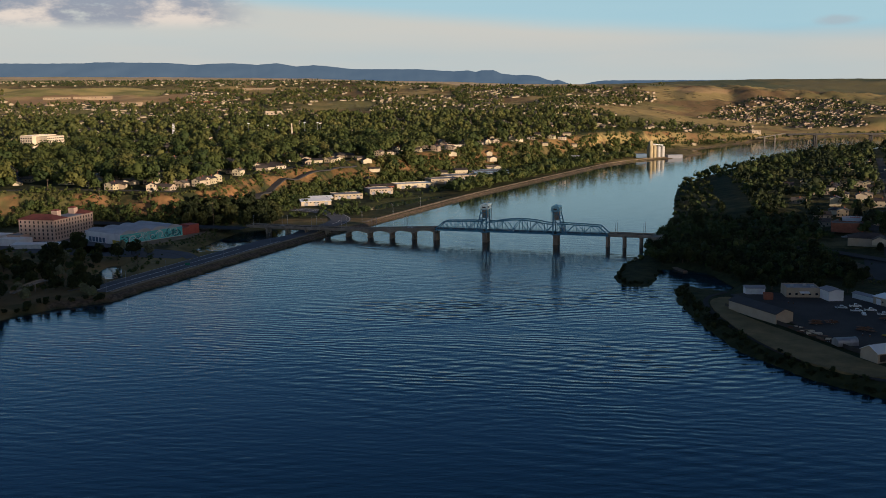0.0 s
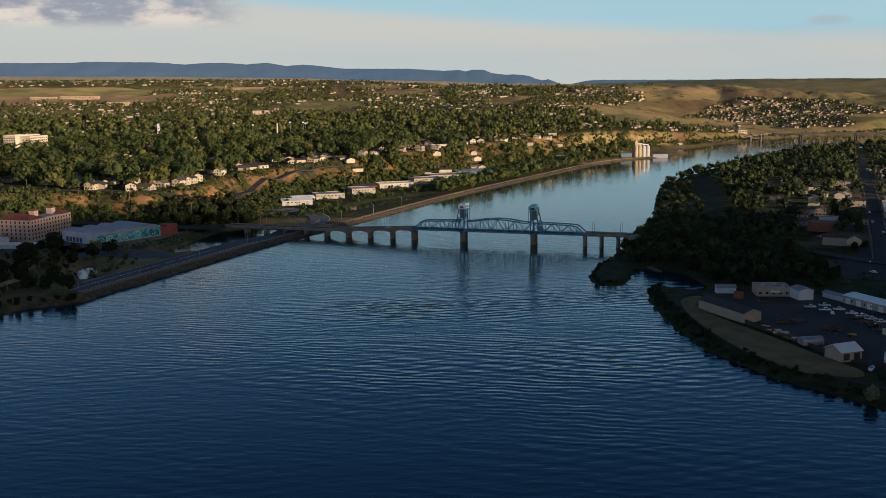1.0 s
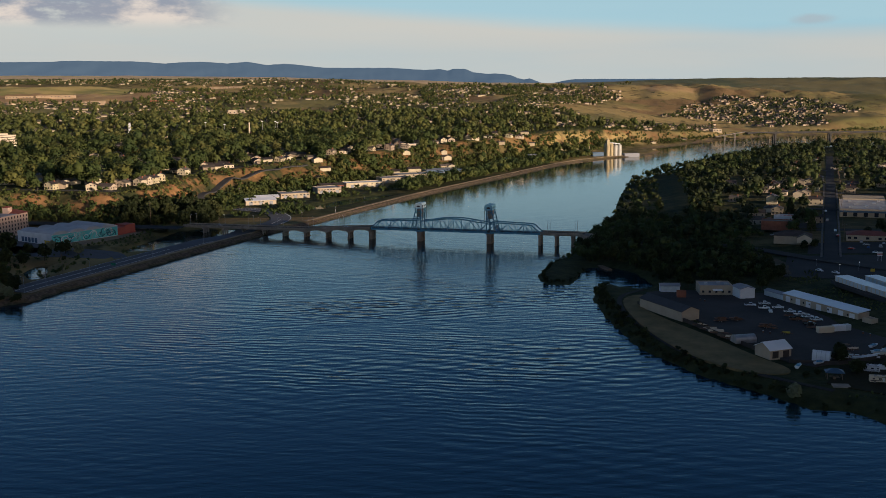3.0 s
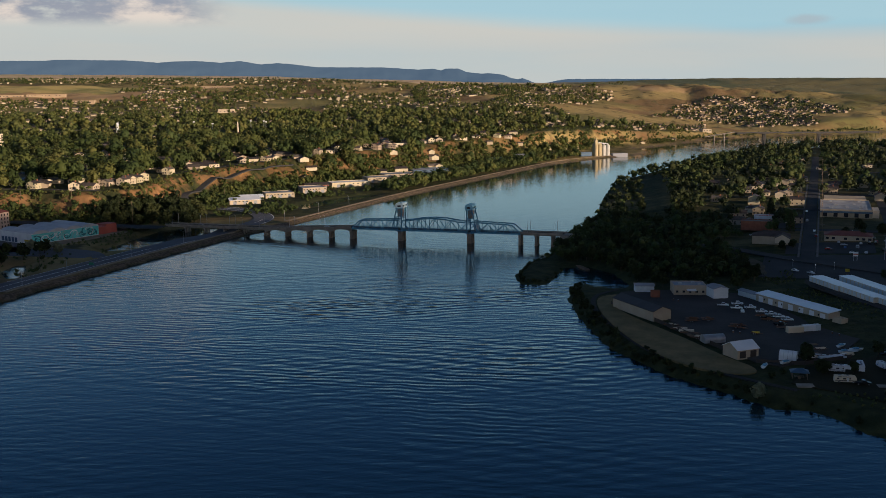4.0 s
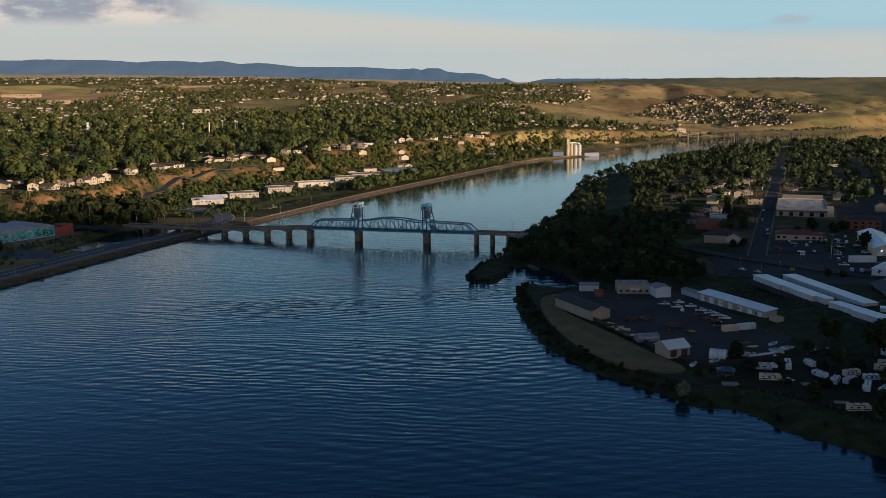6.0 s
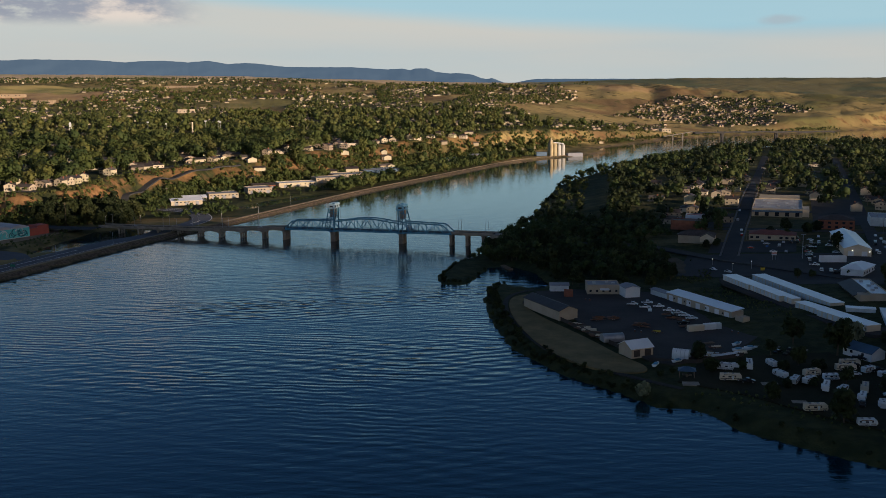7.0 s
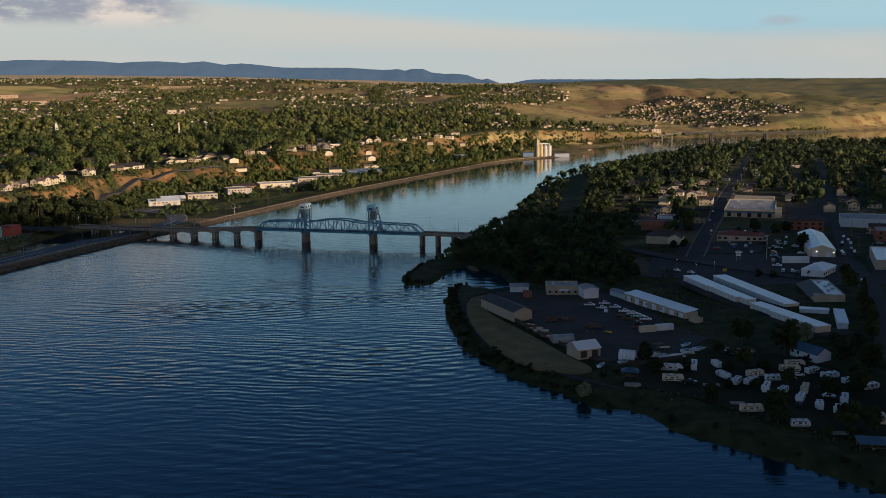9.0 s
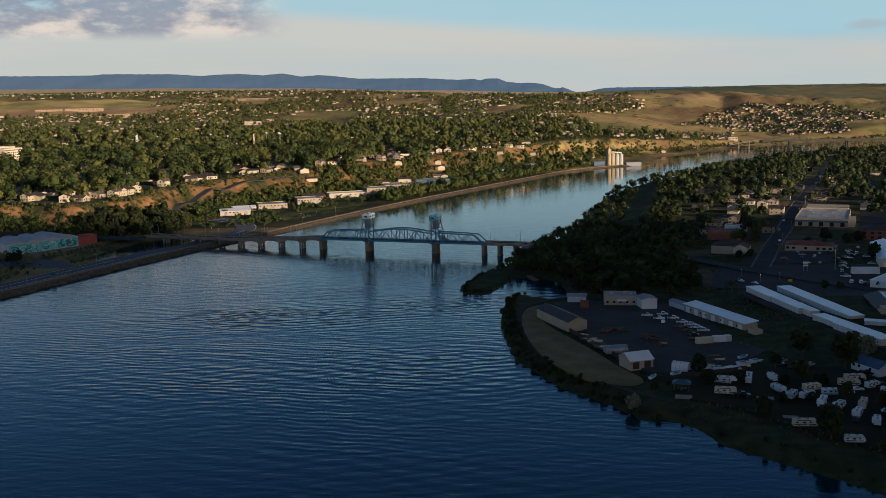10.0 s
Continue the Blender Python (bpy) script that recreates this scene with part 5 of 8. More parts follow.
far_city = left_city(rs, 15000, 1500, 3150, -0.52, 0.20, 0.5)
far_woods("city_trees", rim[::2], LEAF, "large green garden trees along the bluff", 20.0, 41, 230, 1.3)
far_woods("city_trees", rim[1::2], LEAF_DARK, "large dark green garden trees along the bluff", 17.0, 42, 190, 1.25)
for _k, _leaf in ((0, LEAF), (1, LEAF_DARK), (2, LEAF_OLIVE)):
    far_woods("city_trees", city[_k::3], _leaf, "dense green street and garden trees in the town", (18.0, 20.0, 16.0)[_k], 1 + _k, 130, 1.35)
mid_city = far_city[np.hypot(far_city[:, 0], far_city[:, 1]) < 2100]
far_city = far_city[np.hypot(far_city[:, 0], far_city[:, 1]) >= 2100]
for _k, _leaf in ((0, LEAF), (1, LEAF_OLIVE)):
    far_woods("distant_trees", mid_city[_k::2], _leaf, "distant green trees across the town", 15.0, 4 + _k, 20, 1.6)
    far_woods("distant_trees", far_city[_k::2], _leaf, "far green trees on the upper slopes", 9.5, 6 + _k, 8, 1.6)
# neighbourhoods on the far hills, and the belt of trees along the ridge
hill = np.concatenate([in_poly(rs, HILL_TOWN, 1700), in_poly(rs, RIVERSIDE_ROW, 170), in_poly(rs, TERRACES, 150), in_poly(rs, RIDGE_BELT, 2600)] + [in_poly(rs, q, 300) for q in GULLIES] + [in_poly(rs, q, 190) for q in SUBURBS])
hill = hill[~inside(hill[:, 0], hill[:, 1], RIVER)]
hill = hill[waves2(hill[:, 0], hill[:, 1], 78, 150, 3) < 0.4]
far_woods("hillside_trees", hill, LEAF_DARK, "distant dark trees around hillside houses", 6.4, 5, 8, 1.1)
bank = np.array([(p.x + rs.normal(scale=7), p.y + rs.normal(scale=7)) for p in resample([(395, 1885), (470, 1985), (560, 2090), (690, 2195), (850, 2255), (1000, 2340)], 4.0)])
far_woods("far_bank_brush", bank, LEAF, "olive brush along the far river bank", 6.0, 33, 12, 1.2)


def far_houses(name, pts, wall, roof, label, seed, big=1.0):
    rs = np.random.RandomState(seed)
    walls, roofs = Geo(), Geo()
    zs = land(pts[:, 0], pts[:, 1])[0]
    for (x, y), z in zip(pts, zs):
        if z < 1:
            continue
        a, b, h = rs.uniform(3.2, 5.2) * big, rs.uniform(4.5, 8) * big, rs.uniform(2.4, 3.8)
        t = rs.choice([0.35, 0.35 + math.pi / 2]) + rs.normal(scale=0.12)
        c, s = math.cos(t), math.sin(t)
        w = Geo().prism([(-a, -1.5), (a, -1.5), (a, h), (0, h + a * 0.38), (-a, h)], -b, b)
        r = Geo().gable(-a, -b, a, b, h + 0.15, a * 0.38, 0.6, 0.2)
        for src, dst in ((w, walls), (r, roofs)):
            dst.add([(x + p[0] * c - p[1] * s, y + p[0] * s + p[1] * c, z + p[2]) for p in src.v], src.f)
    tagged(part(name, walls, wall), label, "houses", kind="stuff")
    tagged(part(name + "_roofs", roofs, roof), "pitched roofs of " + label, "roofs", kind="stuff")


far_houses("street_houses", street_houses[::2], SIDING, SHINGLE, "pale houses half hidden among the town's trees", 12, 1.25)
far_houses("street_houses", street_houses[1::2], IVORY, BROWNROOF, "cream houses half hidden among the town's trees", 13, 1.2)
far_houses("distant_houses", far_street_houses, SIDING, SHINGLE, "distant pale houses among the trees", 8, 0.95)
# rows of houses that follow the contours of the slopes
rows = [(r * math.sin(a) + 50 + rs.normal(scale=4), r * math.cos(a) + rs.normal(scale=6)) for r in (2560, 2640, 2720, 2790, 2850, 2910) for a in np.arange(0.03 + rs.rand() * 0.01, 0.16, 0.0048) if rs.rand() < 0.9]
rows = np.array(rows)
rows = rows[inside(rows[:, 0], rows[:, 1], TERRACES)]
far_houses("hillside_houses", np.concatenate([rows, in_poly(rs, HILL_TOWN, 560), in_poly(rs, RIVERSIDE_ROW, 75)]), SIDING, SHINGLE, "distant sunlit houses on the hillside", 9, 0.7)
suburb = np.concatenate([in_poly(rs, q, 105) for q in SUBURBS] + [in_poly(rs, RIDGE_BELT, 150)])
far_houses("suburb_houses", suburb, SIDING, SHINGLE, "distant pale suburban houses on the slopes", 10, 0.8)

# right bank
def right_pts(rs, n, y0, y1, d0, d1):
    p = np.stack([rs.uniform(90, 1300, n), rs.uniform(y0, y1, n)], 1)
    d, _ = seg_dist(p[:, 0], p[:, 1], RIGHT_SHORE)
    dl, _ = seg_dist(p[:, 0], p[:, 1], LEFT_SHORE)
    return p[(~inside(p[:, 0], p[:, 1], RIVER)) & (d > d0) & (d < d1) & (dl > d)]


MEADOW = [(182, 795), (206, 795), (222, 860), (240, 980), (262, 1120), (264, 1210), (252, 1200), (236, 1090), (218, 985), (196, 845)]


def off_meadow(p):
    """Keeps trees off the grassy path that climbs the river bank."""
    return p[~inside(p[:, 0], p[:, 1], MEADOW)]


def off_streets(p, half=7.0):
    p = clear(p)
    q = p - np.array([254, 606])
    u, v = q @ np.array(U), q @ np.array(V)
    ok = np.ones(len(p), bool)
    for a in (0, 88, 178, 265):
        ok &= np.abs(v - a) > half
    for t in (110, 215, 330, 450, 580):
        ok &= (np.abs(u - t) > half - 1) | (v < 10)
    return p[ok]


def bluff_band(rs, n, a, b, y0, y1):
    p = np.stack([rs.uniform(-900, 500, n), rs.uniform(y0, y1, n)], 1)
    db, sb = seg_dist(p[:, 0], p[:, 1], BLUFF)
    dl, _ = seg_dist(p[:, 0], p[:, 1], LEFT_SHORE)
    up = np.where(sb < 0, db, -db)
    keep = (up > a) & (up < b) & (dl > 17) & ~inside(p[:, 0], p[:, 1], RIVER)
    for q in PONDS:
        keep &= ~inside(p[:, 0], p[:, 1], q)
    return clear(p[keep])


def off_halls(p):
    """Keeps trees off the yards of the low halls between the bluff and the levee."""
    for x, y, r in ((-175, 962, 26), (-150, 1015, 24), (-122, 1062, 26), (-90, 1122, 28), (-58, 1172, 26), (-36, 1218, 30), (0, 1278, 32), (-137, 860, 16), (-170, 915, 18), (-200, 940, 16)):
        p = p[(p[:, 0] - x) ** 2 + (p[:, 1] - y) ** 2 > r * r]
    return p


slope = bluff_band(rs, 140000, -52, 20, 800, 2100)
slope = slope[waves2(slope[:, 0], slope[:, 1], 79, 90, 3) < 0.30]
rise, rise_side = seg_dist(slope[:, 0], slope[:, 1], BLUFF)
rise = np.where(rise_side < 0, rise, -rise)
# the cut face under the bluff road stays bare
bare = np.where(slope[:, 1] < 1000, 0.12, np.where(slope[:, 1] < 1250, -0.12, -0.3))
slope = slope[~((rise > -26) & (rise < 3) & (slope[:, 0] > -330) & (waves2(slope[:, 0], slope[:, 1], 87, 60, 3) < bare))]
top_road, _ = seg_dist(slope[:, 0], slope[:, 1], ROAD_BLUFF)
slope = slope[top_road > 5.5]
far_woods("bluff_shrubs", slope[:2500], LEAF, "scrubby olive-green shrubs on the bluff", 4.6, 15, 13)
below = bluff_band(rs, 26000, -62, -15, 800, 985)
below = below[(below[:, 0] > -520) & (waves2(below[:, 0], below[:, 1], 92, 45, 3) < 0.42)]
for _line in (((-400, 823), (-300, 798), (-200, 770)), ((-190, 925), (-215, 928), (-235, 945), (-237, 985))):
    below = below[seg_dist(below[:, 0], below[:, 1], _line)[0] > 13]
far_woods("bluff_trees", below[:1800:2], LEAF_DARK, "dark trees crowded under the bluff", 6.5, 43, 40, 0.8)
far_woods("bluff_shrubs", below[1:1800:2], LEAF, "green brush crowded under the bluff", 4.2, 44, 26, 0.6)
brow = bluff_band(rs, 60000, -46, -7, 985, 1800)
brow = brow[(waves2(brow[:, 0], brow[:, 1], 93, 75, 3) < 0.22) & (seg_dist(brow[:, 0], brow[:, 1], ((-234, 958), (-219, 1038), (-184, 1122), (-166, 1155)))[0] > 8)]
crest = bluff_band(rs, 60000, -26, 1, 845, 1330)
crest = crest[(crest[:, 0] > -520) & (waves2(crest[:, 0], crest[:, 1], 94, 38, 3) < 0.30) & (seg_dist(crest[:, 0], crest[:, 1], ((-232, 936), (-234, 958), (-219, 1038), (-184, 1122), (-166, 1155)))[0] > 8)]
far_woods("bluff_shrubs", crest[:1500], LEAF_OLIVE, "low olive brush over the brow of the bluff", 2.8, 47, 12, 0.6)
brow = off_halls(brow)
far_woods("bluff_trees", brow[:900], LEAF, "green trees on the slope of the bluff", 8.0, 45, 34, 0.9)
far_woods("bluff_shrubs", brow[900:2600], LEAF_OLIVE, "olive brush on the slope of the bluff", 4.6, 46, 18, 0.75)
foot = bluff_band(rs, 9000, -75, -30, 820, 1700)
foot = foot[waves2(foot[:, 0], foot[:, 1], 80, 120, 3) < 0.25]
far_woods("bluff_trees", foot[::3], LEAF_DARK, "dark trees at the foot of the bluff", 8.0, 16, 22)
inner = np.array([(p.x + rs.normal(scale=5), p.y + rs.normal(scale=5)) for p in resample(offset([q for q in LEFT_SHORE if 1040 < q[1] < 1560], -25), 2.8)])
far_woods("levee_trees", clear(inner), LEAF, "row of green trees behind the levee", 11.0, 17, 46)
inner = np.array([(p.x + rs.normal(scale=7), p.y + rs.normal(scale=7)) for p in resample(offset([q for q in LEFT_SHORE if 1040 < q[1] < 1560], -42), 3.2)])
far_woods("levee_trees", clear(inner), LEAF_DARK, "second row of dark trees behind the levee", 12.5, 18, 46)
terrace = bluff_band(rs, 60000, -140, -40, 860, 1500)
terrace = terrace[waves2(terrace[:, 0], terrace[:, 1], 84, 70, 3) < 0.2]
terrace = off_halls(terrace)
far_woods("terrace_shrubs", terrace[::2], LEAF_DARK, "dark scrub between the bluff and the levee", 4.8, 25, 16)
low = np.stack([rs.uniform(-460, -205, 2600), rs.uniform(470, 860, 2600)], 1)
dl0, _ = seg_dist(low[:, 0], low[:, 1], LEFT_SHORE)
ok = (dl0 > 28) & ~inside(low[:, 0], low[:, 1], RIVER) & (waves2(low[:, 0], low[:, 1], 83, 60, 3) < -0.02)
ok &= ~inside(low[:, 0], low[:, 1], [(-378, 680), (-260, 680), (-225, 700), (-232, 800), (-400, 830), (-430, 740)])
for q in PONDS:
    ok &= ~inside(low[:, 0], low[:, 1], q)
ok &= ~inside(low[:, 0], low[:, 1], [(-262, 640), (-225, 640), (-200, 700), (-215, 720), (-262, 690)])
ok &= ~inside(low[:, 0], low[:, 1], [(-372, 690), (-330, 712), (-300, 702), (-262, 690), (-218, 670), (-203, 652), (-212, 645), (-236, 652), (-285, 660), (-318, 668)])
far_woods("bank_shrubs", low[ok & (low[:, 1] < 700)][::2], LEAF_DARK, "dark scrub on the low river terrace", 5.5, 19, 40)
far_woods("bank_shrubs", low[ok][1::2], LEAF, "olive scrub on the low river terrace", 4.0, 20, 34)
grove = clear(np.concatenate([right_pts(rs, 5200, 560, 760, 2, 130), right_pts(rs, 2500, 700, 860, 2, 110)]))
grove = grove[inside(grove[:, 0], grove[:, 1], [(112, 705), (101, 668), (88, 640), (117, 622), (136, 600), (150, 560), (205, 560), (232, 600), (222, 640), (200, 680), (240, 700), (235, 850), (165, 850), (125, 745)])]
far_woods("riverside_trees", off_meadow(grove), LEAF_DARK, "thick dark trees around the bridge end", 7.5, 22, 50)
wood = off_meadow(clear(right_pts(rs, 8500, 760, 1750, 3, 85)))
wood = wood[waves2(wood[:, 0], wood[:, 1], 86, 75, 3) < 0.28]
far_woods("riverside_trees", wood[wood[:, 1] > 1150], LEAF_DARK, "dark trees along the upper river bank", 10.5, 29, 36)
wood = wood[wood[:, 1] <= 1150]
brush = off_meadow(clear(right_pts(rs, 7000, 700, 1500, 1, 90)))
far_woods("riverside_brush", brush, LEAF, "low olive brush along the river bank", 4.5, 28, 10)
far_woods("riverside_trees", wood[::2], LEAF_SHADED, "dense dark trees lining the river bank", 8.5, 11, 46)
far_woods("riverside_trees", wood[1::2], LEAF_DARK, "dense green trees lining the river bank", 6.5, 12, 46)
town = off_meadow(off_streets(right_pts(rs, 5400, 700, 1850, 60, 900)))
town = town[~((town[:, 0] > 300) & (town[:, 1] < 800) & (town[:, 0] < 480))]
far_woods("town_trees", town[::2], LEAF_DARK, "green garden trees between the town's houses", 13.0, 13, 38, 1.25)
far_woods("town_trees", town[1::2], LEAF_SHADED, "dark green garden trees between the town's houses", 14.5, 14, 38, 1.25)

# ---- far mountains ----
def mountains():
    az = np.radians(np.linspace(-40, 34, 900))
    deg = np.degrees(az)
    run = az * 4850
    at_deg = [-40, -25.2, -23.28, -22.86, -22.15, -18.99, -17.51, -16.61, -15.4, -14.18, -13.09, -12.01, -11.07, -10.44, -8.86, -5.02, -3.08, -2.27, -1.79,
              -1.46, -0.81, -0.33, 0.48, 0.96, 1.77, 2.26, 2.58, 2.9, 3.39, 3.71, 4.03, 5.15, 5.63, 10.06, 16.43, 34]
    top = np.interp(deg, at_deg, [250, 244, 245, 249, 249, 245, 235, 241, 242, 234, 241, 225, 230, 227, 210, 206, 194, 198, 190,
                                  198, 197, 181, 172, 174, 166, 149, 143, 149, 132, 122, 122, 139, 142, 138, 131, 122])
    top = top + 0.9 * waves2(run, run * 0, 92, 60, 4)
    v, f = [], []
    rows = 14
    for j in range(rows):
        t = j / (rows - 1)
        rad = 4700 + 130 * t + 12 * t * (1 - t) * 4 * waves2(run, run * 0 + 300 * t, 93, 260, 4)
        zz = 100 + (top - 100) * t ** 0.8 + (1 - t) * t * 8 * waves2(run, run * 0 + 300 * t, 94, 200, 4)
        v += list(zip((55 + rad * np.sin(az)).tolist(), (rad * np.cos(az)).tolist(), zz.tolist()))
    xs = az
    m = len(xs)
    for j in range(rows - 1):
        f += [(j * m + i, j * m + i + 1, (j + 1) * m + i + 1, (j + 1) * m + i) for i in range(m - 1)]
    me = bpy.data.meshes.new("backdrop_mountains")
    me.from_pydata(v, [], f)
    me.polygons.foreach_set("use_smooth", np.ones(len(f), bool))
    mat = bpy.data.materials.new("haze_glow_mountains")
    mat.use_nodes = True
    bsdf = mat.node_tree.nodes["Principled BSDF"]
    # distance haze is painted in: a blue base with an even bluish glow
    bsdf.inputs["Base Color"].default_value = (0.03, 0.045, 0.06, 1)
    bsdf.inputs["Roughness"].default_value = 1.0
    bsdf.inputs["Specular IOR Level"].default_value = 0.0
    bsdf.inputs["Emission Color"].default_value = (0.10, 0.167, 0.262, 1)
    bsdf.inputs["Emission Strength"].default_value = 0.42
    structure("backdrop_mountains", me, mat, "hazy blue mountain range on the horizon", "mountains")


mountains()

# ---- buildings ----


def at(x, y, along, z=None):
    """A pose on the land whose x axis points along the given way."""
    return pose(x, y, ground_z(x, y) if z is None else z, 0, 0, math.degrees(math.atan2(along[1], along[0])))


PANE = {}


def pane(w, h):
    key = (round(w, 2), round(h, 2))
    if key not in PANE:
        PANE[key] = Geo().box(-w / 2, -0.05, 0, w / 2, 0.05, h).mesh("window")
        PANE[key].materials.append(GLASS)
    return PANE[key]


def windows(root, face, lx, ly, rows, cols, z0, dz, w=1.1, h=1.5, skip=0.0, seed=1):
    """Rows of windows on one face of a box lx by ly that stands in its corner: front, back, left or right."""
    pick = random.Random(seed)
    span = lx if face in ("front", "back") else ly
    for r in range(rows):
        for c in range(cols):
            if pick.random() < skip:
                continue
            s = span * (c + 0.5) / cols
            ob = new("window", pane(w, h))
            ob.parent = root
            x, y, a = {"front": (s, -0.03, 0), "back": (s, ly + 0.03, 0), "left": (-0.03, s, 90), "right": (lx + 0.03, s, 90)}[face]
            ob.matrix_basis = pose(x, y, z0 + r * dz, 0, 0, a)


def building(name, label, m, lx, ly, h, wall, roof, kind="gable", rise=1.8, category="building", foot=2.0, group="", over=0.4):
    """A building in its own corner frame: x to lx, y to ly."""
    root = thing(name, label, category, m, group)
    if kind in ("gable", "gable_x"):
        if kind == "gable":
            w = Geo().prism([(0, -foot), (lx, -foot), (lx, h), (lx / 2, h + rise - 0.1), (0, h)], 0, ly)
            r = Geo().gable(0, 0, lx, ly, h + 0.1, rise, over)
        else:
            w = Geo().prism([(0, -foot), (ly, -foot), (ly, h), (ly / 2, h + rise - 0.1), (0, h)], 0, lx)
            w.v = [(b, a, c) for a, b, c in w.v]
            w.f = [f[::-1] for f in w.f]
            r = Geo().gable(0, 0, ly, lx, h + 0.1, rise, over)
            r.v = [(b, a, c) for a, b, c in r.v]
            r.f = [f[::-1] for f in r.f]
    elif kind == "hip":
        w, r = Geo().box(0, 0, -foot, lx, ly, h), Geo().hip(0, 0, lx, ly, h + 0.2, rise, over)
    elif kind == "mono":
        w = Geo().box(0, 0, -foot, lx, ly, h)
        r = Geo().add([(-over, -over, h + 0.02), (lx + over, -over, h + 0.02), (lx + over, ly + over, h + rise), (-over, ly + over, h + rise),
                       (-over, -over, h + 0.3), (lx + over, -over, h + 0.3), (lx + over, ly + over, h + rise + 0.3), (-over, ly + over, h + rise + 0.3)],
                      [(3, 2, 1, 0), (4, 5, 6, 7), (0, 1, 5, 4), (1, 2, 6, 5), (2, 3, 7, 6), (3, 0, 4, 7)])
    else:   # flat, with a parapet
        w = Geo().box(0, 0, -foot, lx, ly, h)
        r = Geo().box(0.35, 0.35, h + 0.004, lx - 0.35, ly - 0.35, h + 0.12)
        p = Geo()
        for b in ((0, 0, lx, 0.3), (0, ly - 0.3, lx, ly), (0, 0.3, 0.3, ly - 0.3), (lx - 0.3, 0.3, lx, ly - 0.3)):
            p.box(b[0], b[1], h, b[2], b[3], h + 0.6)
        part("parapet", p, wall, root)
    part("wall", w, wall, root)
    part("roof", r, roof, root)
    return root


def roof_units(root, spots, h, size=1.6):
    for x, y in spots:
        part("roof_vent", Geo().box(x - size / 2, y - size / 2, h, x + size / 2, y + size / 2, h + size * 0.6), GALV, root)


def doors(root, face, lx, ly, n, w, h, mat, seed=0):
    span = lx if face in ("front", "back") else ly
    for c in range(n):
        s = span * (c + 0.5) / n
        if face in ("front", "back"):
            y = -0.04 if face == "front" else ly + 0.04
            g = Geo().box(s - w / 2, y - 0.03, 0.02, s + w / 2, y + 0.03, h)
        else:
            x = -0.04 if face == "left" else lx + 0.04
            g = Geo().box(x - 0.03, s - w / 2, 0.02, x + 0.03, s + w / 2, h)
        part("door", g, mat, root)


# yard on the right bank
W1, W2 = (0.41, -0.912), (0.912, 0.41)      # the yard's two ways
b = building("storage_shed", "long tan gabled shed with dark brown metal roof", at(131.5, 456, W2, 4.2), 10, 35, 4.4, TAN, BROWNROOF, "gable", 2.0)
b = building("workshop_shed", "small shed with weathered white metal roof", at(153.5, 390, (0.92, 0.39), 4.2), 10.5, 9.5, 3.6, TAN, WHITEROOF, "gable_x", 2.4)
doors(b, "front", 10.5, 9.5, 2, 3.0, 2.8, BROWNROOF)


def arch_hut(name, label, m, lx, ly, mat, ribs=9, closed=True, wall=1.2):
    root = thing(name, label, "shelter", m)
    n = 12
    o = [(0, 0)] + [(ly / 2 - ly / 2 * math.cos(math.pi * k / n), wall + ly * 0.42 * math.sin(math.pi * k / n)) for k in range(n + 1)] + [(ly, 0)]
    inner = [(ly / 2 + (x - ly / 2) * 0.97, max(0, z - 0.1)) for x, z in o]
    g = Geo().prism(o if closed else o + inner[::-1], 0, lx)
    g.v = [(y, x, z) for x, y, z in g.v]
    g.f = [f[::-1] for f in g.f]
    part("shell", g, mat, root)
    for k in range(ribs):
        x = lx * k / (ribs - 1)
        r = Geo()
        for a, c in zip(o[:-1], o[1:]):
            r.beam((x, a[0], a[1] + 0.03), (x, c[0], c[1] + 0.03), 0.12)
        part("rib", r, GALV, root)
    return root


arch_hut("quonset_hut", "shiny corrugated arched metal hut", at(146, 414, (0.98, 0.2), 4.2), 9.5, 5.0, GALV, 11)
arch_hut("fabric_shelter", "open-ended white fabric carport shelter", at(169.5, 388, (0.90, -0.43), 4.2), 6.8, 4.8, WHITE, 5, False, 1.8)
b = building("long_shed", "long tan workshop with white metal roof", at(192, 499, W1, 4.2), 50, 7, 3.8, TAN, WHITEROOF, "mono", 0.9)
doors(b, "front", 50, 7, 7, 3.2, 3.0, WHITE)
windows(b, "front", 50, 7, 1, 12, 1.4, 2, 0.9, 0.9, 0.5, 3)
building("site_office", "low grey prefabricated office with pale roof", at(186.5, 513, W1, 4.2), 14, 5, 2.8, STEEL_PALE, GREYROOF, "gable_x", 0.7)
building("annex_box", "small tan steel annex", at(213, 449.5, W1, 4.2), 5.5, 4, 2.6, TAN, TAN, "flat")
b = building("metal_garage", "white metal garage with grey roof", at(171.5, 504, (0.98, 0.17), 4.2), 8, 10, 5.2, WHITE, GREYROOF, "gable", 1.0)
b = building("tan_workshop", "tan flat-roofed workshop with white awning", at(153, 514, (0.99, -0.05), 4.2), 17, 13, 4.6, TAN, GREYROOF, "flat")
part("awning", Geo().add([(6.5, -2.5, 2.6), (11.5, -2.5, 2.6), (11.5, 0, 3.2), (6.5, 0, 3.2), (6.5, -2.5, 2.7), (11.5, -2.5, 2.7), (11.5, 0, 3.3), (6.5, 0, 3.3)],
                         [(3, 2, 1, 0), (4, 5, 6, 7), (0, 1, 5, 4), (1, 2, 6, 5), (3, 0, 4, 7)]), WHITE, b)
windows(b, "front", 17, 13, 1, 5, 1.3, 2, 1.2, 1.1, 0.3, 5)
roof_units(b, [(4, 6), (11, 8), (14, 4)], 4.7)
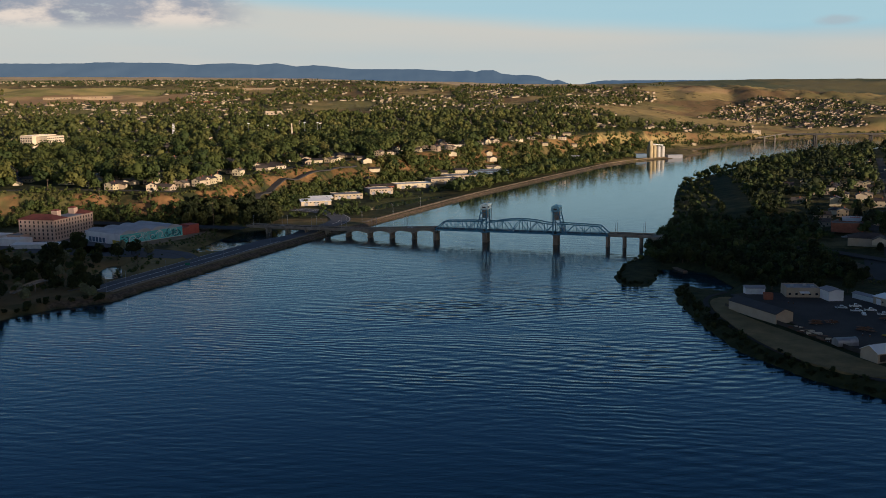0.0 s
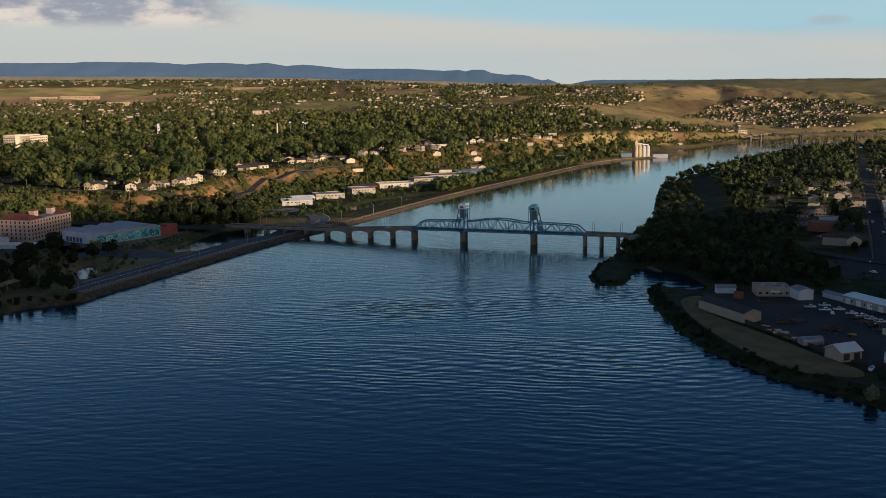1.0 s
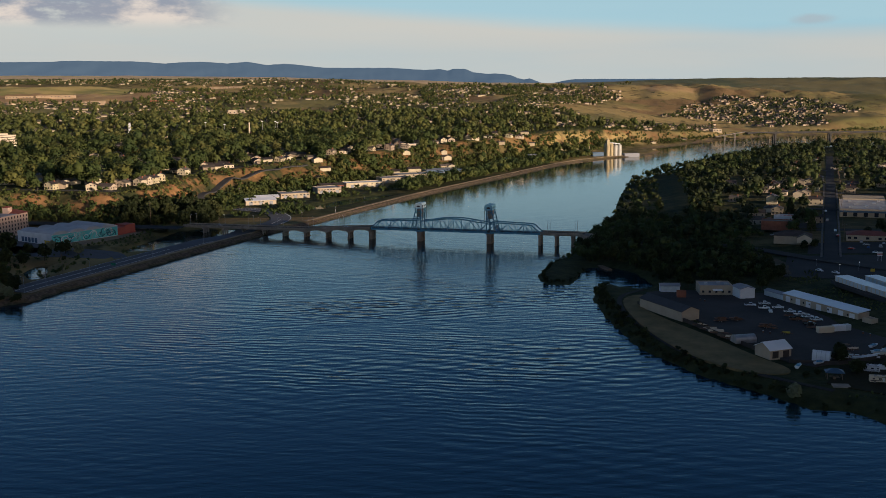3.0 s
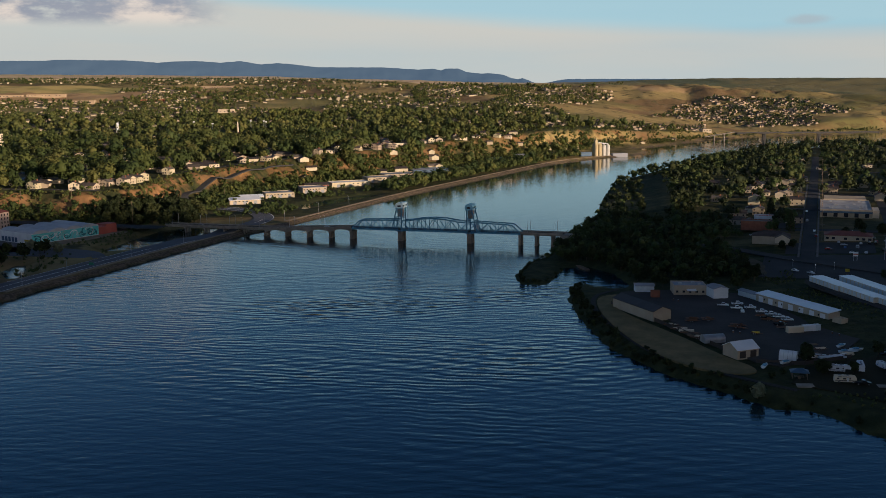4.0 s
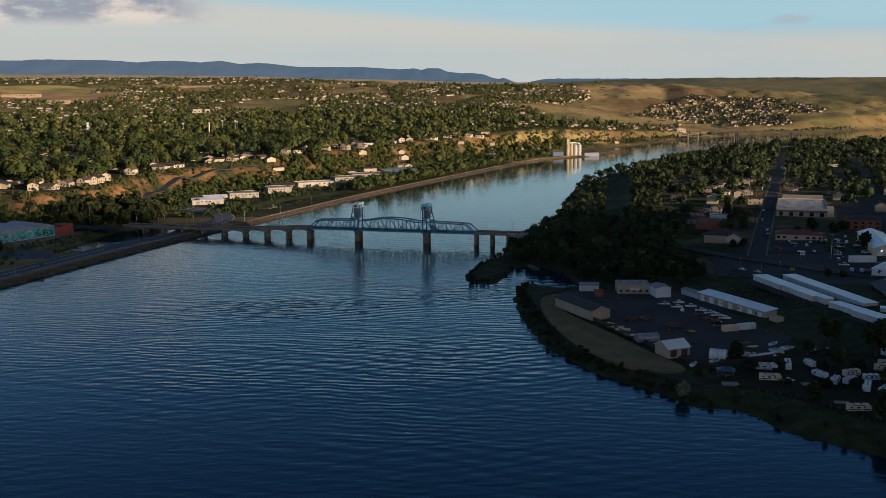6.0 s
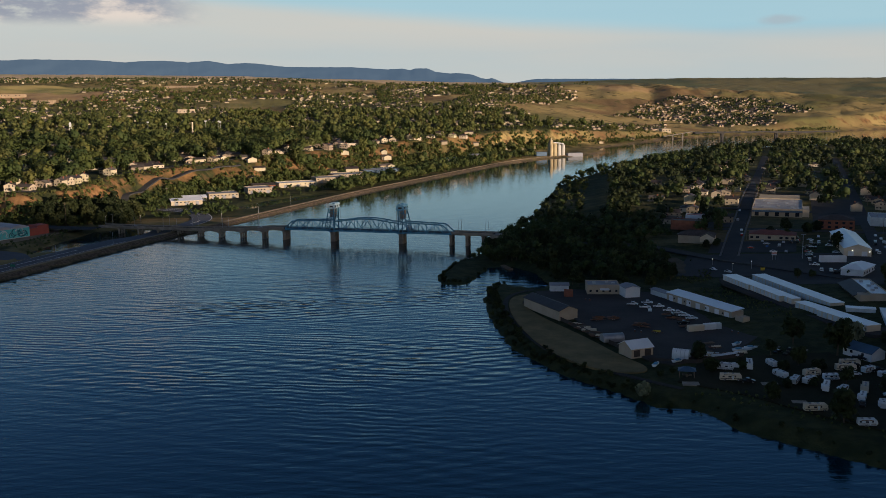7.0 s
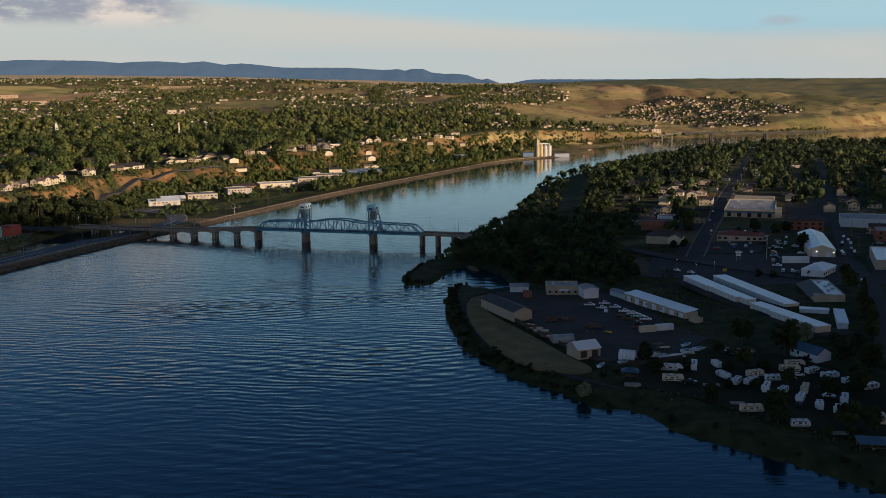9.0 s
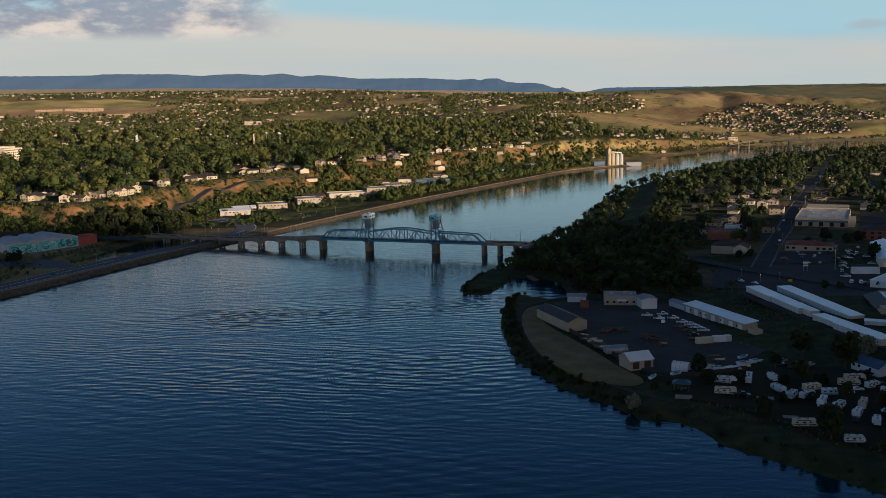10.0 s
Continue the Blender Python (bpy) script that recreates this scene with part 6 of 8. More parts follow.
building("grey_cabin", "grey corrugated cabin beside the inlet", at(134, 522, (0.99, -0.05), 4.2), 10, 7, 3.4, STEEL_PALE, GREYROOF, "gable_x", 0.9)
building("red_hut", "small dull red wooden hut", at(140, 508, (0.99, -0.05), 4.2), 4.5, 3.5, 2.8, BRICK, BROWNROOF, "flat")
for x, y, lx, mat, lab in ((187, 431, 7.5, CREAM, "cream steel shipping container in the yard"), (195, 434, 5.5, WHITE, "white steel shipping container in the yard"), (200.5, 435.5, 2.6, STEEL_PALE, "small grey storage box")):
    c = thing("container", lab, "container", at(x, y, (0.96, 0.2), 4.25))
    part("box", Geo().box(0, 0, 0.1, lx, 2.5, 2.7), mat, c)
    r = Geo()
    for k in range(int(lx / 0.6)):
        r.box(0.2 + k * 0.6, -0.06, 0.25, 0.45 + k * 0.6, 0, 2.55)
    part("ribs", r, mat, c)


def fence(line, label, height=1.8, gap=4.0, mat=None):
    root = thing("fence", label, "fence", pose(line[0][0], line[0][1], 0))
    o = Vector(line[0])
    p = [q - o for q in resample(line, gap)]
    for a in p:
        z = ground_z(a.x + o.x, a.y + o.y)
        part("post", Geo().box(a.x - 0.08, a.y - 0.08, z - 0.3, a.x + 0.08, a.y + 0.08, z + height + 0.15), mat or WOOD, root)
    for a, c in zip(p[:-1], p[1:]):
        za, zc = (ground_z(q.x + o.x, q.y + o.y) for q in (a, c))
        part("panel", Geo().beam((a.x, a.y, za + height / 2 + 0.1), (c.x, c.y, zc + height / 2 + 0.1), 0.07, height), mat or WOOD, root)


fence([(117, 494), (133, 454), (146, 421), (154, 398)], "dark slatted yard fence", 1.9, 5.0, BROWNROOF)
fence([(160, 386), (178, 382), (200, 392)], "dark wooden campground fence", 1.6, 5.0, BROWNROOF)

# storage facility


def storage_row(x, y, along, sections, label, mat=CREAM):
    """Units along a line; x, y is the far corner of the straight rear wall, sections are (start, end, depth)."""
    root = thing("storage_units", label, "storage building", at(x, y, along, 7.6))
    for s0, s1, w in sections:
        part("wall", Geo().box(s0, -w, -1.5, s1, 0, 2.6), mat, root)
        part("roof", Geo().prism([(s0 - 0.2, 2.61), (s1 + 0.2, 2.61), (s1 + 0.2, 2.78), (s0 - 0.2, 2.78)], -w - 0.3, 0.3), WHITEROOF, root, "white standing-seam roof")
        n = max(1, round((s1 - s0) / 3.6))
        for k in range(n):
            s = s0 + (s1 - s0) * (k + 0.5) / n
            part("door", Geo().box(s - 1.3, -w - 0.07, 0.05, s + 1.3, -w, 2.3), STEEL_PALE, root, "grey roll-up door")


storage_row(238, 535, (0.208, -0.978), ((0, 28, 7.7), (28.02, 57, 6.9), (57.02, 64.5, 4.6)), "stepped row of cream storage units with white roof")
storage_row(253.9, 535, (0.2, -0.98), ((0, 74.6, 7.3),), "long straight row of cream storage units with white roof")
storage_row(251.9, 466, (0.303, -0.953), ((0, 17.4, 6.2), (17.42, 50.4, 7.3)), "two-part row of cream storage units with white roof")
storage_row(266.6, 454.8, (0.945, -0.328), ((0, 12.8, 4.6),), "grey storage units set across the lane", STEEL_PALE)
storage_row(284.8, 448.4, (-0.305, -0.952), ((0, 28.5, 4.4),), "short row of grey storage units with white roof", STEEL_PALE)

# offices and shops on the right bank
b = building("office_building", "tan office with white flat roof and brown mansard", at(283.5, 467, (0.98, -0.15), 8.2), 9, 38, 4.6, TAN, WHITEROOF, "flat")
part("side_wing", Geo().box(-5, 5.5, -1, -0.01, 37, 2.7), TAN, b)
part("front_wing", Geo().box(-5, 0, -1, -0.01, 5.4, 4.5), TAN, b)
part("mansard", Geo().prism([(-6.6, 2.55), (-0.02, 4.9), (-0.02, 5.2), (-6.9, 2.7)], 5.45, 38.4), BROWNROOF, b, "brown sloping eave")
for k in range(8):
    part("post", Geo().box(-6.3, 6.5 + k * 4.2, -0.6, -6.0, 6.8 + k * 4.2, 2.72), BROWNROOF, b)
roof_units(b, [(3, 9), (6, 14), (4, 20), (7, 25), (3, 31)], 4.7, 1.6)
windows(b, "front", 9, 38, 1, 2, 1.4, 2, 1.5, 1.3, 0.4, 4)
b = building("white_cottage", "white cottage with pale blue-grey roof", at(305, 527, (0.62, 0.78), 9.5), 22, 12, 3.6, WHITE, WHITEROOF, "hip", 2.4, "house")
windows(b, "front", 22, 12, 1, 7, 1.2, 2, 1.2, 1.3, 0.2, 6)
b = building("metal_barn", "large pale metal barn with blue-white roof", at(319.5, 590, (0.968, -0.25), 10), 15.5, 70, 5.0, CREAM, WHITEROOF, "gable", 2.6)
doors(b, "front", 15.5, 70, 2, 3.2, 3.2, WHITE)
b = building("semi_trailer_box", "parked white box trailer", at(297, 568, (0.99, -0.05), 9.6), 15, 3, 3.8, WHITE, WHITE, "flat", foot=-0.8, category="trailer")
b = building("brick_apartments", "two-storey red brick block with grey hip roof", at(345, 700, V, 10.2), 24, 18, 7, BRICK, SHINGLE, "hip", 2.6)
windows(b, "front", 24, 18, 2, 5, 1.2, 3.1, 2.0, 1.5)
b = building("diner", "low restaurant with red roof", at(283, 660, V, 9.8), 30, 16, 3.6, TAN, REDROOF, "hip", 2.2)
windows(b, "front", 30, 16, 1, 8, 1.0, 2, 2.0, 1.5, 0.2, 8)
b = building("visitor_center", "brown-roofed tan building with a gabled porch", at(236, 664, V, 9.2), 24, 14, 3.4, TAN, SHINGLE, "hip", 3.0)
part("porch", Geo().prism([(15, 0), (24, 0), (24, 3.4), (19.5, 5.8), (15, 3.4)], -6, 0), CREAM, b)
part("porch_roof", Geo().gable(15, -6, 24, 0.5, 3.6, 2.4, 0.5), SHINGLE, b)
b = building("brick_shop", "low orange-brick shop with dark roof", at(244, 722, V, 10), 22, 12, 4.4, BRICK, BROWNROOF, "flat")
b = building("gas_station", "small shop with red and white canopy", at(262, 752, V, 10.2), 14, 8, 4, WHITE, RED, "flat")
BB = Vector((254, 606)) + U * 182 + V * 6.5
b = building("supermarket", "large cream supermarket with patched grey flat roof", at(BB.x, BB.y, V, 10.6), 38, 70, 5.4, LOW_CREAM, PATCHY_ROOF, "flat")
part("awning_band", Geo().box(0, -0.9, 3.2, 38, -0.004, 4.6), BLUEROOF, b, "blue fascia band")
part("side_wing", Geo().box(38.01, 4, -1, 43, 26, 5.4), CREAM, b)
part("rear_block", Geo().box(3, 70.01, -1, 36, 98, 6.4), LOW_CREAM, b)
doors(b, "front", 38, 70, 5, 3.0, 3.2, GLASS)
roof_units(b, [(8, 12), (20, 18), (30, 12), (12, 34), (26, 40), (8, 55), (30, 58)], 5.5, 2.2)
b = building("school_gym", "long white flat-roofed hall", at(388, 714, V, 11), 60, 30, 5, STEEL_PALE, GREYROOF, "flat")
b = building("corner_shop", "low tan shop with pale flat roof", at(341, 545, V, 10.5), 40, 50, 5, TAN, WHITEROOF, "flat")
b = building("brick_store", "red-brick store with pale parapet", at(384, 645, V, 11), 30, 22, 6, BRICK, GREYROOF, "flat")
windows(b, "front", 30, 22, 2, 5, 1.2, 2.8, 1.6, 1.4)
b = building("blue_roof_house", "white bungalow with a blue metal roof", at(241, 393, (0.45, -0.893), 4.6), 14, 8, 2.9, WHITE, BLUEROOF, "gable_x", 2.2, "house")
windows(b, "front", 14, 8, 1, 5, 1.1, 2, 1.2, 1.1, 0.2, 9)
for x, y, al, lx, ly in ((166.5, 362.5, (0.98, -0.2), 6, 4), (225, 285, (0.98, -0.2), 9, 6.5)):
    b = building("picnic_shelter", "open picnic shelter with blue roof", at(x, y, al, 4.0), lx, ly, 2.6, LAWN, BLUEROOF, "hip", 1.2, "shelter", foot=-2.4)
    for u in (0.3, lx - 0.3):
        for v in (0.3, ly - 0.3):
            part("post", Geo().box(u - 0.1, v - 0.1, 0, u + 0.1, v + 0.1, 2.5), WOOD, b)
    for v in (ly * 0.32, ly * 0.68):
        part("table", Geo().box(1.2, v - 0.35, 0.7, lx - 1.2, v + 0.35, 0.78).box(lx / 2 - 0.4, v - 0.3, 0, lx / 2 + 0.4, v + 0.3, 0.7), WOOD, b)
for x, y, lx, ly in ((166, 353.5, 6, 3.2), (195, 352, 6, 3), (199, 331, 5, 2.4), (222, 300, 6, 2.5), (231, 294, 7, 2.5)):
    structure("patio_pad", slab([(x, y), (x + lx, y - 0.8), (x + lx + 0.5, y + ly), (x + 0.4, y + ly + 0.6)], 4.09, 0.5), CONCRETE, "pale concrete pad on the campground", "pavement")
building("boat_dock", "small floating wooden dock in the inlet", at(112, 622, (0.3, -0.95), 0.25), 16, 3, 0.35, WOOD, WOOD, "mono", 0.0, "dock", 0.6, "", 0.05)

# ---- vehicles ----
CARPAINT = {k: material(f"{k}_car_paint", c, 0.25, bump=0.0) for k, c in (("white", (0.78, 0.79, 0.8)), ("silver", (0.42, 0.43, 0.45)), ("black", (0.02, 0.02, 0.022)),
                                                                          ("red", (0.35, 0.03, 0.025)), ("blue", (0.05, 0.10, 0.25)))}


def wheels(root, xs, half, r=0.36):
    for x in xs:
        for s in (-1, 1):
            g = Geo().tube(0, 0, -0.12, 0.12, r, n=12)
            g.v = [(x + a, s * half + c, r + b) for a, b, c in g.v]
            w = part("wheel", g, RUBBER, root)
            h = Geo().tube(0, 0, -0.14, 0.14, r * 0.55, n=8)
            h.v = [(x + a, s * half + c, r + b) for a, b, c in h.v]
            part("rim", h, GALV, w)


def car_proto(kind, paint):
    col = CARPAINT[paint]
    root = thing(kind, f"{paint} {'pickup truck' if kind == 'pickup' else 'passenger car'} parked on asphalt", "pickup" if kind == "pickup" else "car", pose(0, 0, -520))
    if kind == "pickup":
        part("body", Geo().prism([(-2.8, 0.45), (2.8, 0.45), (2.8, 0.95), (1.6, 1.15), (0.6, 1.15), (-0.6, 1.15), (-2.8, 1.15)], -0.98, 0.98), col, root)
        part("cabin", Geo().prism([(-0.6, 1.15), (1.5, 1.15), (0.8, 1.85), (-0.5, 1.85)], -0.88, 0.88), col, root)
        part("window", Geo().prism([(-0.5, 1.25), (1.3, 1.25), (0.78, 1.72), (-0.42, 1.72)], -0.9, 0.9), GLASS, root)
        part("cargo_bed", Geo().box(-2.7, -0.85, 1.152, -0.7, 0.85, 1.16), RUBBER, root)
        wheels(root, (-1.8, 1.8), 0.9, 0.4)
    else:
        part("body", Geo().prism([(-2.25, 0.35), (2.2, 0.35), (2.25, 0.75), (1.3, 0.92), (-1.6, 0.95), (-2.25, 0.85)], -0.9, 0.9), col, root)
        part("cabin", Geo().prism([(-1.7, 0.93), (1.2, 0.9), (0.5, 1.45), (-1.1, 1.45)], -0.78, 0.78), col, root)
        part("window", Geo().prism([(-1.5, 1.0), (1.0, 1.0), (0.45, 1.36), (-1.02, 1.36)], -0.8, 0.8), GLASS, root)
        wheels(root, (-1.4, 1.4), 0.82, 0.33)
    return root


CARS = {(k, p): car_proto(k, p) for k, p in (("pickup", "white"), ("pickup", "silver"), ("pickup", "black"), ("car", "white"), ("car", "silver"), ("car", "black"), ("car", "red"), ("car", "blue"))}


def park(kind, paint, x, y, along, z=None, group=""):
    ob = copy_thing(CARS[(kind, paint)], at(x, y, along, (ground_z(x, y) + 0.25) if z is None else z))
    return tagged(ob, group=group)


for k, (x, y) in enumerate([(172, 487), (177, 480), (180, 490), (184, 481), (187, 472), (190, 467), (192, 461), (194, 455)]):
    park("pickup", "white", x, y, (0.97, -0.2 + 0.05 * (k % 3)), 4.25, "work trucks in the yard")
for x, y in ((186, 459), (188, 446)):
    park("pickup", "black", x, y, (0.98, 0.1), 4.25)
park("car", "white", 178, 473, (0.2, 1), 4.25)
pickc = random.Random(3)
KINDS = [("car", "white")] * 4 + [("car", "silver")] * 4 + [("car", "black")] * 4 + [("pickup", "white")] * 3 + [("pickup", "silver")] * 2 + [("pickup", "black")] * 3 + [("car", "red"), ("car", "blue")]
for x, y in [(289, 650), (300, 641), (305, 640), (315, 658), (285, 615), (294, 631), (292, 612), (317, 638), (329, 637), (304, 607), (301, 597), (295.5, 581), (318, 598), (304, 550), (295.5, 541.5), (324, 625), (312, 616), (293, 566.5), (295, 546.5), (304, 615), (321, 650), (331, 662.5), (330, 629), (286.5, 632), (276, 632), (322, 637.5), (291, 550), (298, 540.5), (310, 559), (317, 630), (310.5, 622), (299, 589), (289, 641), (303, 602), (308, 620), (312, 646), (309, 640)]:
    park(*pickc.choice(KINDS), x, y, U if pickc.random() < 0.6 else V, None, "cars in the parking lot")
for x, y, al in ((237, 577, (0.5, -0.85)), (243, 567, (0.5, -0.85)), (247, 700, V), (283, 676, U), (303, 754, U), (370, 663, U), (355, 628, U), (346, 605, U), (342.5, 594, U), (356, 615.5, U), (353.5, 604.5, U), (349.5, 594, U), (363.5, 635, U), (320, 512, U), (368, 650, U), (360, 640, U), (190.5, 355.5, (1, -0.1)), (222, 328, (0.4, 0.9)), (234, 363.5, (1, 0.1)), (229, 360, (1, -0.1)), (244, 368, (0.9, 0.3)), (216, 398, (0.8, 0.6)), (219, 394, (0.8, 0.6)), (222, 400, (0.8, 0.6)), (226, 397, (0.7, 0.7)), (217, 404, (0.8, 0.6)), (236, 338, (1, -0.2)), (376, 627, V), (382, 633, V),
                 (290, 700, U), (318, 800, U), (244, 384, (0.8, -0.5)), (238, 373, (0.6, 0.8)), (241, 368, (0.9, -0.2)), (232, 425, (0.9, 0.3))):
    park(*pickc.choice(KINDS), x, y, al)
for x, kind in ((-170, "silver"), (-60, "white"), (20, "white")):
    p = BR + BT * x
    park("car", kind, p.x - BT.y * -2.5, p.y + BT.x * -2.5, BT, deck_z(x) + 0.02)


def rv_proto(kind, body_mat, trim, label):
    """A camper on its wheels, 8 m long, nose towards +x."""
    root = thing("motorhome" if kind == "motorhome" else "travel_trailer", label, "camper", pose(0, 0, -540))
    if kind == "trailer":
        top = 2.95
        part("body", Geo().prism([(-3.7, 0.62), (3.2, 0.62), (3.75, 1.25), (3.6, 2.35), (3.0, 2.95), (-3.5, 2.95), (-3.75, 2.6)], -1.22, 1.22), body_mat, root)
        part("hitch", Geo().beam((3.2, 0, 0.65), (4.7, 0, 0.55), 0.15), RUBBER, root)
        part("propane_box", Geo().box(3.72, -0.4, 0.75, 4.15, 0.4, 1.25), trim, root)
        wheels(root, (-0.9, 0.0), 1.15, 0.35)
    elif kind == "fifth_wheel":
        top = 3.45
        part("body", Geo().prism([(-4.6, 0.7), (2.4, 0.7), (2.6, 1.75), (4.6, 1.75), (4.75, 2.6), (4.2, 3.45), (2.2, 3.45), (1.9, 3.2), (-4.5, 3.2), (-4.65, 2.9)], -1.24, 1.24), body_mat, root)
        part("nose_cap", Geo().prism([(4.62, 1.8), (4.79, 2.6), (4.3, 3.38), (4.1, 3.38), (4.5, 2.6), (4.4, 1.8)], -1.2, 1.2), trim, root)
        wheels(root, (-1.6, -0.7), 1.17, 0.38)
        for s in (-0.8, 0.8):
            part("landing_leg", Geo().box(2.1, s - 0.06, 0.02, 2.25, s + 0.06, 0.72), GALV, root)
    else:
        top = 3.15
        part("body", Geo().prism([(-4.2, 0.5), (3.9, 0.5), (4.3, 1.1), (4.1, 2.6), (3.6, 3.15), (-4.1, 3.15)], -1.25, 1.25), body_mat, root)
        part("windscreen", Geo().prism([(4.12, 1.5), (4.28, 1.5), (4.1, 2.55), (3.95, 2.55)], -1.1, 1.1), GLASS, root)
        wheels(root, (-2.4, 2.9), 1.15, 0.45)
    ends = {"trailer": (-3.6, 3.1), "fifth_wheel": (-4.5, 2.2), "motorhome": (-4.1, 3.8)}[kind]
    for s in (-1, 1):
        for k, (x, w, z) in enumerate(((-2.9, 0.8, 1.7), (-0.4, 1.2, 1.65), (1.7, 0.6, 1.75)) if s < 0 else ((-2.2, 0.5, 1.8), (1.3, 1.3, 1.65))):
            part("window", Geo().box(x - w / 2, s * 1.235 - 0.035, z, x + w / 2, s * 1.235 + 0.035, z + 0.62), GLASS, root)
        part("stripe", Geo().box(ends[0], s * 1.235 - 0.03, 1.0, ends[1], s * 1.235 + 0.03, 1.32), trim, root, "dark side stripe")
        part("skirt", Geo().box(ends[0], s * 1.2 - 0.03, 0.5, ends[1] - 0.3, s * 1.2 + 0.03, 0.75), GREYROOF, root)
    part("door", Geo().box(0.5, -1.27, 0.75, 1.15, -1.2, 2.5), STEEL_PALE, root)
    part("slide_out", Geo().box(-2.6, 1.2, 0.95, 0.4, 1.85, 2.65), body_mat, root)
    part("awning", Geo().beam((-2.8, -1.34, top - 0.3), (1.9, -1.34, top - 0.3), 0.2), trim, root, "rolled awning")
    for x in (-2.1, 0.9):
        part("roof_unit", Geo().box(x - 0.45, -0.35, top - 0.25, x + 0.45, 0.35, top + 0.3), GREYROOF, root)
    part("roof_vent", Geo().box(-0.9, 0.3, top - 0.25, -0.5, 0.7, top + 0.12), WHITE, root)
    return root


RVS = [rv_proto("trailer", WHITE, STEEL, "white travel trailer with blue stripes on the campground"), rv_proto("fifth_wheel", WHITE, GREYROOF, "tall white fifth-wheel camper with grey nose"),
       rv_proto("motorhome", CREAM, BROWNROOF, "cream motorhome with dark brown stripes on the campground"), rv_proto("trailer", STEEL_PALE, RUST, "pale grey travel trailer with rusty-brown stripes")]
for k, x, y, a in ((0, 187.6, 372.2, -15), (2, 185, 358.5, -8), (0, 197, 374.6, 75), (0, 206.5, 377, 100), (0, 205, 362.2, 110), (0, 207.9, 354.4, 58), (2, 217.4, 363.5, 18), (0, 222.6, 357.7, 2),
                   (0, 213.2, 354.2, 40), (0, 216.1, 345.5, 65), (0, 220.8, 342, 52), (2, 229.7, 344, 66), (0, 224.6, 334, 62), (2, 203.7, 322.6, 1), (0, 214.9, 307.3, -4), (0, 228.1, 325.6, 72),
                   (0, 238.8, 331, 68), (0, 232.5, 320.6, 70), (2, 237, 376.2, 2), (2, 232.9, 370, 0), (0, 240.5, 367, 30), (0, 245, 360.7, 12), (0, 249.5, 353.4, 20), (0, 254.2, 346.2, 25), (2, 243, 311, 78)):
    copy_thing(RVS[k if k else (0, 1, 3, 0, 1)[int(x + y) % 5]], pose(x, y, 4.02, 0, 0, a) @ Matrix.Diagonal((0.94 - 0.12 * (int(y) % 2), 0.9, 0.84, 1)))["group"] = "campers on the campground"


def flat_trailer(x, y, along, lx, load, label):
    r = thing("utility_trailer", label, "trailer", at(x, y, along, 4.25))
    part("bed", Geo().box(-lx / 2, -1.1, 0.55, lx / 2, 1.1, 0.75), RUST, r)
    part("drawbar", Geo().beam((lx / 2, 0, 0.6), (lx / 2 + 1.3, 0, 0.5), 0.14), RUST, r)
    wheels(r, (-0.6, 0.3), 1.0, 0.35)
    if load:
        g = Geo()
        q = random.Random(int(x * 7 + y))
        for k in range(5):
            a = q.uniform(-lx / 2 + 0.5, lx / 2 - 1.5)
            g.box(a, -0.9 + 0.3 * k, 0.75, a + q.uniform(1, 2.2), -0.65 + 0.3 * k, 0.95 + q.uniform(0, 0.5))
        part("load", g, load, r)
    return r


for x, y, al, lx, load in ((149, 454, (1, 0.1), 6, RUST), (157, 459, (1, 0), 4.5, RUST), (167, 441, (0.8, -0.6), 8, RUST), (172, 430, (0.9, -0.4), 4, YELLOW), (188, 440, (1, 0.05), 7, None), (138, 446, (1, -0.2), 7, CREAM), (140, 438, (1, -0.2), 8, CREAM),
                           (143, 431, (1, -0.2), 8, WOOD), (145, 423, (1, -0.2), 7, CREAM), (187, 393, (1, -0.1), 6, STEEL_PALE), (195, 393, (1, 0.1), 7, WHITE), (191, 403, (1, 0), 5, CREAM), (181, 389, (1, 0.2), 6, WHITE)):
    flat_trailer(x, y, al, lx, load, "loaded utility trailer in the yard" if load else "empty dark flatbed trailer in the yard")


def boat(x, y, a):
    r = thing("boat", "small white boat on the ground", "boat", pose(x, y, 4.3, 0, 0, a))
    part("hull", Geo().add([(-2.8, -1, 0.9), (1.2, -1, 0.9), (3.2, 0, 1.05), (1.2, 1, 0.9), (-2.8, 1, 0.9), (-2.8, -0.5, 0.1), (1.4, -0.4, 0.1), (2.5, 0, 0.2), (1.4, 0.4, 0.1), (-2.8, 0.5, 0.1)],
                           [(0, 1, 6, 5), (1, 2, 7, 6), (2, 3, 8, 7), (3, 4, 9, 8), (4, 0, 5, 9), (9, 8, 7, 6, 5), (0, 4, 3, 2, 1)]), WHITE, r)
    part("cockpit", Geo().box(-1.5, -0.7, 0.9, 0.8, 0.7, 1.3), STEEL, r)


for x, y, a in ((200, 399, 20), (206, 402, 5), (202, 408, 40), (171, 383, 30), (161, 378, 60)):
    boat(x, y, a)



def lumber_pile(x, y, a, lx, layers, mat, label):
    r = thing("lumber_pile", label, "lumber", pose(x, y, 4.27, 0, 0, a))
    q = random.Random(int(x * 13 + y))
    for s in (-lx * 0.3, lx * 0.3):
        part("skid", Geo().box(s - 0.1, -1.1, 0, s + 0.1, 1.1, 0.15), WOOD, r)
    for k in range(layers):
        for j in range(4):
            c, e = -0.85 + 0.56 * j, q.uniform(-0.3, 0.3)
            part("timber", Geo().box(-lx / 2 + e, c - 0.25, 0.16 + 0.32 * k, lx / 2 + e, c + 0.25, 0.46 + 0.32 * k), mat, r)


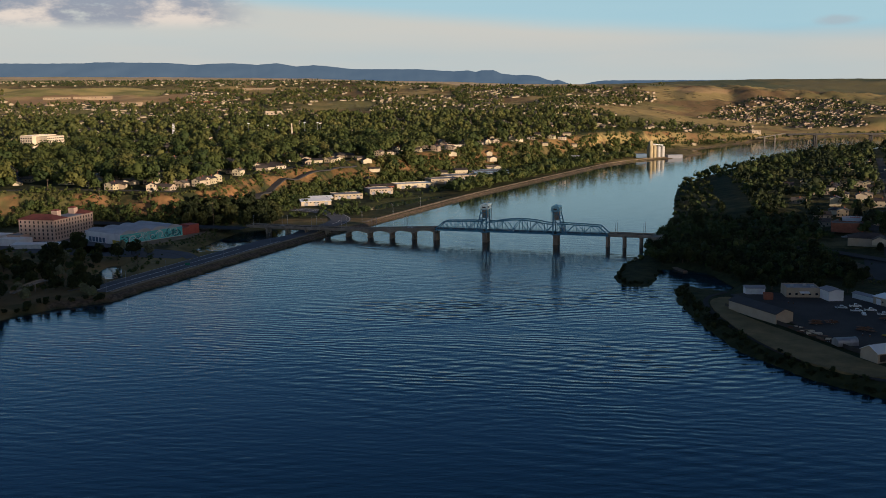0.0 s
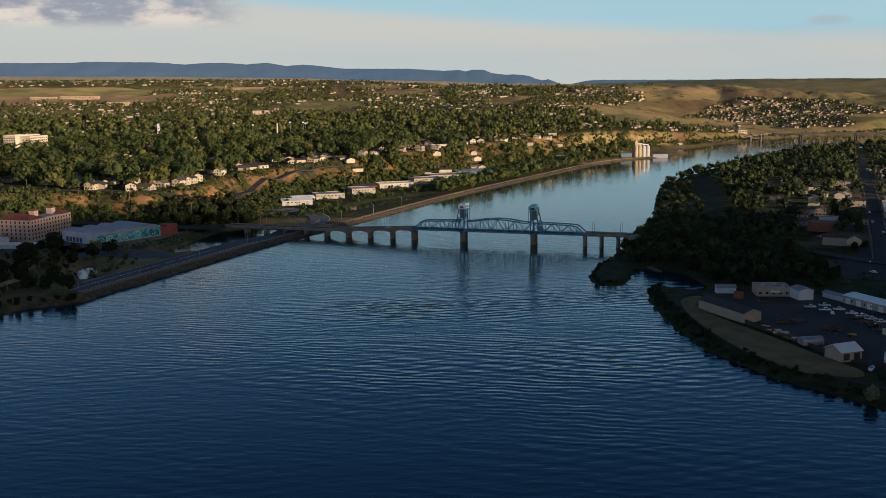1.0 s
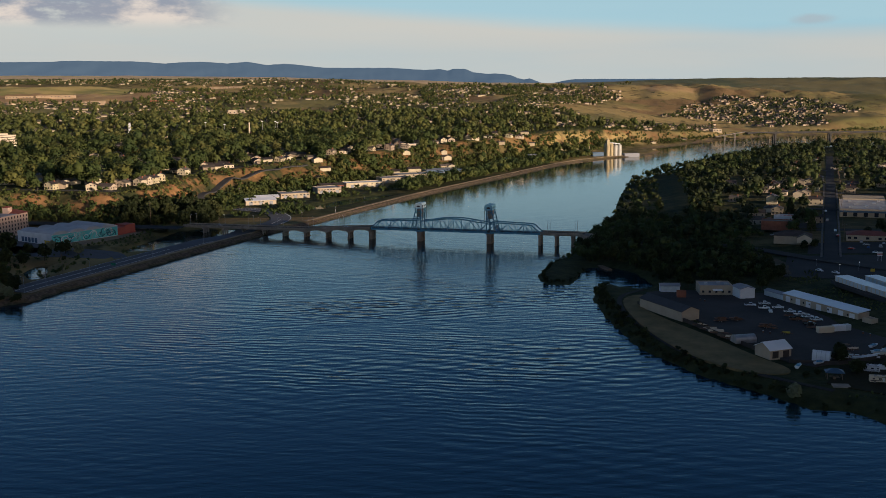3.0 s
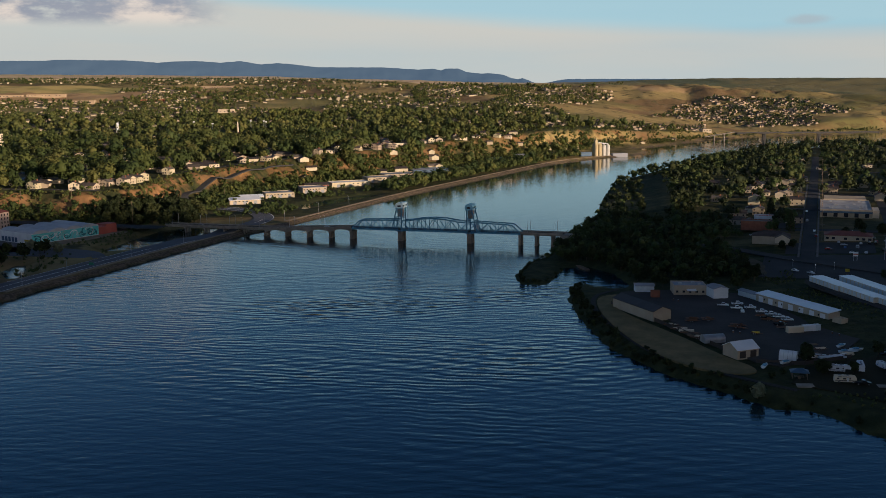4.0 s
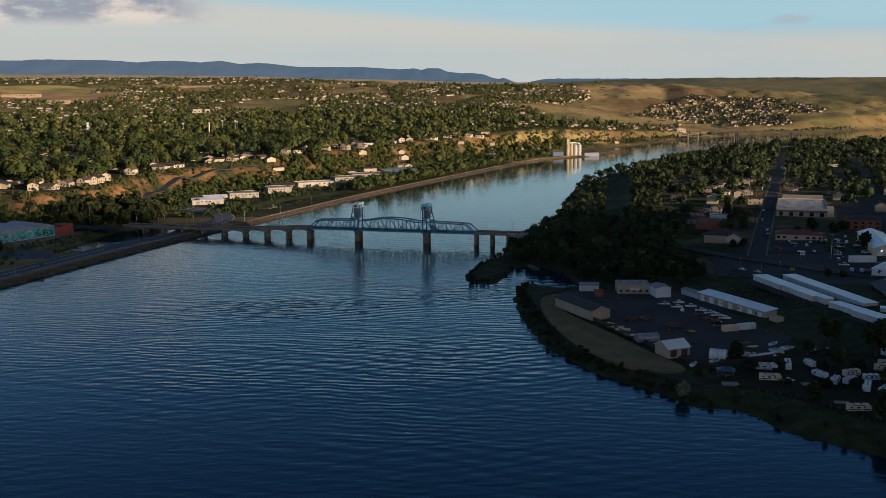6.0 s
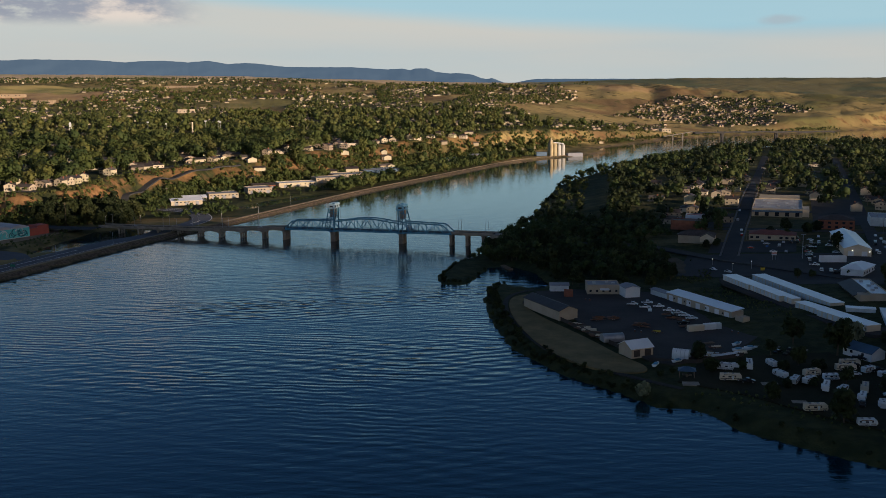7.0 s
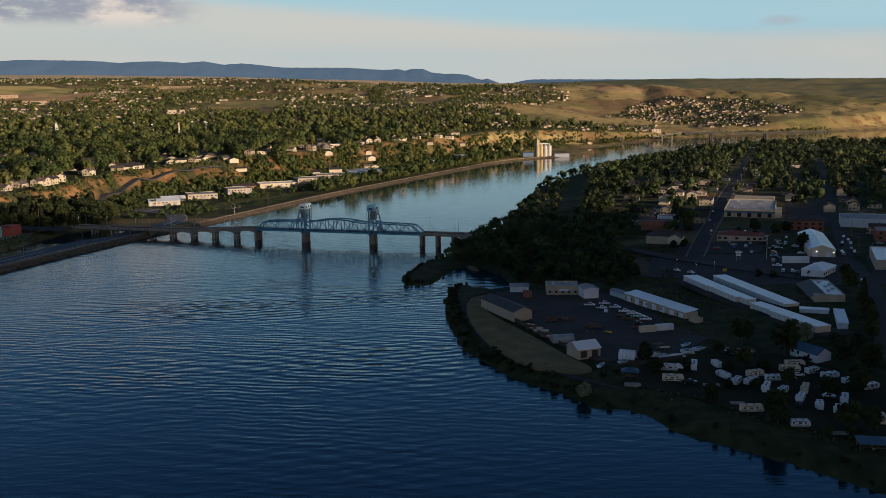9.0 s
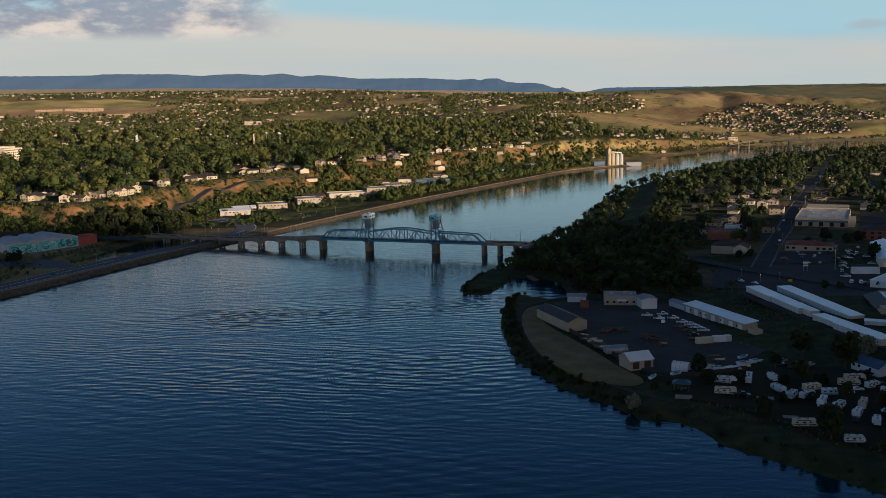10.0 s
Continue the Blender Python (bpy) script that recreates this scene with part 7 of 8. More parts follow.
for x, y, a, lx, n, mat in ((183.5, 391, 8, 5, 2, CREAM), (189, 389.5, 4, 5.5, 3, STEEL_PALE), (194.5, 391.5, -6, 6, 2, WHITE), (199.5, 395, 10, 5, 3, CREAM), (203.5, 400, 25, 4.5, 2, STEEL_PALE), (186, 396, -12, 4, 2, WOOD),
                            (141, 441, -10, 6, 2, WOOD), (142.5, 434.5, -8, 6.5, 3, CREAM), (144.5, 427, -10, 6, 2, WOOD), (190.5, 411, 20, 5, 1, WOOD)):
    lumber_pile(x, y, a, lx, n, mat, "stacked pale building boards on skids" if mat is not WOOD else "stacked weathered timber on skids")
for x, y, al, lx in ((184.5, 463, (0.97, -0.2), 6), (185.5, 456, (0.97, -0.15), 7), (189.5, 452, (0.97, -0.1), 6), (168.5, 445.5, (0.8, -0.6), 7), (150.5, 458.5, (1, 0.1), 6), (157, 455.5, (1, 0.05), 5)):
    flat_trailer(x, y, al, lx, RUST, "dark loaded equipment trailer in the yard")
for x, y in ((163, 433), (165.5, 431), (206, 430), (208, 427), (152, 498), (150, 500)):
    r = thing("oil_drum", "dark rusty steel drum on the gravel", "drum", pose(x, y, 4.26))
    part("drum", Geo().tube(0, 0, 0, 0.9, 0.3, 0.3, 12), RUST, r)
    part("lid", Geo().tube(0, 0, 0.9, 0.93, 0.31, 0.31, 12), GALV, r)

# ---- houses of the two towns ----


def house_proto(w, d, h, roof, wall, kind, label, seed):
    root = building("house", label, pose(0, 0, -560), w, d, h, wall, roof, kind, w * 0.22 if kind == "gable" else 2.2, "house", 1.5)
    n = 1 if h < 4 else 2
    windows(root, "front", w, d, n, 3, 1.0, 2.8, 1.0, 1.3, 0.1, seed)
    windows(root, "left", w, d, n, 3, 1.0, 2.8, 1.0, 1.2, 0.2, seed + 1)
    windows(root, "right", w, d, n, 3, 1.0, 2.8, 1.0, 1.2, 0.2, seed + 2)
    part("chimney", Geo().box(w * 0.6, d * 0.55, h, w * 0.6 + 0.8, d * 0.55 + 0.8, h + 3.0), BRICK, root)
    part("porch", Geo().box(w * 0.3, -1.6, -0.5, w * 0.7, -0.02, 0.3).box(w * 0.3, -1.6, 2.5, w * 0.7, -0.02, 2.7), wall, root)
    return root


HOUSES = [house_proto(9, 12, 3.2, SHINGLE, SIDING, "gable", "pale one-storey house with shingled gable roof", 1),
          house_proto(8.5, 10, 5.2, SHINGLE, IVORY, "gable", "ivory two-storey gabled house", 2),
          house_proto(11, 10, 3.2, BROWNROOF, CREAM, "hip", "cream bungalow with brown hip roof", 3),
          house_proto(9, 11, 5.2, BROWNROOF, SIDING, "gable", "pale two-storey house with brown gable roof", 4),
          house_proto(10, 13, 3.3, SHINGLE, TAN, "gable", "tan house with grey gable roof", 5)]
hr = random.Random(21)


def put_house(x, y, turn=None, k=None, s=1.0, group="houses of the town"):
    t = (hr.choice([0, 90, 180, 270]) - 19 if turn is None else turn) + hr.uniform(-4, 4)
    ob = copy_thing(HOUSES[hr.randrange(len(HOUSES)) if k is None else k], Matrix.Identity(4))
    ob.matrix_basis = pose(x, y, ground_z(x, y) + 0.1, 0, 0, t) @ Matrix.Diagonal((s, s, s, 1))
    ob["group"] = group


for x, y in BLUFF_HOUSES:
    put_house(x, y, hr.choice([-15, 75, 20]), None, 1.05, "houses along the bluff")
for x, y in TOWN_HOUSES:
    put_house(x, y)

# ---- left bank ----
hotel = thing("hotel_building", "pink stucco five-storey building with red tile roof", "building", at(-334, 722, (0.2, 0.98), 3.4))
# the long wing runs back from the near corner, the short wing to the west
part("wall", Geo().box(0, 0, -1, 50, 15, 16.0), PINK, hotel)
part("wall", Geo().box(0, 15.01, -1, 16, 31, 16.0), PINK, hotel)
part("roof", Geo().hip(0, 0, 16, 31, 16.2, 3.4, 0.9), REDROOF, hotel, "red tile hip roof")
part("roof", Geo().box(16.91, 0.3, 16.01, 49.7, 14.7, 16.3), GREYROOF, hotel)
part("roof", Geo().hip(39, 0, 50, 15, 16.35, 2.6, 0.7), REDROOF, hotel)
for x, y in ((17, 9), (37, 8)):
    part("stair_tower", Geo().box(x, y, 16.3, x + 5, y + 5, 21.0), PINK, hotel)
    part("tower_roof", Geo().hip(x, y, x + 5, y + 5, 21.1, 1.2, 0.4), REDROOF, hotel)
windows(hotel, "front", 50, 15, 5, 14, 1.2, 3.0, 1.2, 1.7)
windows(hotel, "left", 50, 31, 5, 8, 1.2, 3.0, 1.2, 1.7)
building("hotel_annex", "low pink stucco annex", at(-358, 716, (0.2, 0.98), 3.4), 20, 12, 5, PINK, GREYROOF, "flat")

VAULT = material("pale_grey_roofing", (0.54, 0.54, 0.57), 0.75, second=(0.42, 0.42, 0.45), scale=0.12)
mural = building("mural_warehouse", "white warehouse with a teal painted mural wall", at(-313, 728, (0.84, -0.54), 3.2), 43, 58, 7.0, WHITE, GREYROOF, "flat")
for k in range(4):
    y0 = 1.5 + 14 * k
    g = Geo().prism([(y0, 7.1)] + [(y0 + 6.5 * (1 - math.cos(math.pi * j / 10)), 7.1 + 2.3 * math.sin(math.pi * j / 10)) for j in range(11)] + [(y0 + 13, 7.1)], 1.5, 42.6)
    g.v = [(y, x, z) for x, y, z in g.v]
    g.f = [f[::-1] for f in g.f]
    part("vault", g, VAULT, mural, "shallow pale grey barrel roof")
    g = Geo().prism([(y0, 6.95)] + [(y0 + 6.5 * (1 - math.cos(math.pi * j / 10)), 7.0 + 2.3 * math.sin(math.pi * j / 10)) for j in range(11)] + [(y0 + 13, 6.95)], 42.62, 43.05)
    g.v = [(y, x, z) for x, y, z in g.v]
    g.f = [f[::-1] for f in g.f]
    part("mural_gable", g, VAULT, mural)
for k in range(5):
    part("garage_door", Geo().box(5 + k * 4.2, -0.07, 0.1, 8 + k * 4.2, 0, 3.6), BLUEROOF, mural)
part("mural", Geo().box(43.004, 0.1, 0.05, 43.06, 57.9, 6.9), TEAL, mural, "teal mural painting")
part("mural_corner", Geo().box(34, -0.08, 0.1, 42.5, -0.004, 2.8), YELLOW, mural, "yellow painted corner")
swirl = random.Random(4)
for k in range(44):
    cy, cz, r = swirl.uniform(3, 55), swirl.uniform(1.4, 5.4), swirl.uniform(0.8, 3.0)
    a0, g = swirl.uniform(0, 6), Geo()
    v = []
    for j in range(10):
        a = a0 + j * 0.42
        for x, k2 in ((43.09, 0.86), (43.09, 1.14), (43.062, 1.14), (43.062, 0.86)):
            v.append((x, cy + r * k2 * math.cos(a) * (1 + 0.05 * j), min(6.8, max(0.2, cz + r * k2 * math.sin(a)))))
    g.add(v, [(4 * j + e, 4 * j + (e + 1) % 4, 4 * j + 4 + (e + 1) % 4, 4 * j + 4 + e) for j in range(9) for e in range(4)] + [(0, 1, 2, 3), (39, 38, 37, 36)])
    part("mural_swirl", g, (TEAL_DARK, TEAL_PALE, TEAL_DARK, WHITE)[k % 4], mural)
part("red_annex", Geo().box(32, 58.01, -0.5, 43, 66, 5.4), RED, mural, "red end bay")
part("red_annex", Geo().box(30, 66.01, -0.5, 41.5, 76, 6.8), RED, mural, "taller red end bay")
building("white_depot", "low white flat-roofed depot", at(-372, 705, (0.98, -0.2), 3.2), 22, 14, 4.2, WHITE, WHITEROOF, "flat")
building("white_depot", "low white flat-roofed depot", at(-398, 722, (0.98, -0.2), 3.2), 24, 16, 4.6, WHITE, WHITEROOF, "flat")
building("carport", "long pale carport roof", at(-350, 686, (0.98, 0.1), 3.2), 38, 9, 3.0, STEEL_PALE, WHITEROOF, "mono", 0.3, foot=0.0)
fb = thing("footbridge", "grey curved concrete footbridge", "bridge", pose(-266, 535, 3.0))
prev = None
for k in range(9):
    t = k / 8
    p = (-4 + 12 * t, -9 + 18 * t, 1.0 + 4.0 * math.sin(math.pi * t * 0.55))
    if prev:
        part("deck_segment", Geo().beam(prev, p, 3.2, 0.4), CONCRETE, fb)
        part("parapet", Geo().beam((prev[0] - 1.5, prev[1], prev[2] + 0.6), (p[0] - 1.5, p[1], p[2] + 0.6), 0.15, 1.0), CONCRETE, fb)
    prev = p
for t in (0.3, 0.65, 0.95):
    part("support", Geo().tube(-4 + 12 * t, -9 + 18 * t, -3, 0.9 + 4.0 * math.sin(math.pi * t * 0.55), 0.45), CONCRETE, fb)

wh = [(-190, 950, 30, 22, 5.5, IVORY, WHITEROOF, "white metal warehouse below the bluff"), (-188, 985, 24, 16, 4.5, IVORY, WHITEROOF, "pale grey shed below the bluff"), (-166, 1005, 30, 24, 6, LOW_CREAM, GREYROOF, "cream block warehouse below the bluff"),
      (-135, 1050, 26, 26, 7, TAN, GREYROOF, "tan flat-roofed works building"), (-138, 1090, 26, 22, 6, BRICK, SHINGLE, "dark brick works building"), (-112, 1112, 44, 24, 6, IVORY, WHITEROOF, "long white warehouse by the levee"), (-76, 1160, 36, 26, 7.5, LOW_CREAM, GREYROOF, "cream flat-roofed factory block"),
      (-60, 1205, 46, 30, 7, LOW_CREAM, GREYROOF, "wide cream industrial hall"), (-28, 1265, 50, 30, 7, BLUEROOF, GREYROOF, "wide blue-grey industrial hall"), (72, 1440, 22, 12, 5, IVORY, BLUEROOF, "ivory riverside shed with blue roof"),
      (112, 1512, 20, 12, 5, TAN, GREYROOF, "tan riverside shed with grey roof"), (168, 1585, 24, 12, 5, BRICK, BROWNROOF, "dark brick riverside shed")]
for x, y, lx, ly, h, wm, rm, lab in wh:
    h *= 0.8
    b = building("warehouse", lab, at(x, y, (0.93, 0.36)), lx, ly, h, wm, rm, "gable_x" if ly < 23 else "flat", 1.8)
    doors(b, "front", lx, ly, 3, 3.5, 3.4, GREYROOF)
    windows(b, "front", lx, ly, 1, 8, h - 1.8, 2, 1.6, 0.9, 0.3, int(y))

b = building("hospital_block", "white five-storey block lit by the low sun", at(-640, 1335, (0.25, 0.97), 36), 50, 20, 20, CREAM, WHITEROOF, "flat", category="building")
part("east_wing", Geo().box(8, -18, -1, 44, -0.01, 19), CREAM, b)
windows(b, "left", 50, 20, 5, 5, 2, 3.5, 2.2, 1.5)
for r in range(5):
    for c in range(9):
        ob = new("window", pane(2.4, 1.4))
        ob.parent, ob.matrix_basis = b, pose(10 + 3.9 * c, -18.03, 2 + 3.4 * r)
ch = thing("chimney_stack", "tall tan brick chimney", "chimney", at(-330, 1590, (1, 0)))
part("shaft", Geo().tube(0, 0, -1, 22, 1.5, 1.0, 12), CREAM, ch)
part("boiler_house", Geo().box(1.8, -5, -1, 16, 6, 6), BRICK, ch)
lt = thing("lattice_tower", "white lattice antenna tower with dishes", "tower", at(-513, 1555, (1, 0)))
for s in (-1, 1):
    for q in (-1, 1):
        part("leg", Geo().beam((2.4 * s, 2.4 * q, 0), (0.8 * s, 0.8 * q, 25), 0.3), WHITE, lt)
for k in range(6):
    w0, w1, z0, z1 = 2.4 - 0.27 * k, 2.4 - 0.27 * (k + 1), 25 / 6 * k, 25 / 6 * (k + 1)
    for a, c in (((-w0, -w0, z0), (w1, -w1, z1)), ((w0, -w0, z0), (-w1, -w1, z1)), ((-w0, -w0, z0), (-w1, w1, z1)), ((w0, -w0, z0), (w1, w1, z1))):
        part("brace", Geo().beam(a, c, 0.18), WHITE, lt)
for z in (14, 19, 22):
    g = Geo().tube(0, 0, -0.3, 0.3, 1.5, n=12)
    g.v = [(a, -2.0 + c, z + q) for a, q, c in g.v]
    part("dish", g, WHITE, lt)

# port with grain silos
port = thing("grain_elevator", "cream concrete grain silos with headhouse on the port", "silo", at(243, 1572, (0.97, 0.25), 2.6))
for k in range(2):
    for j in range(2):
        part("silo", Geo().tube(3.2 + 6.2 * k, 3.5 + 6.4 * j, -3, 18, 3.2, n=20), SILO_MAT, port)
part("headhouse", Geo().box(1.2, 1, 18, 11.4, 11, 20).box(2, 3, 20, 6.5, 9, 25).box(3, 4, 25, 5, 6, 27.5), SILO_MAT, port)
for k in range(2):
    part("steel_bin", Geo().tube(17.5 + 6.9 * k, 6.5, -1, 16, 3.4, n=20).tube(17.5 + 6.9 * k, 6.5, 16, 18, 3.5, 0.6, 20), BIN_MAT, port, "pale steel grain bin")
part("conveyor", Geo().beam((8, 6, 20.5), (25, 6, 18.6), 1.2, 1.4), GALV, port)
part("dock_shed", Geo().box(31, 0, -3, 56, 10, 3.2), GREYROOF, port)
part("dock_shed", Geo().box(-22, 2, -1, -4, 14, 6), BLUEROOF, port)

# far road bridge
# the far bridge's shade is put into this darkened concrete colour
SHADED_CONCRETE = material("shaded_concrete", (0.075, 0.072, 0.07), 0.9, second=(0.05, 0.05, 0.05), scale=0.1)
far_b = thing("girder_bridge", "long low concrete girder bridge across the far river", "bridge", pose(640, 2020, 0, 0, 0, 14))
FAR_BR = [(-62, 15.4), (0, 15.0), (62, 14.2), (124, 13.0), (190, 12.0), (260, 11.5)]
for (xa, za), (xb, zb) in zip(FAR_BR[:-1], FAR_BR[1:]):
    part("deck", Geo().beam((xa, 0, za), (xb, 0, zb), 11, 1.2), SHADED_CONCRETE, far_b)
    for s in (-4.2, 0, 4.2):
        o = [(xa + (xb - xa) * k / 8, za + (zb - za) * k / 8 - 0.7 - 2.4 * abs(k / 4 - 1) ** 2) for k in range(9)]
        part("girder", Geo().prism(o + [(xb, zb - 0.6), (xa, za - 0.6)], s - 0.6, s + 0.6), SHADED_CONCRETE, far_b)
    for s in (-5.4, 5.4):
        part("parapet", Geo().beam((xa, s, za + 1.0), (xb, s, zb + 1.0), 0.4, 0.9), SHADED_CONCRETE, far_b)
for xp, zp in FAR_BR[1:4:2]:
    for s in (-3.4, 3.4):
        part("pier", Geo().box(xp - 1.6, s - 1.4, -3, xp + 1.6, s + 1.4, zp - 2.6), SHADED_CONCRETE, far_b)
ramp = thing("ramp", "pale concrete ramp beside the far bridge", "ramp", pose(578, 2010, 0, 0, 0, -2))
part("ramp_deck", Geo().beam((-58, 0, 8), (0, 0, 17.4), 8, 1.4), CONCRETE, ramp)
for xp, zp in ((-40, 10.2), (-20, 13.4)):
    part("column", Geo().box(xp - 1, -2.5, -1, xp + 1, 2.5, zp), CONCRETE, ramp)
# long low blocks on the far western slope
LOW_TAN = material("sunlit_tan_blocks", (0.46, 0.35, 0.24), 0.85, second=(0.36, 0.27, 0.18), scale=0.05, fine=0.3)
for bx, by, ex, ey, hh, wm, rm, lab in ((-1188, 2554, -1120, 2560, 5, LOW_TAN, SHINGLE, "long tan apartment block on the far slope"), (-1110, 2562, -1012, 2571, 5, LOW_TAN, SHINGLE, "low tan apartment row on the far slope"),
                                        (-1112, 2394, -1010, 2392, 5, LOW_TAN, LOW_TAN, "long low tan storage row"), (-1000, 2392, -867, 2389, 4.5, LOW_TAN, SHINGLE, "long low tan building with dark roof"),
                                        (-772, 2436, -713, 2471, 6, BRICK, GREYROOF, "red-brick school block on the slope"), (-799, 3102, -686, 3076, 6, LOW_TAN, GREYROOF, "pale institutional block on the ridge"),
                                        (-499, 2132, -465, 2144, 7, TAN, SHINGLE, "tan hall beside a playing field"), (-557, 2098, -524, 2113, 5, CREAM, WHITEROOF, "cream hall with pale roof"),
                                        (540, 2120, 560, 2126, 5, LOW_CREAM, GREYROOF, "cream riverside works building")):
    wid = math.hypot(ex - bx, ey - by)
    b = building("low_block", lab, at(bx, by, (ex - bx, ey - by)), wid, 14, hh, wm, rm, "flat", foot=6)
    windows(b, "front", wid, 14, 1, max(3, round(wid / 9)), 1.5, 3, 3.0, 1.6, 0.15, int(wid))
b = building("cream_hall", "cream flat-roofed hall on the bluff edge", at(-62, 1332, (0.83, 0.55)), 30, 14, 5, CREAM, GREYROOF, "flat")
windows(b, "front", 30, 14, 1, 6, 1.2, 3, 2.0, 1.5)

# ---- poles and lamps ----


def utility_pole(x, y, h, along, label="tall wooden utility pole with crossarm"):
    r = thing("utility_pole", label, "pole", at(x, y, along))
    part("shaft", Geo().tube(0, 0, -0.5, h, 0.2, 0.13, 7), WOOD, r)
    part("crossarm", Geo().beam((-1.3, 0, h - 0.8), (1.3, 0, h - 0.8), 0.14), WOOD, r)
    for s in (-1.1, -0.4, 0.4, 1.1):
        part("insulator", Geo().tube(s, 0, h - 0.73, h - 0.45, 0.06, n=6), GALV, r)


utility_pole(-231, 790, 22, (1, 0), "very tall bare wooden pole beside the approach road")
for k in range(9):
    p = Vector((254, 606)) + U * (60 + 70 * k) + V * 8
    utility_pole(p.x, p.y, 12, V)
    p = Vector((254, 606)) + U * (20 + 80 * k) + V * 96
    utility_pole(p.x, p.y, 12, V)
for x, y in ((-300, 838), (-350, 850), (-400, 858), (-262, 880), (-205, 990), (-170, 1130), (-225, 600), (-300, 640), (-420, 1000), (-360, 960)):
    utility_pole(x, y, 11, (1, 0.1))


def street_lamp(x, y, along, h=9.0):
    r = thing("street_lamp", "slender grey street lamp beside the road", "lamp", at(x, y, along))
    part("pole", Geo().tube(0, 0, -0.3, h, 0.11, 0.07, 6), GALV, r)
    part("arm", Geo().beam((0, 0, h - 0.1), (1.8, 0, h + 0.3), 0.08), GALV, r)
    part("lamp_head", Geo().box(1.5, -0.15, h + 0.2, 2.2, 0.15, h + 0.36), GALV, r)


for k, p in enumerate(resample(offset([q for q in LEFT_SHORE if 530 < q[1] < 1000], -10.5), 60)):
    street_lamp(p.x, p.y, (-1, 0.3))
for x, y in ((-396, 1572), (-354, 1526), (-309, 1592), (-287, 1588), (-278, 1560)):
    r = thing("floodlight_mast", "tall floodlight mast at the playing field", "lamp", at(x, y, (1, 0)))
    part("pole", Geo().tube(0, 0, -1, 24, 0.35, 0.2, 7), GALV, r)
    part("lamp_bank", Geo().box(-1.6, -0.3, 23, 1.6, 0.3, 24.6), WHITE, r)
sign = thing("road_sign", "green road sign on two posts", "sign", at(-197, 612, (0.9, -0.3)))
# lamps already lit at dusk
LIT = bpy.data.materials.new("lit_lamp")
LIT.use_nodes = True
LIT.node_tree.nodes["Principled BSDF"].inputs["Emission Color"].default_value = (1.0, 0.95, 0.85, 1)
LIT.node_tree.nodes["Principled BSDF"].inputs["Emission Strength"].default_value = 1.5
for x, y, h, lab in ((303.2, 664, 5, "lit lamp on a short pole by the restaurant"), (257.9, 571.7, 4.5, "lit street lamp beside the crossroads"), (247.1, 572.3, 4.0, "lit street lamp beside the bridge street"), (240.3, 591.5, 4.0, "lit street lamp near the bridge street")):
    r = thing("street_lamp", lab, "lamp", at(x, y, (1, 0)))
    part("pole", Geo().tube(0, 0, -0.3, h, 0.1, 0.07, 6), GALV, r)
    part("lamp_head", Geo().tube(0, 0, h, h + 0.3, 0.17, 0.12, 8), LIT, r, "glowing lamp head")
for x, y, z in ((324.0, 588.55, 13.6), (333.4, 586.1, 13.2)):
    r = thing("wall_lamp", "lit lamp on the metal barn's front", "lamp", at(x, y, (0.968, -0.25), z))
    part("bracket", Geo().box(-0.06, -0.1, -0.06, 0.06, 0.3, 0.06), GALV, r)
    part("lamp_head", Geo().box(-0.3, -0.35, -0.25, 0.3, -0.1, 0.25), LIT, r, "glowing lamp head")
# tall lot pole and a small shop sign
r = thing("light_pole", "tall bare pole in the parking lot", "pole", at(294.1, 589.4, (1, 0)))
part("shaft", Geo().tube(0, 0, -0.3, 15, 0.22, 0.14, 8), GALV, r)
part("lamp_bar", Geo().beam((-1.4, 0, 14.8), (1.4, 0, 14.8), 0.2), GALV, r)
r = thing("shop_sign", "white and red sign board on two posts", "sign", at(277.9, 592.2, (1, 0)))
for s in (-1.0, 1.0):
    part("post", Geo().box(s - 0.1, -0.1, -0.3, s + 0.1, 0.1, 5.6), GALV, r)
part("board", Geo().box(-1.5, -0.2, 3.0, 1.5, 0.2, 5.6), WHITE, r)
part("red_band", Geo().box(-1.5, -0.26, 3.9, 1.5, -0.21, 4.6), RED, r, "red band")
r = thing("yellow_sign", "yellow sign board on a dark post", "sign", at(259.5, 555.8, (1, 0)))
part("post", Geo().box(-0.12, -0.12, -0.3, 0.12, 0.12, 2.2), BROWNROOF, r)
part("board", Geo().box(-1.2, -0.2, 2.0, 1.2, 0.2, 3.6), YELLOW, r)

for s in (-1.2, 1.2):
    part("post", Geo().box(s - 0.06, -0.06, -0.3, s + 0.06, 0.06, 3), GALV, sign)
part("panel", Geo().box(-1.8, -0.12, 1.4, 1.8, -0.06, 3.0), material("green_sign", (0.02, 0.2, 0.12), 0.5), sign)

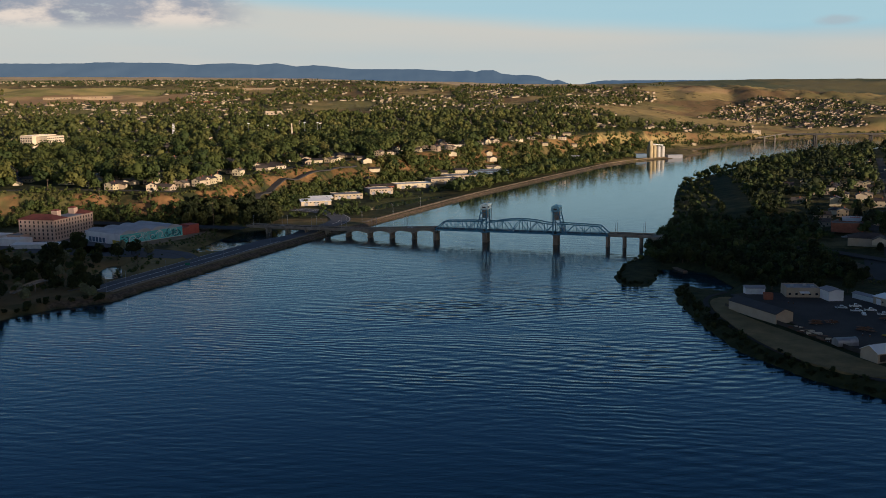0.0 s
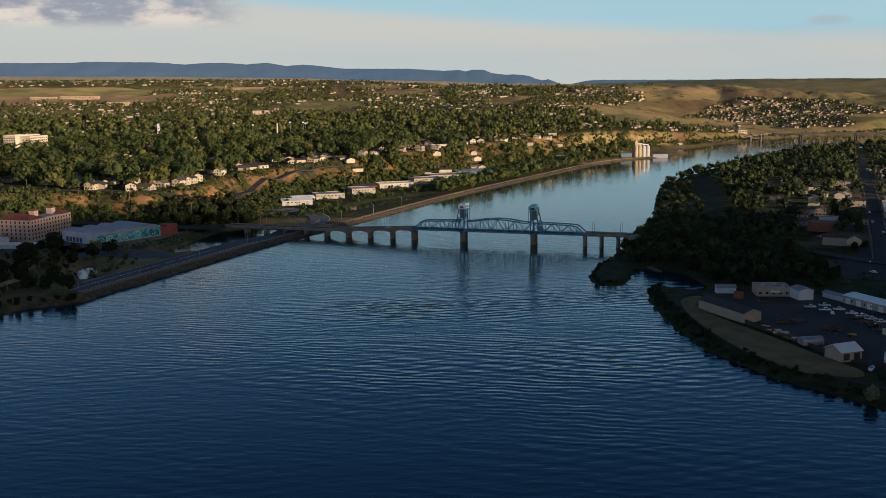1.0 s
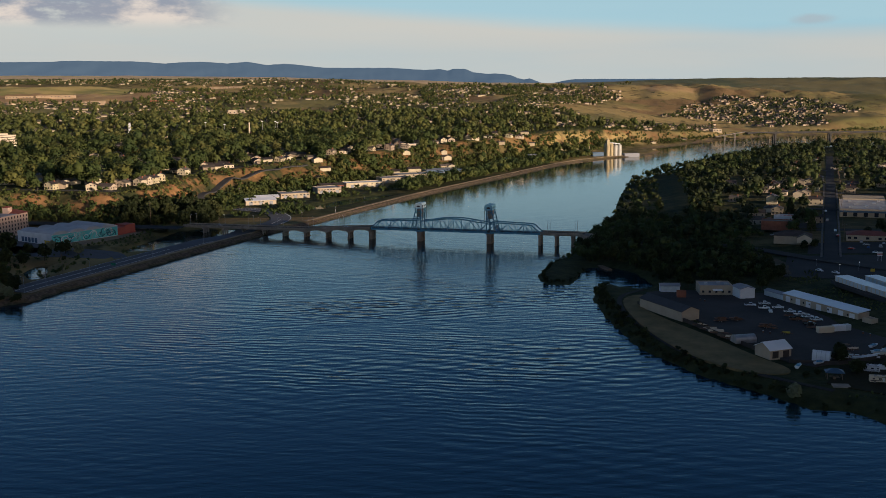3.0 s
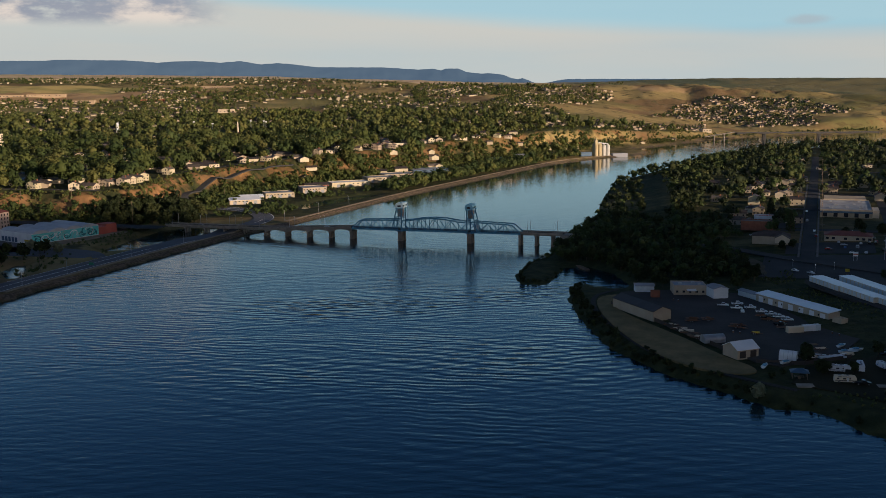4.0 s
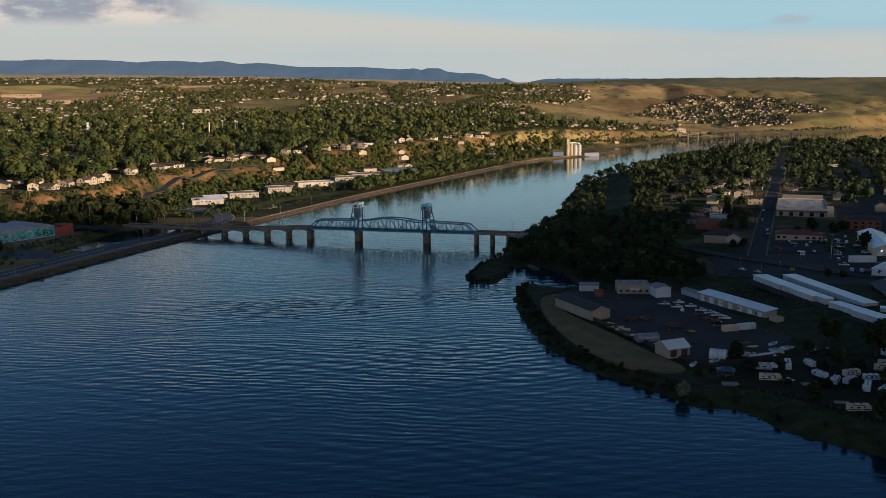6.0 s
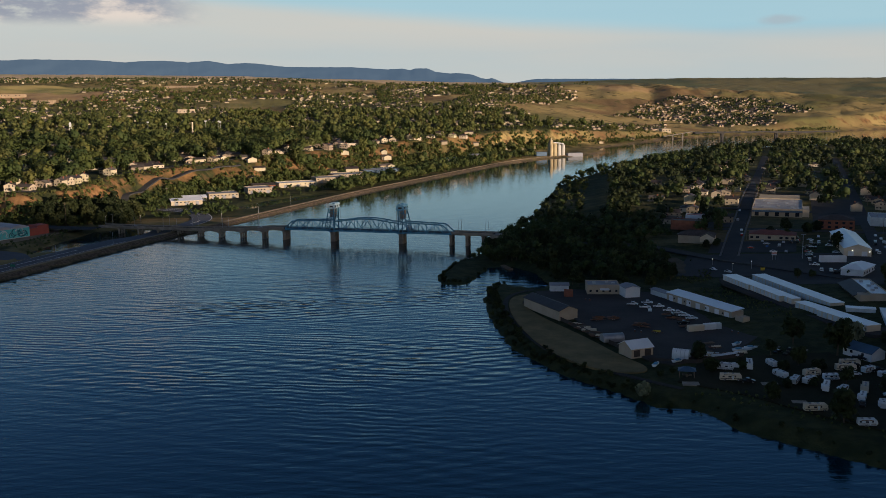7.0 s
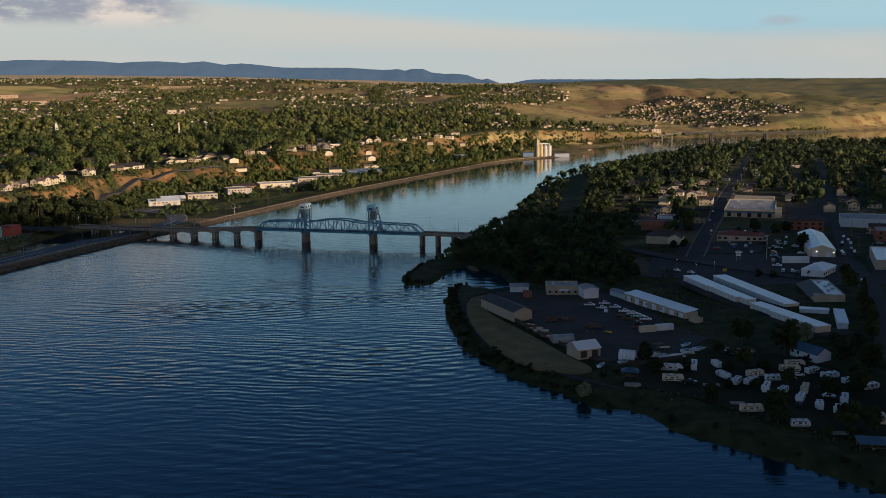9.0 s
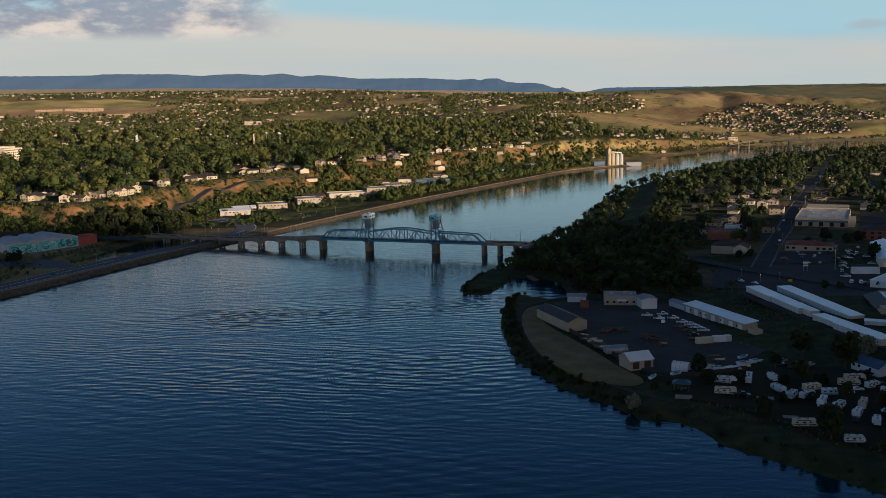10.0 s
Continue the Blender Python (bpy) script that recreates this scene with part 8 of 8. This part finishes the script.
# ---- near trees and shrubs ----
tr = np.random.RandomState(31)
WOOD_A = [(116, 705), (104, 676), (112, 650), (124, 640), (134, 612), (138, 545), (152, 535), (190, 528), (222, 560), (238, 590), (228, 640), (200, 676), (150, 695)]
for x, y in scatter(WOOD_A, 90, tr, 5.0):
    plant("broad" if tr.rand() < 0.85 else "conifer", x, y, 0.55 + 0.3 * tr.rand())
for x, y in scatter([(112, 712), (125, 745), (165, 850), (235, 850), (250, 730), (200, 690)], 14, tr, 9):
    plant("broad", x, y, 0.75)
for x, y, k, s in ((226, 409, "broad", 1.15), (238, 391, "broad", 0.95), (252.6, 408, "silver", 1.3), (209, 311.5, "broad", 1.1), (193, 335, "broad", 0.85), (229.5, 305, "broad", 0.75), (236, 303, "broad", 0.85),
                   (235.5, 336, "broad", 0.62), (254.5, 358, "broad", 0.8), (258, 381, "broad", 0.9), (217, 377, "broad", 0.7), (180, 387, "broad", 0.62), (181, 371, "broad", 0.7), (150, 349, "silver", 0.8), (195, 281, "silver", 0.85),
                   (212, 395, "broad", 0.5), (214, 352, "shrub", 1.2), (226, 352, "broad", 0.45), (193, 371, "broad", 0.45), (203, 350, "shrub", 1.3), (247, 340, "broad", 0.7), (256, 325, "broad", 0.8), (262, 312, "broad", 0.8),
                   (210, 372, "shrub", 1.2), (224, 372, "shrub", 1.3), (160, 366, "shrub", 0.7), (166, 371, "shrub", 0.6), (222, 301, "shrub", 1.2), (228, 297, "shrub", 1.1),
                   (310, 509, "broad", 0.7), (307, 498, "broad", 0.65), (303, 486, "broad", 0.7), (298, 458.5, "conifer", 0.75), (295, 447, "broad", 0.75), (291, 437, "broad", 0.7), (286, 424, "broad", 0.8), (279, 405, "broad", 0.85), (270, 396, "broad", 0.85),
                   (262, 400, "broad", 0.6), (264, 368, "broad", 0.9), (262, 335, "broad", 0.8), (273, 537.5, "broad", 0.5), (281, 538, "shrub", 1.2), (300, 533, "shrub", 1.2), (327, 621, "broad", 0.85), (325, 613, "conifer", 0.8),
                   (340, 690, "broad", 0.8), (330, 680, "broad", 0.8), (318, 690, "broad", 0.8), (300, 668, "broad", 0.6), (308, 660, "broad", 0.6), (250, 645, "broad", 0.5), (258, 648, "broad", 0.5),
                   (110, 575, "broad", 0.8), (106, 558, "broad", 0.6), (273, 700, "conifer", 1.1), (280, 770, "conifer", 1.2)):
    plant(k, x, y, s)
SOUTH = resample([(338, 572), (332, 549), (322, 509), (308, 471), (294, 430), (284, 400), (272, 350), (268, 300)], 4.0)
for x, y in scatter([(262, 398), (300, 420), (300, 470), (286, 400), (268, 300), (250, 270), (300, 250), (420, 330), (400, 470), (350, 520), (330, 500)], 50, tr, 8):
    if not (226 < x < 300 and 405 < y < 545) and min((p.x - x) ** 2 + (p.y - y) ** 2 for p in SOUTH) > 80:
        plant("broad", x, y, 0.8)
shore = resample([p for p in RIGHT_SHORE if 200 < p[1] < 570 and p[0] < 260][:13], 5.0)
for p in shore:
    for _ in range(3 if p.y > 345 else 1):
        dx = tr.uniform(1.5, 7)
        if tr.rand() < (0.9 if p.y > 345 else 0.6):
            plant("shrub", p.x + dx, p.y + dx * 0.4 + tr.uniform(-2, 2), (0.4 if p.y > 345 else 0.28) + 0.5 * tr.rand() ** 2)
for p in resample([(104, 611), (94, 580), (88, 565), (76, 568), (74, 590), (84, 631), (101, 662)], 2.4):
    plant("shrub", p.x + tr.uniform(-0.5, 2.0), p.y + tr.uniform(0, 2.5), 0.32 + 0.3 * tr.rand())
for p in resample([(104, 626), (113, 631), (123, 623), (133, 604), (139, 580), (142, 560)], 2.6):
    plant("broad" if tr.rand() < 0.45 else "shrub", p.x + tr.uniform(0, 7), p.y + tr.uniform(0, 5), 0.45 + 0.35 * tr.rand())
left_scrub = scatter([(-251, 696), (-243, 718), (-232, 740), (-230, 778), (-214, 754), (-220, 716), (-226, 692)], 60, tr, 2.6)
left_scrub += [p for p in scatter([(-262, 655), (-235, 668), (-215, 650), (-222, 590), (-262, 575), (-285, 600), (-290, 650)], 70, tr, 3.2) if not inside(np.array([p[0]]), np.array([p[1]]), PONDS[2])[0]]
far_woods("pond_scrub", np.array([tuple(p) for p in left_scrub]), LEAF, "grey-green scrub round the ponds", 2.8, 42, 36)
scrub = scatter([(204, 508), (222, 532), (228, 528), (236, 490), (243, 455), (238, 440), (230, 450), (222, 480)], 110, tr, 1.8)
scrub += scatter([(208, 562), (214, 540), (228, 548), (236, 580), (230, 625), (214, 640)], 60, tr, 2.2)
scrub += scatter([(165, 345), (178, 333), (205, 305), (225, 285), (240, 290), (228, 300), (206, 318), (186, 345)], 60, tr, 2.2)
far_woods("low_scrub", np.array([tuple(p) for p in scrub]), LEAF, "low rough weeds and scrub on the grassy slopes", 1.5, 41, 24)
NEAR_LEFT = [(-262, 480), (-240, 510), (-216, 522), (-236, 560), (-246, 620), (-236, 660), (-250, 690), (-330, 680), (-380, 620), (-380, 480)]
for x, y in scatter(NEAR_LEFT, 130, tr, 4.0):
    k = tr.rand()
    plant("broad" if k < 0.5 else "silver" if k < 0.68 else "shrub", x, y, 0.7 + 0.4 * tr.rand())
for p in resample([(-290, 402), (-253, 480), (-235, 507), (-212, 520)], 5):
    plant("shrub", p.x - tr.uniform(2, 7), p.y + tr.uniform(0, 3), 0.9)
GROVE = [(-262, 800), (-212, 800), (-192, 812), (-186, 850), (-205, 890), (-250, 880), (-275, 840)]
for x, y in scatter(GROVE, 42, tr, 5):
    plant("broad", x, y, 1.0 + 0.25 * tr.rand())
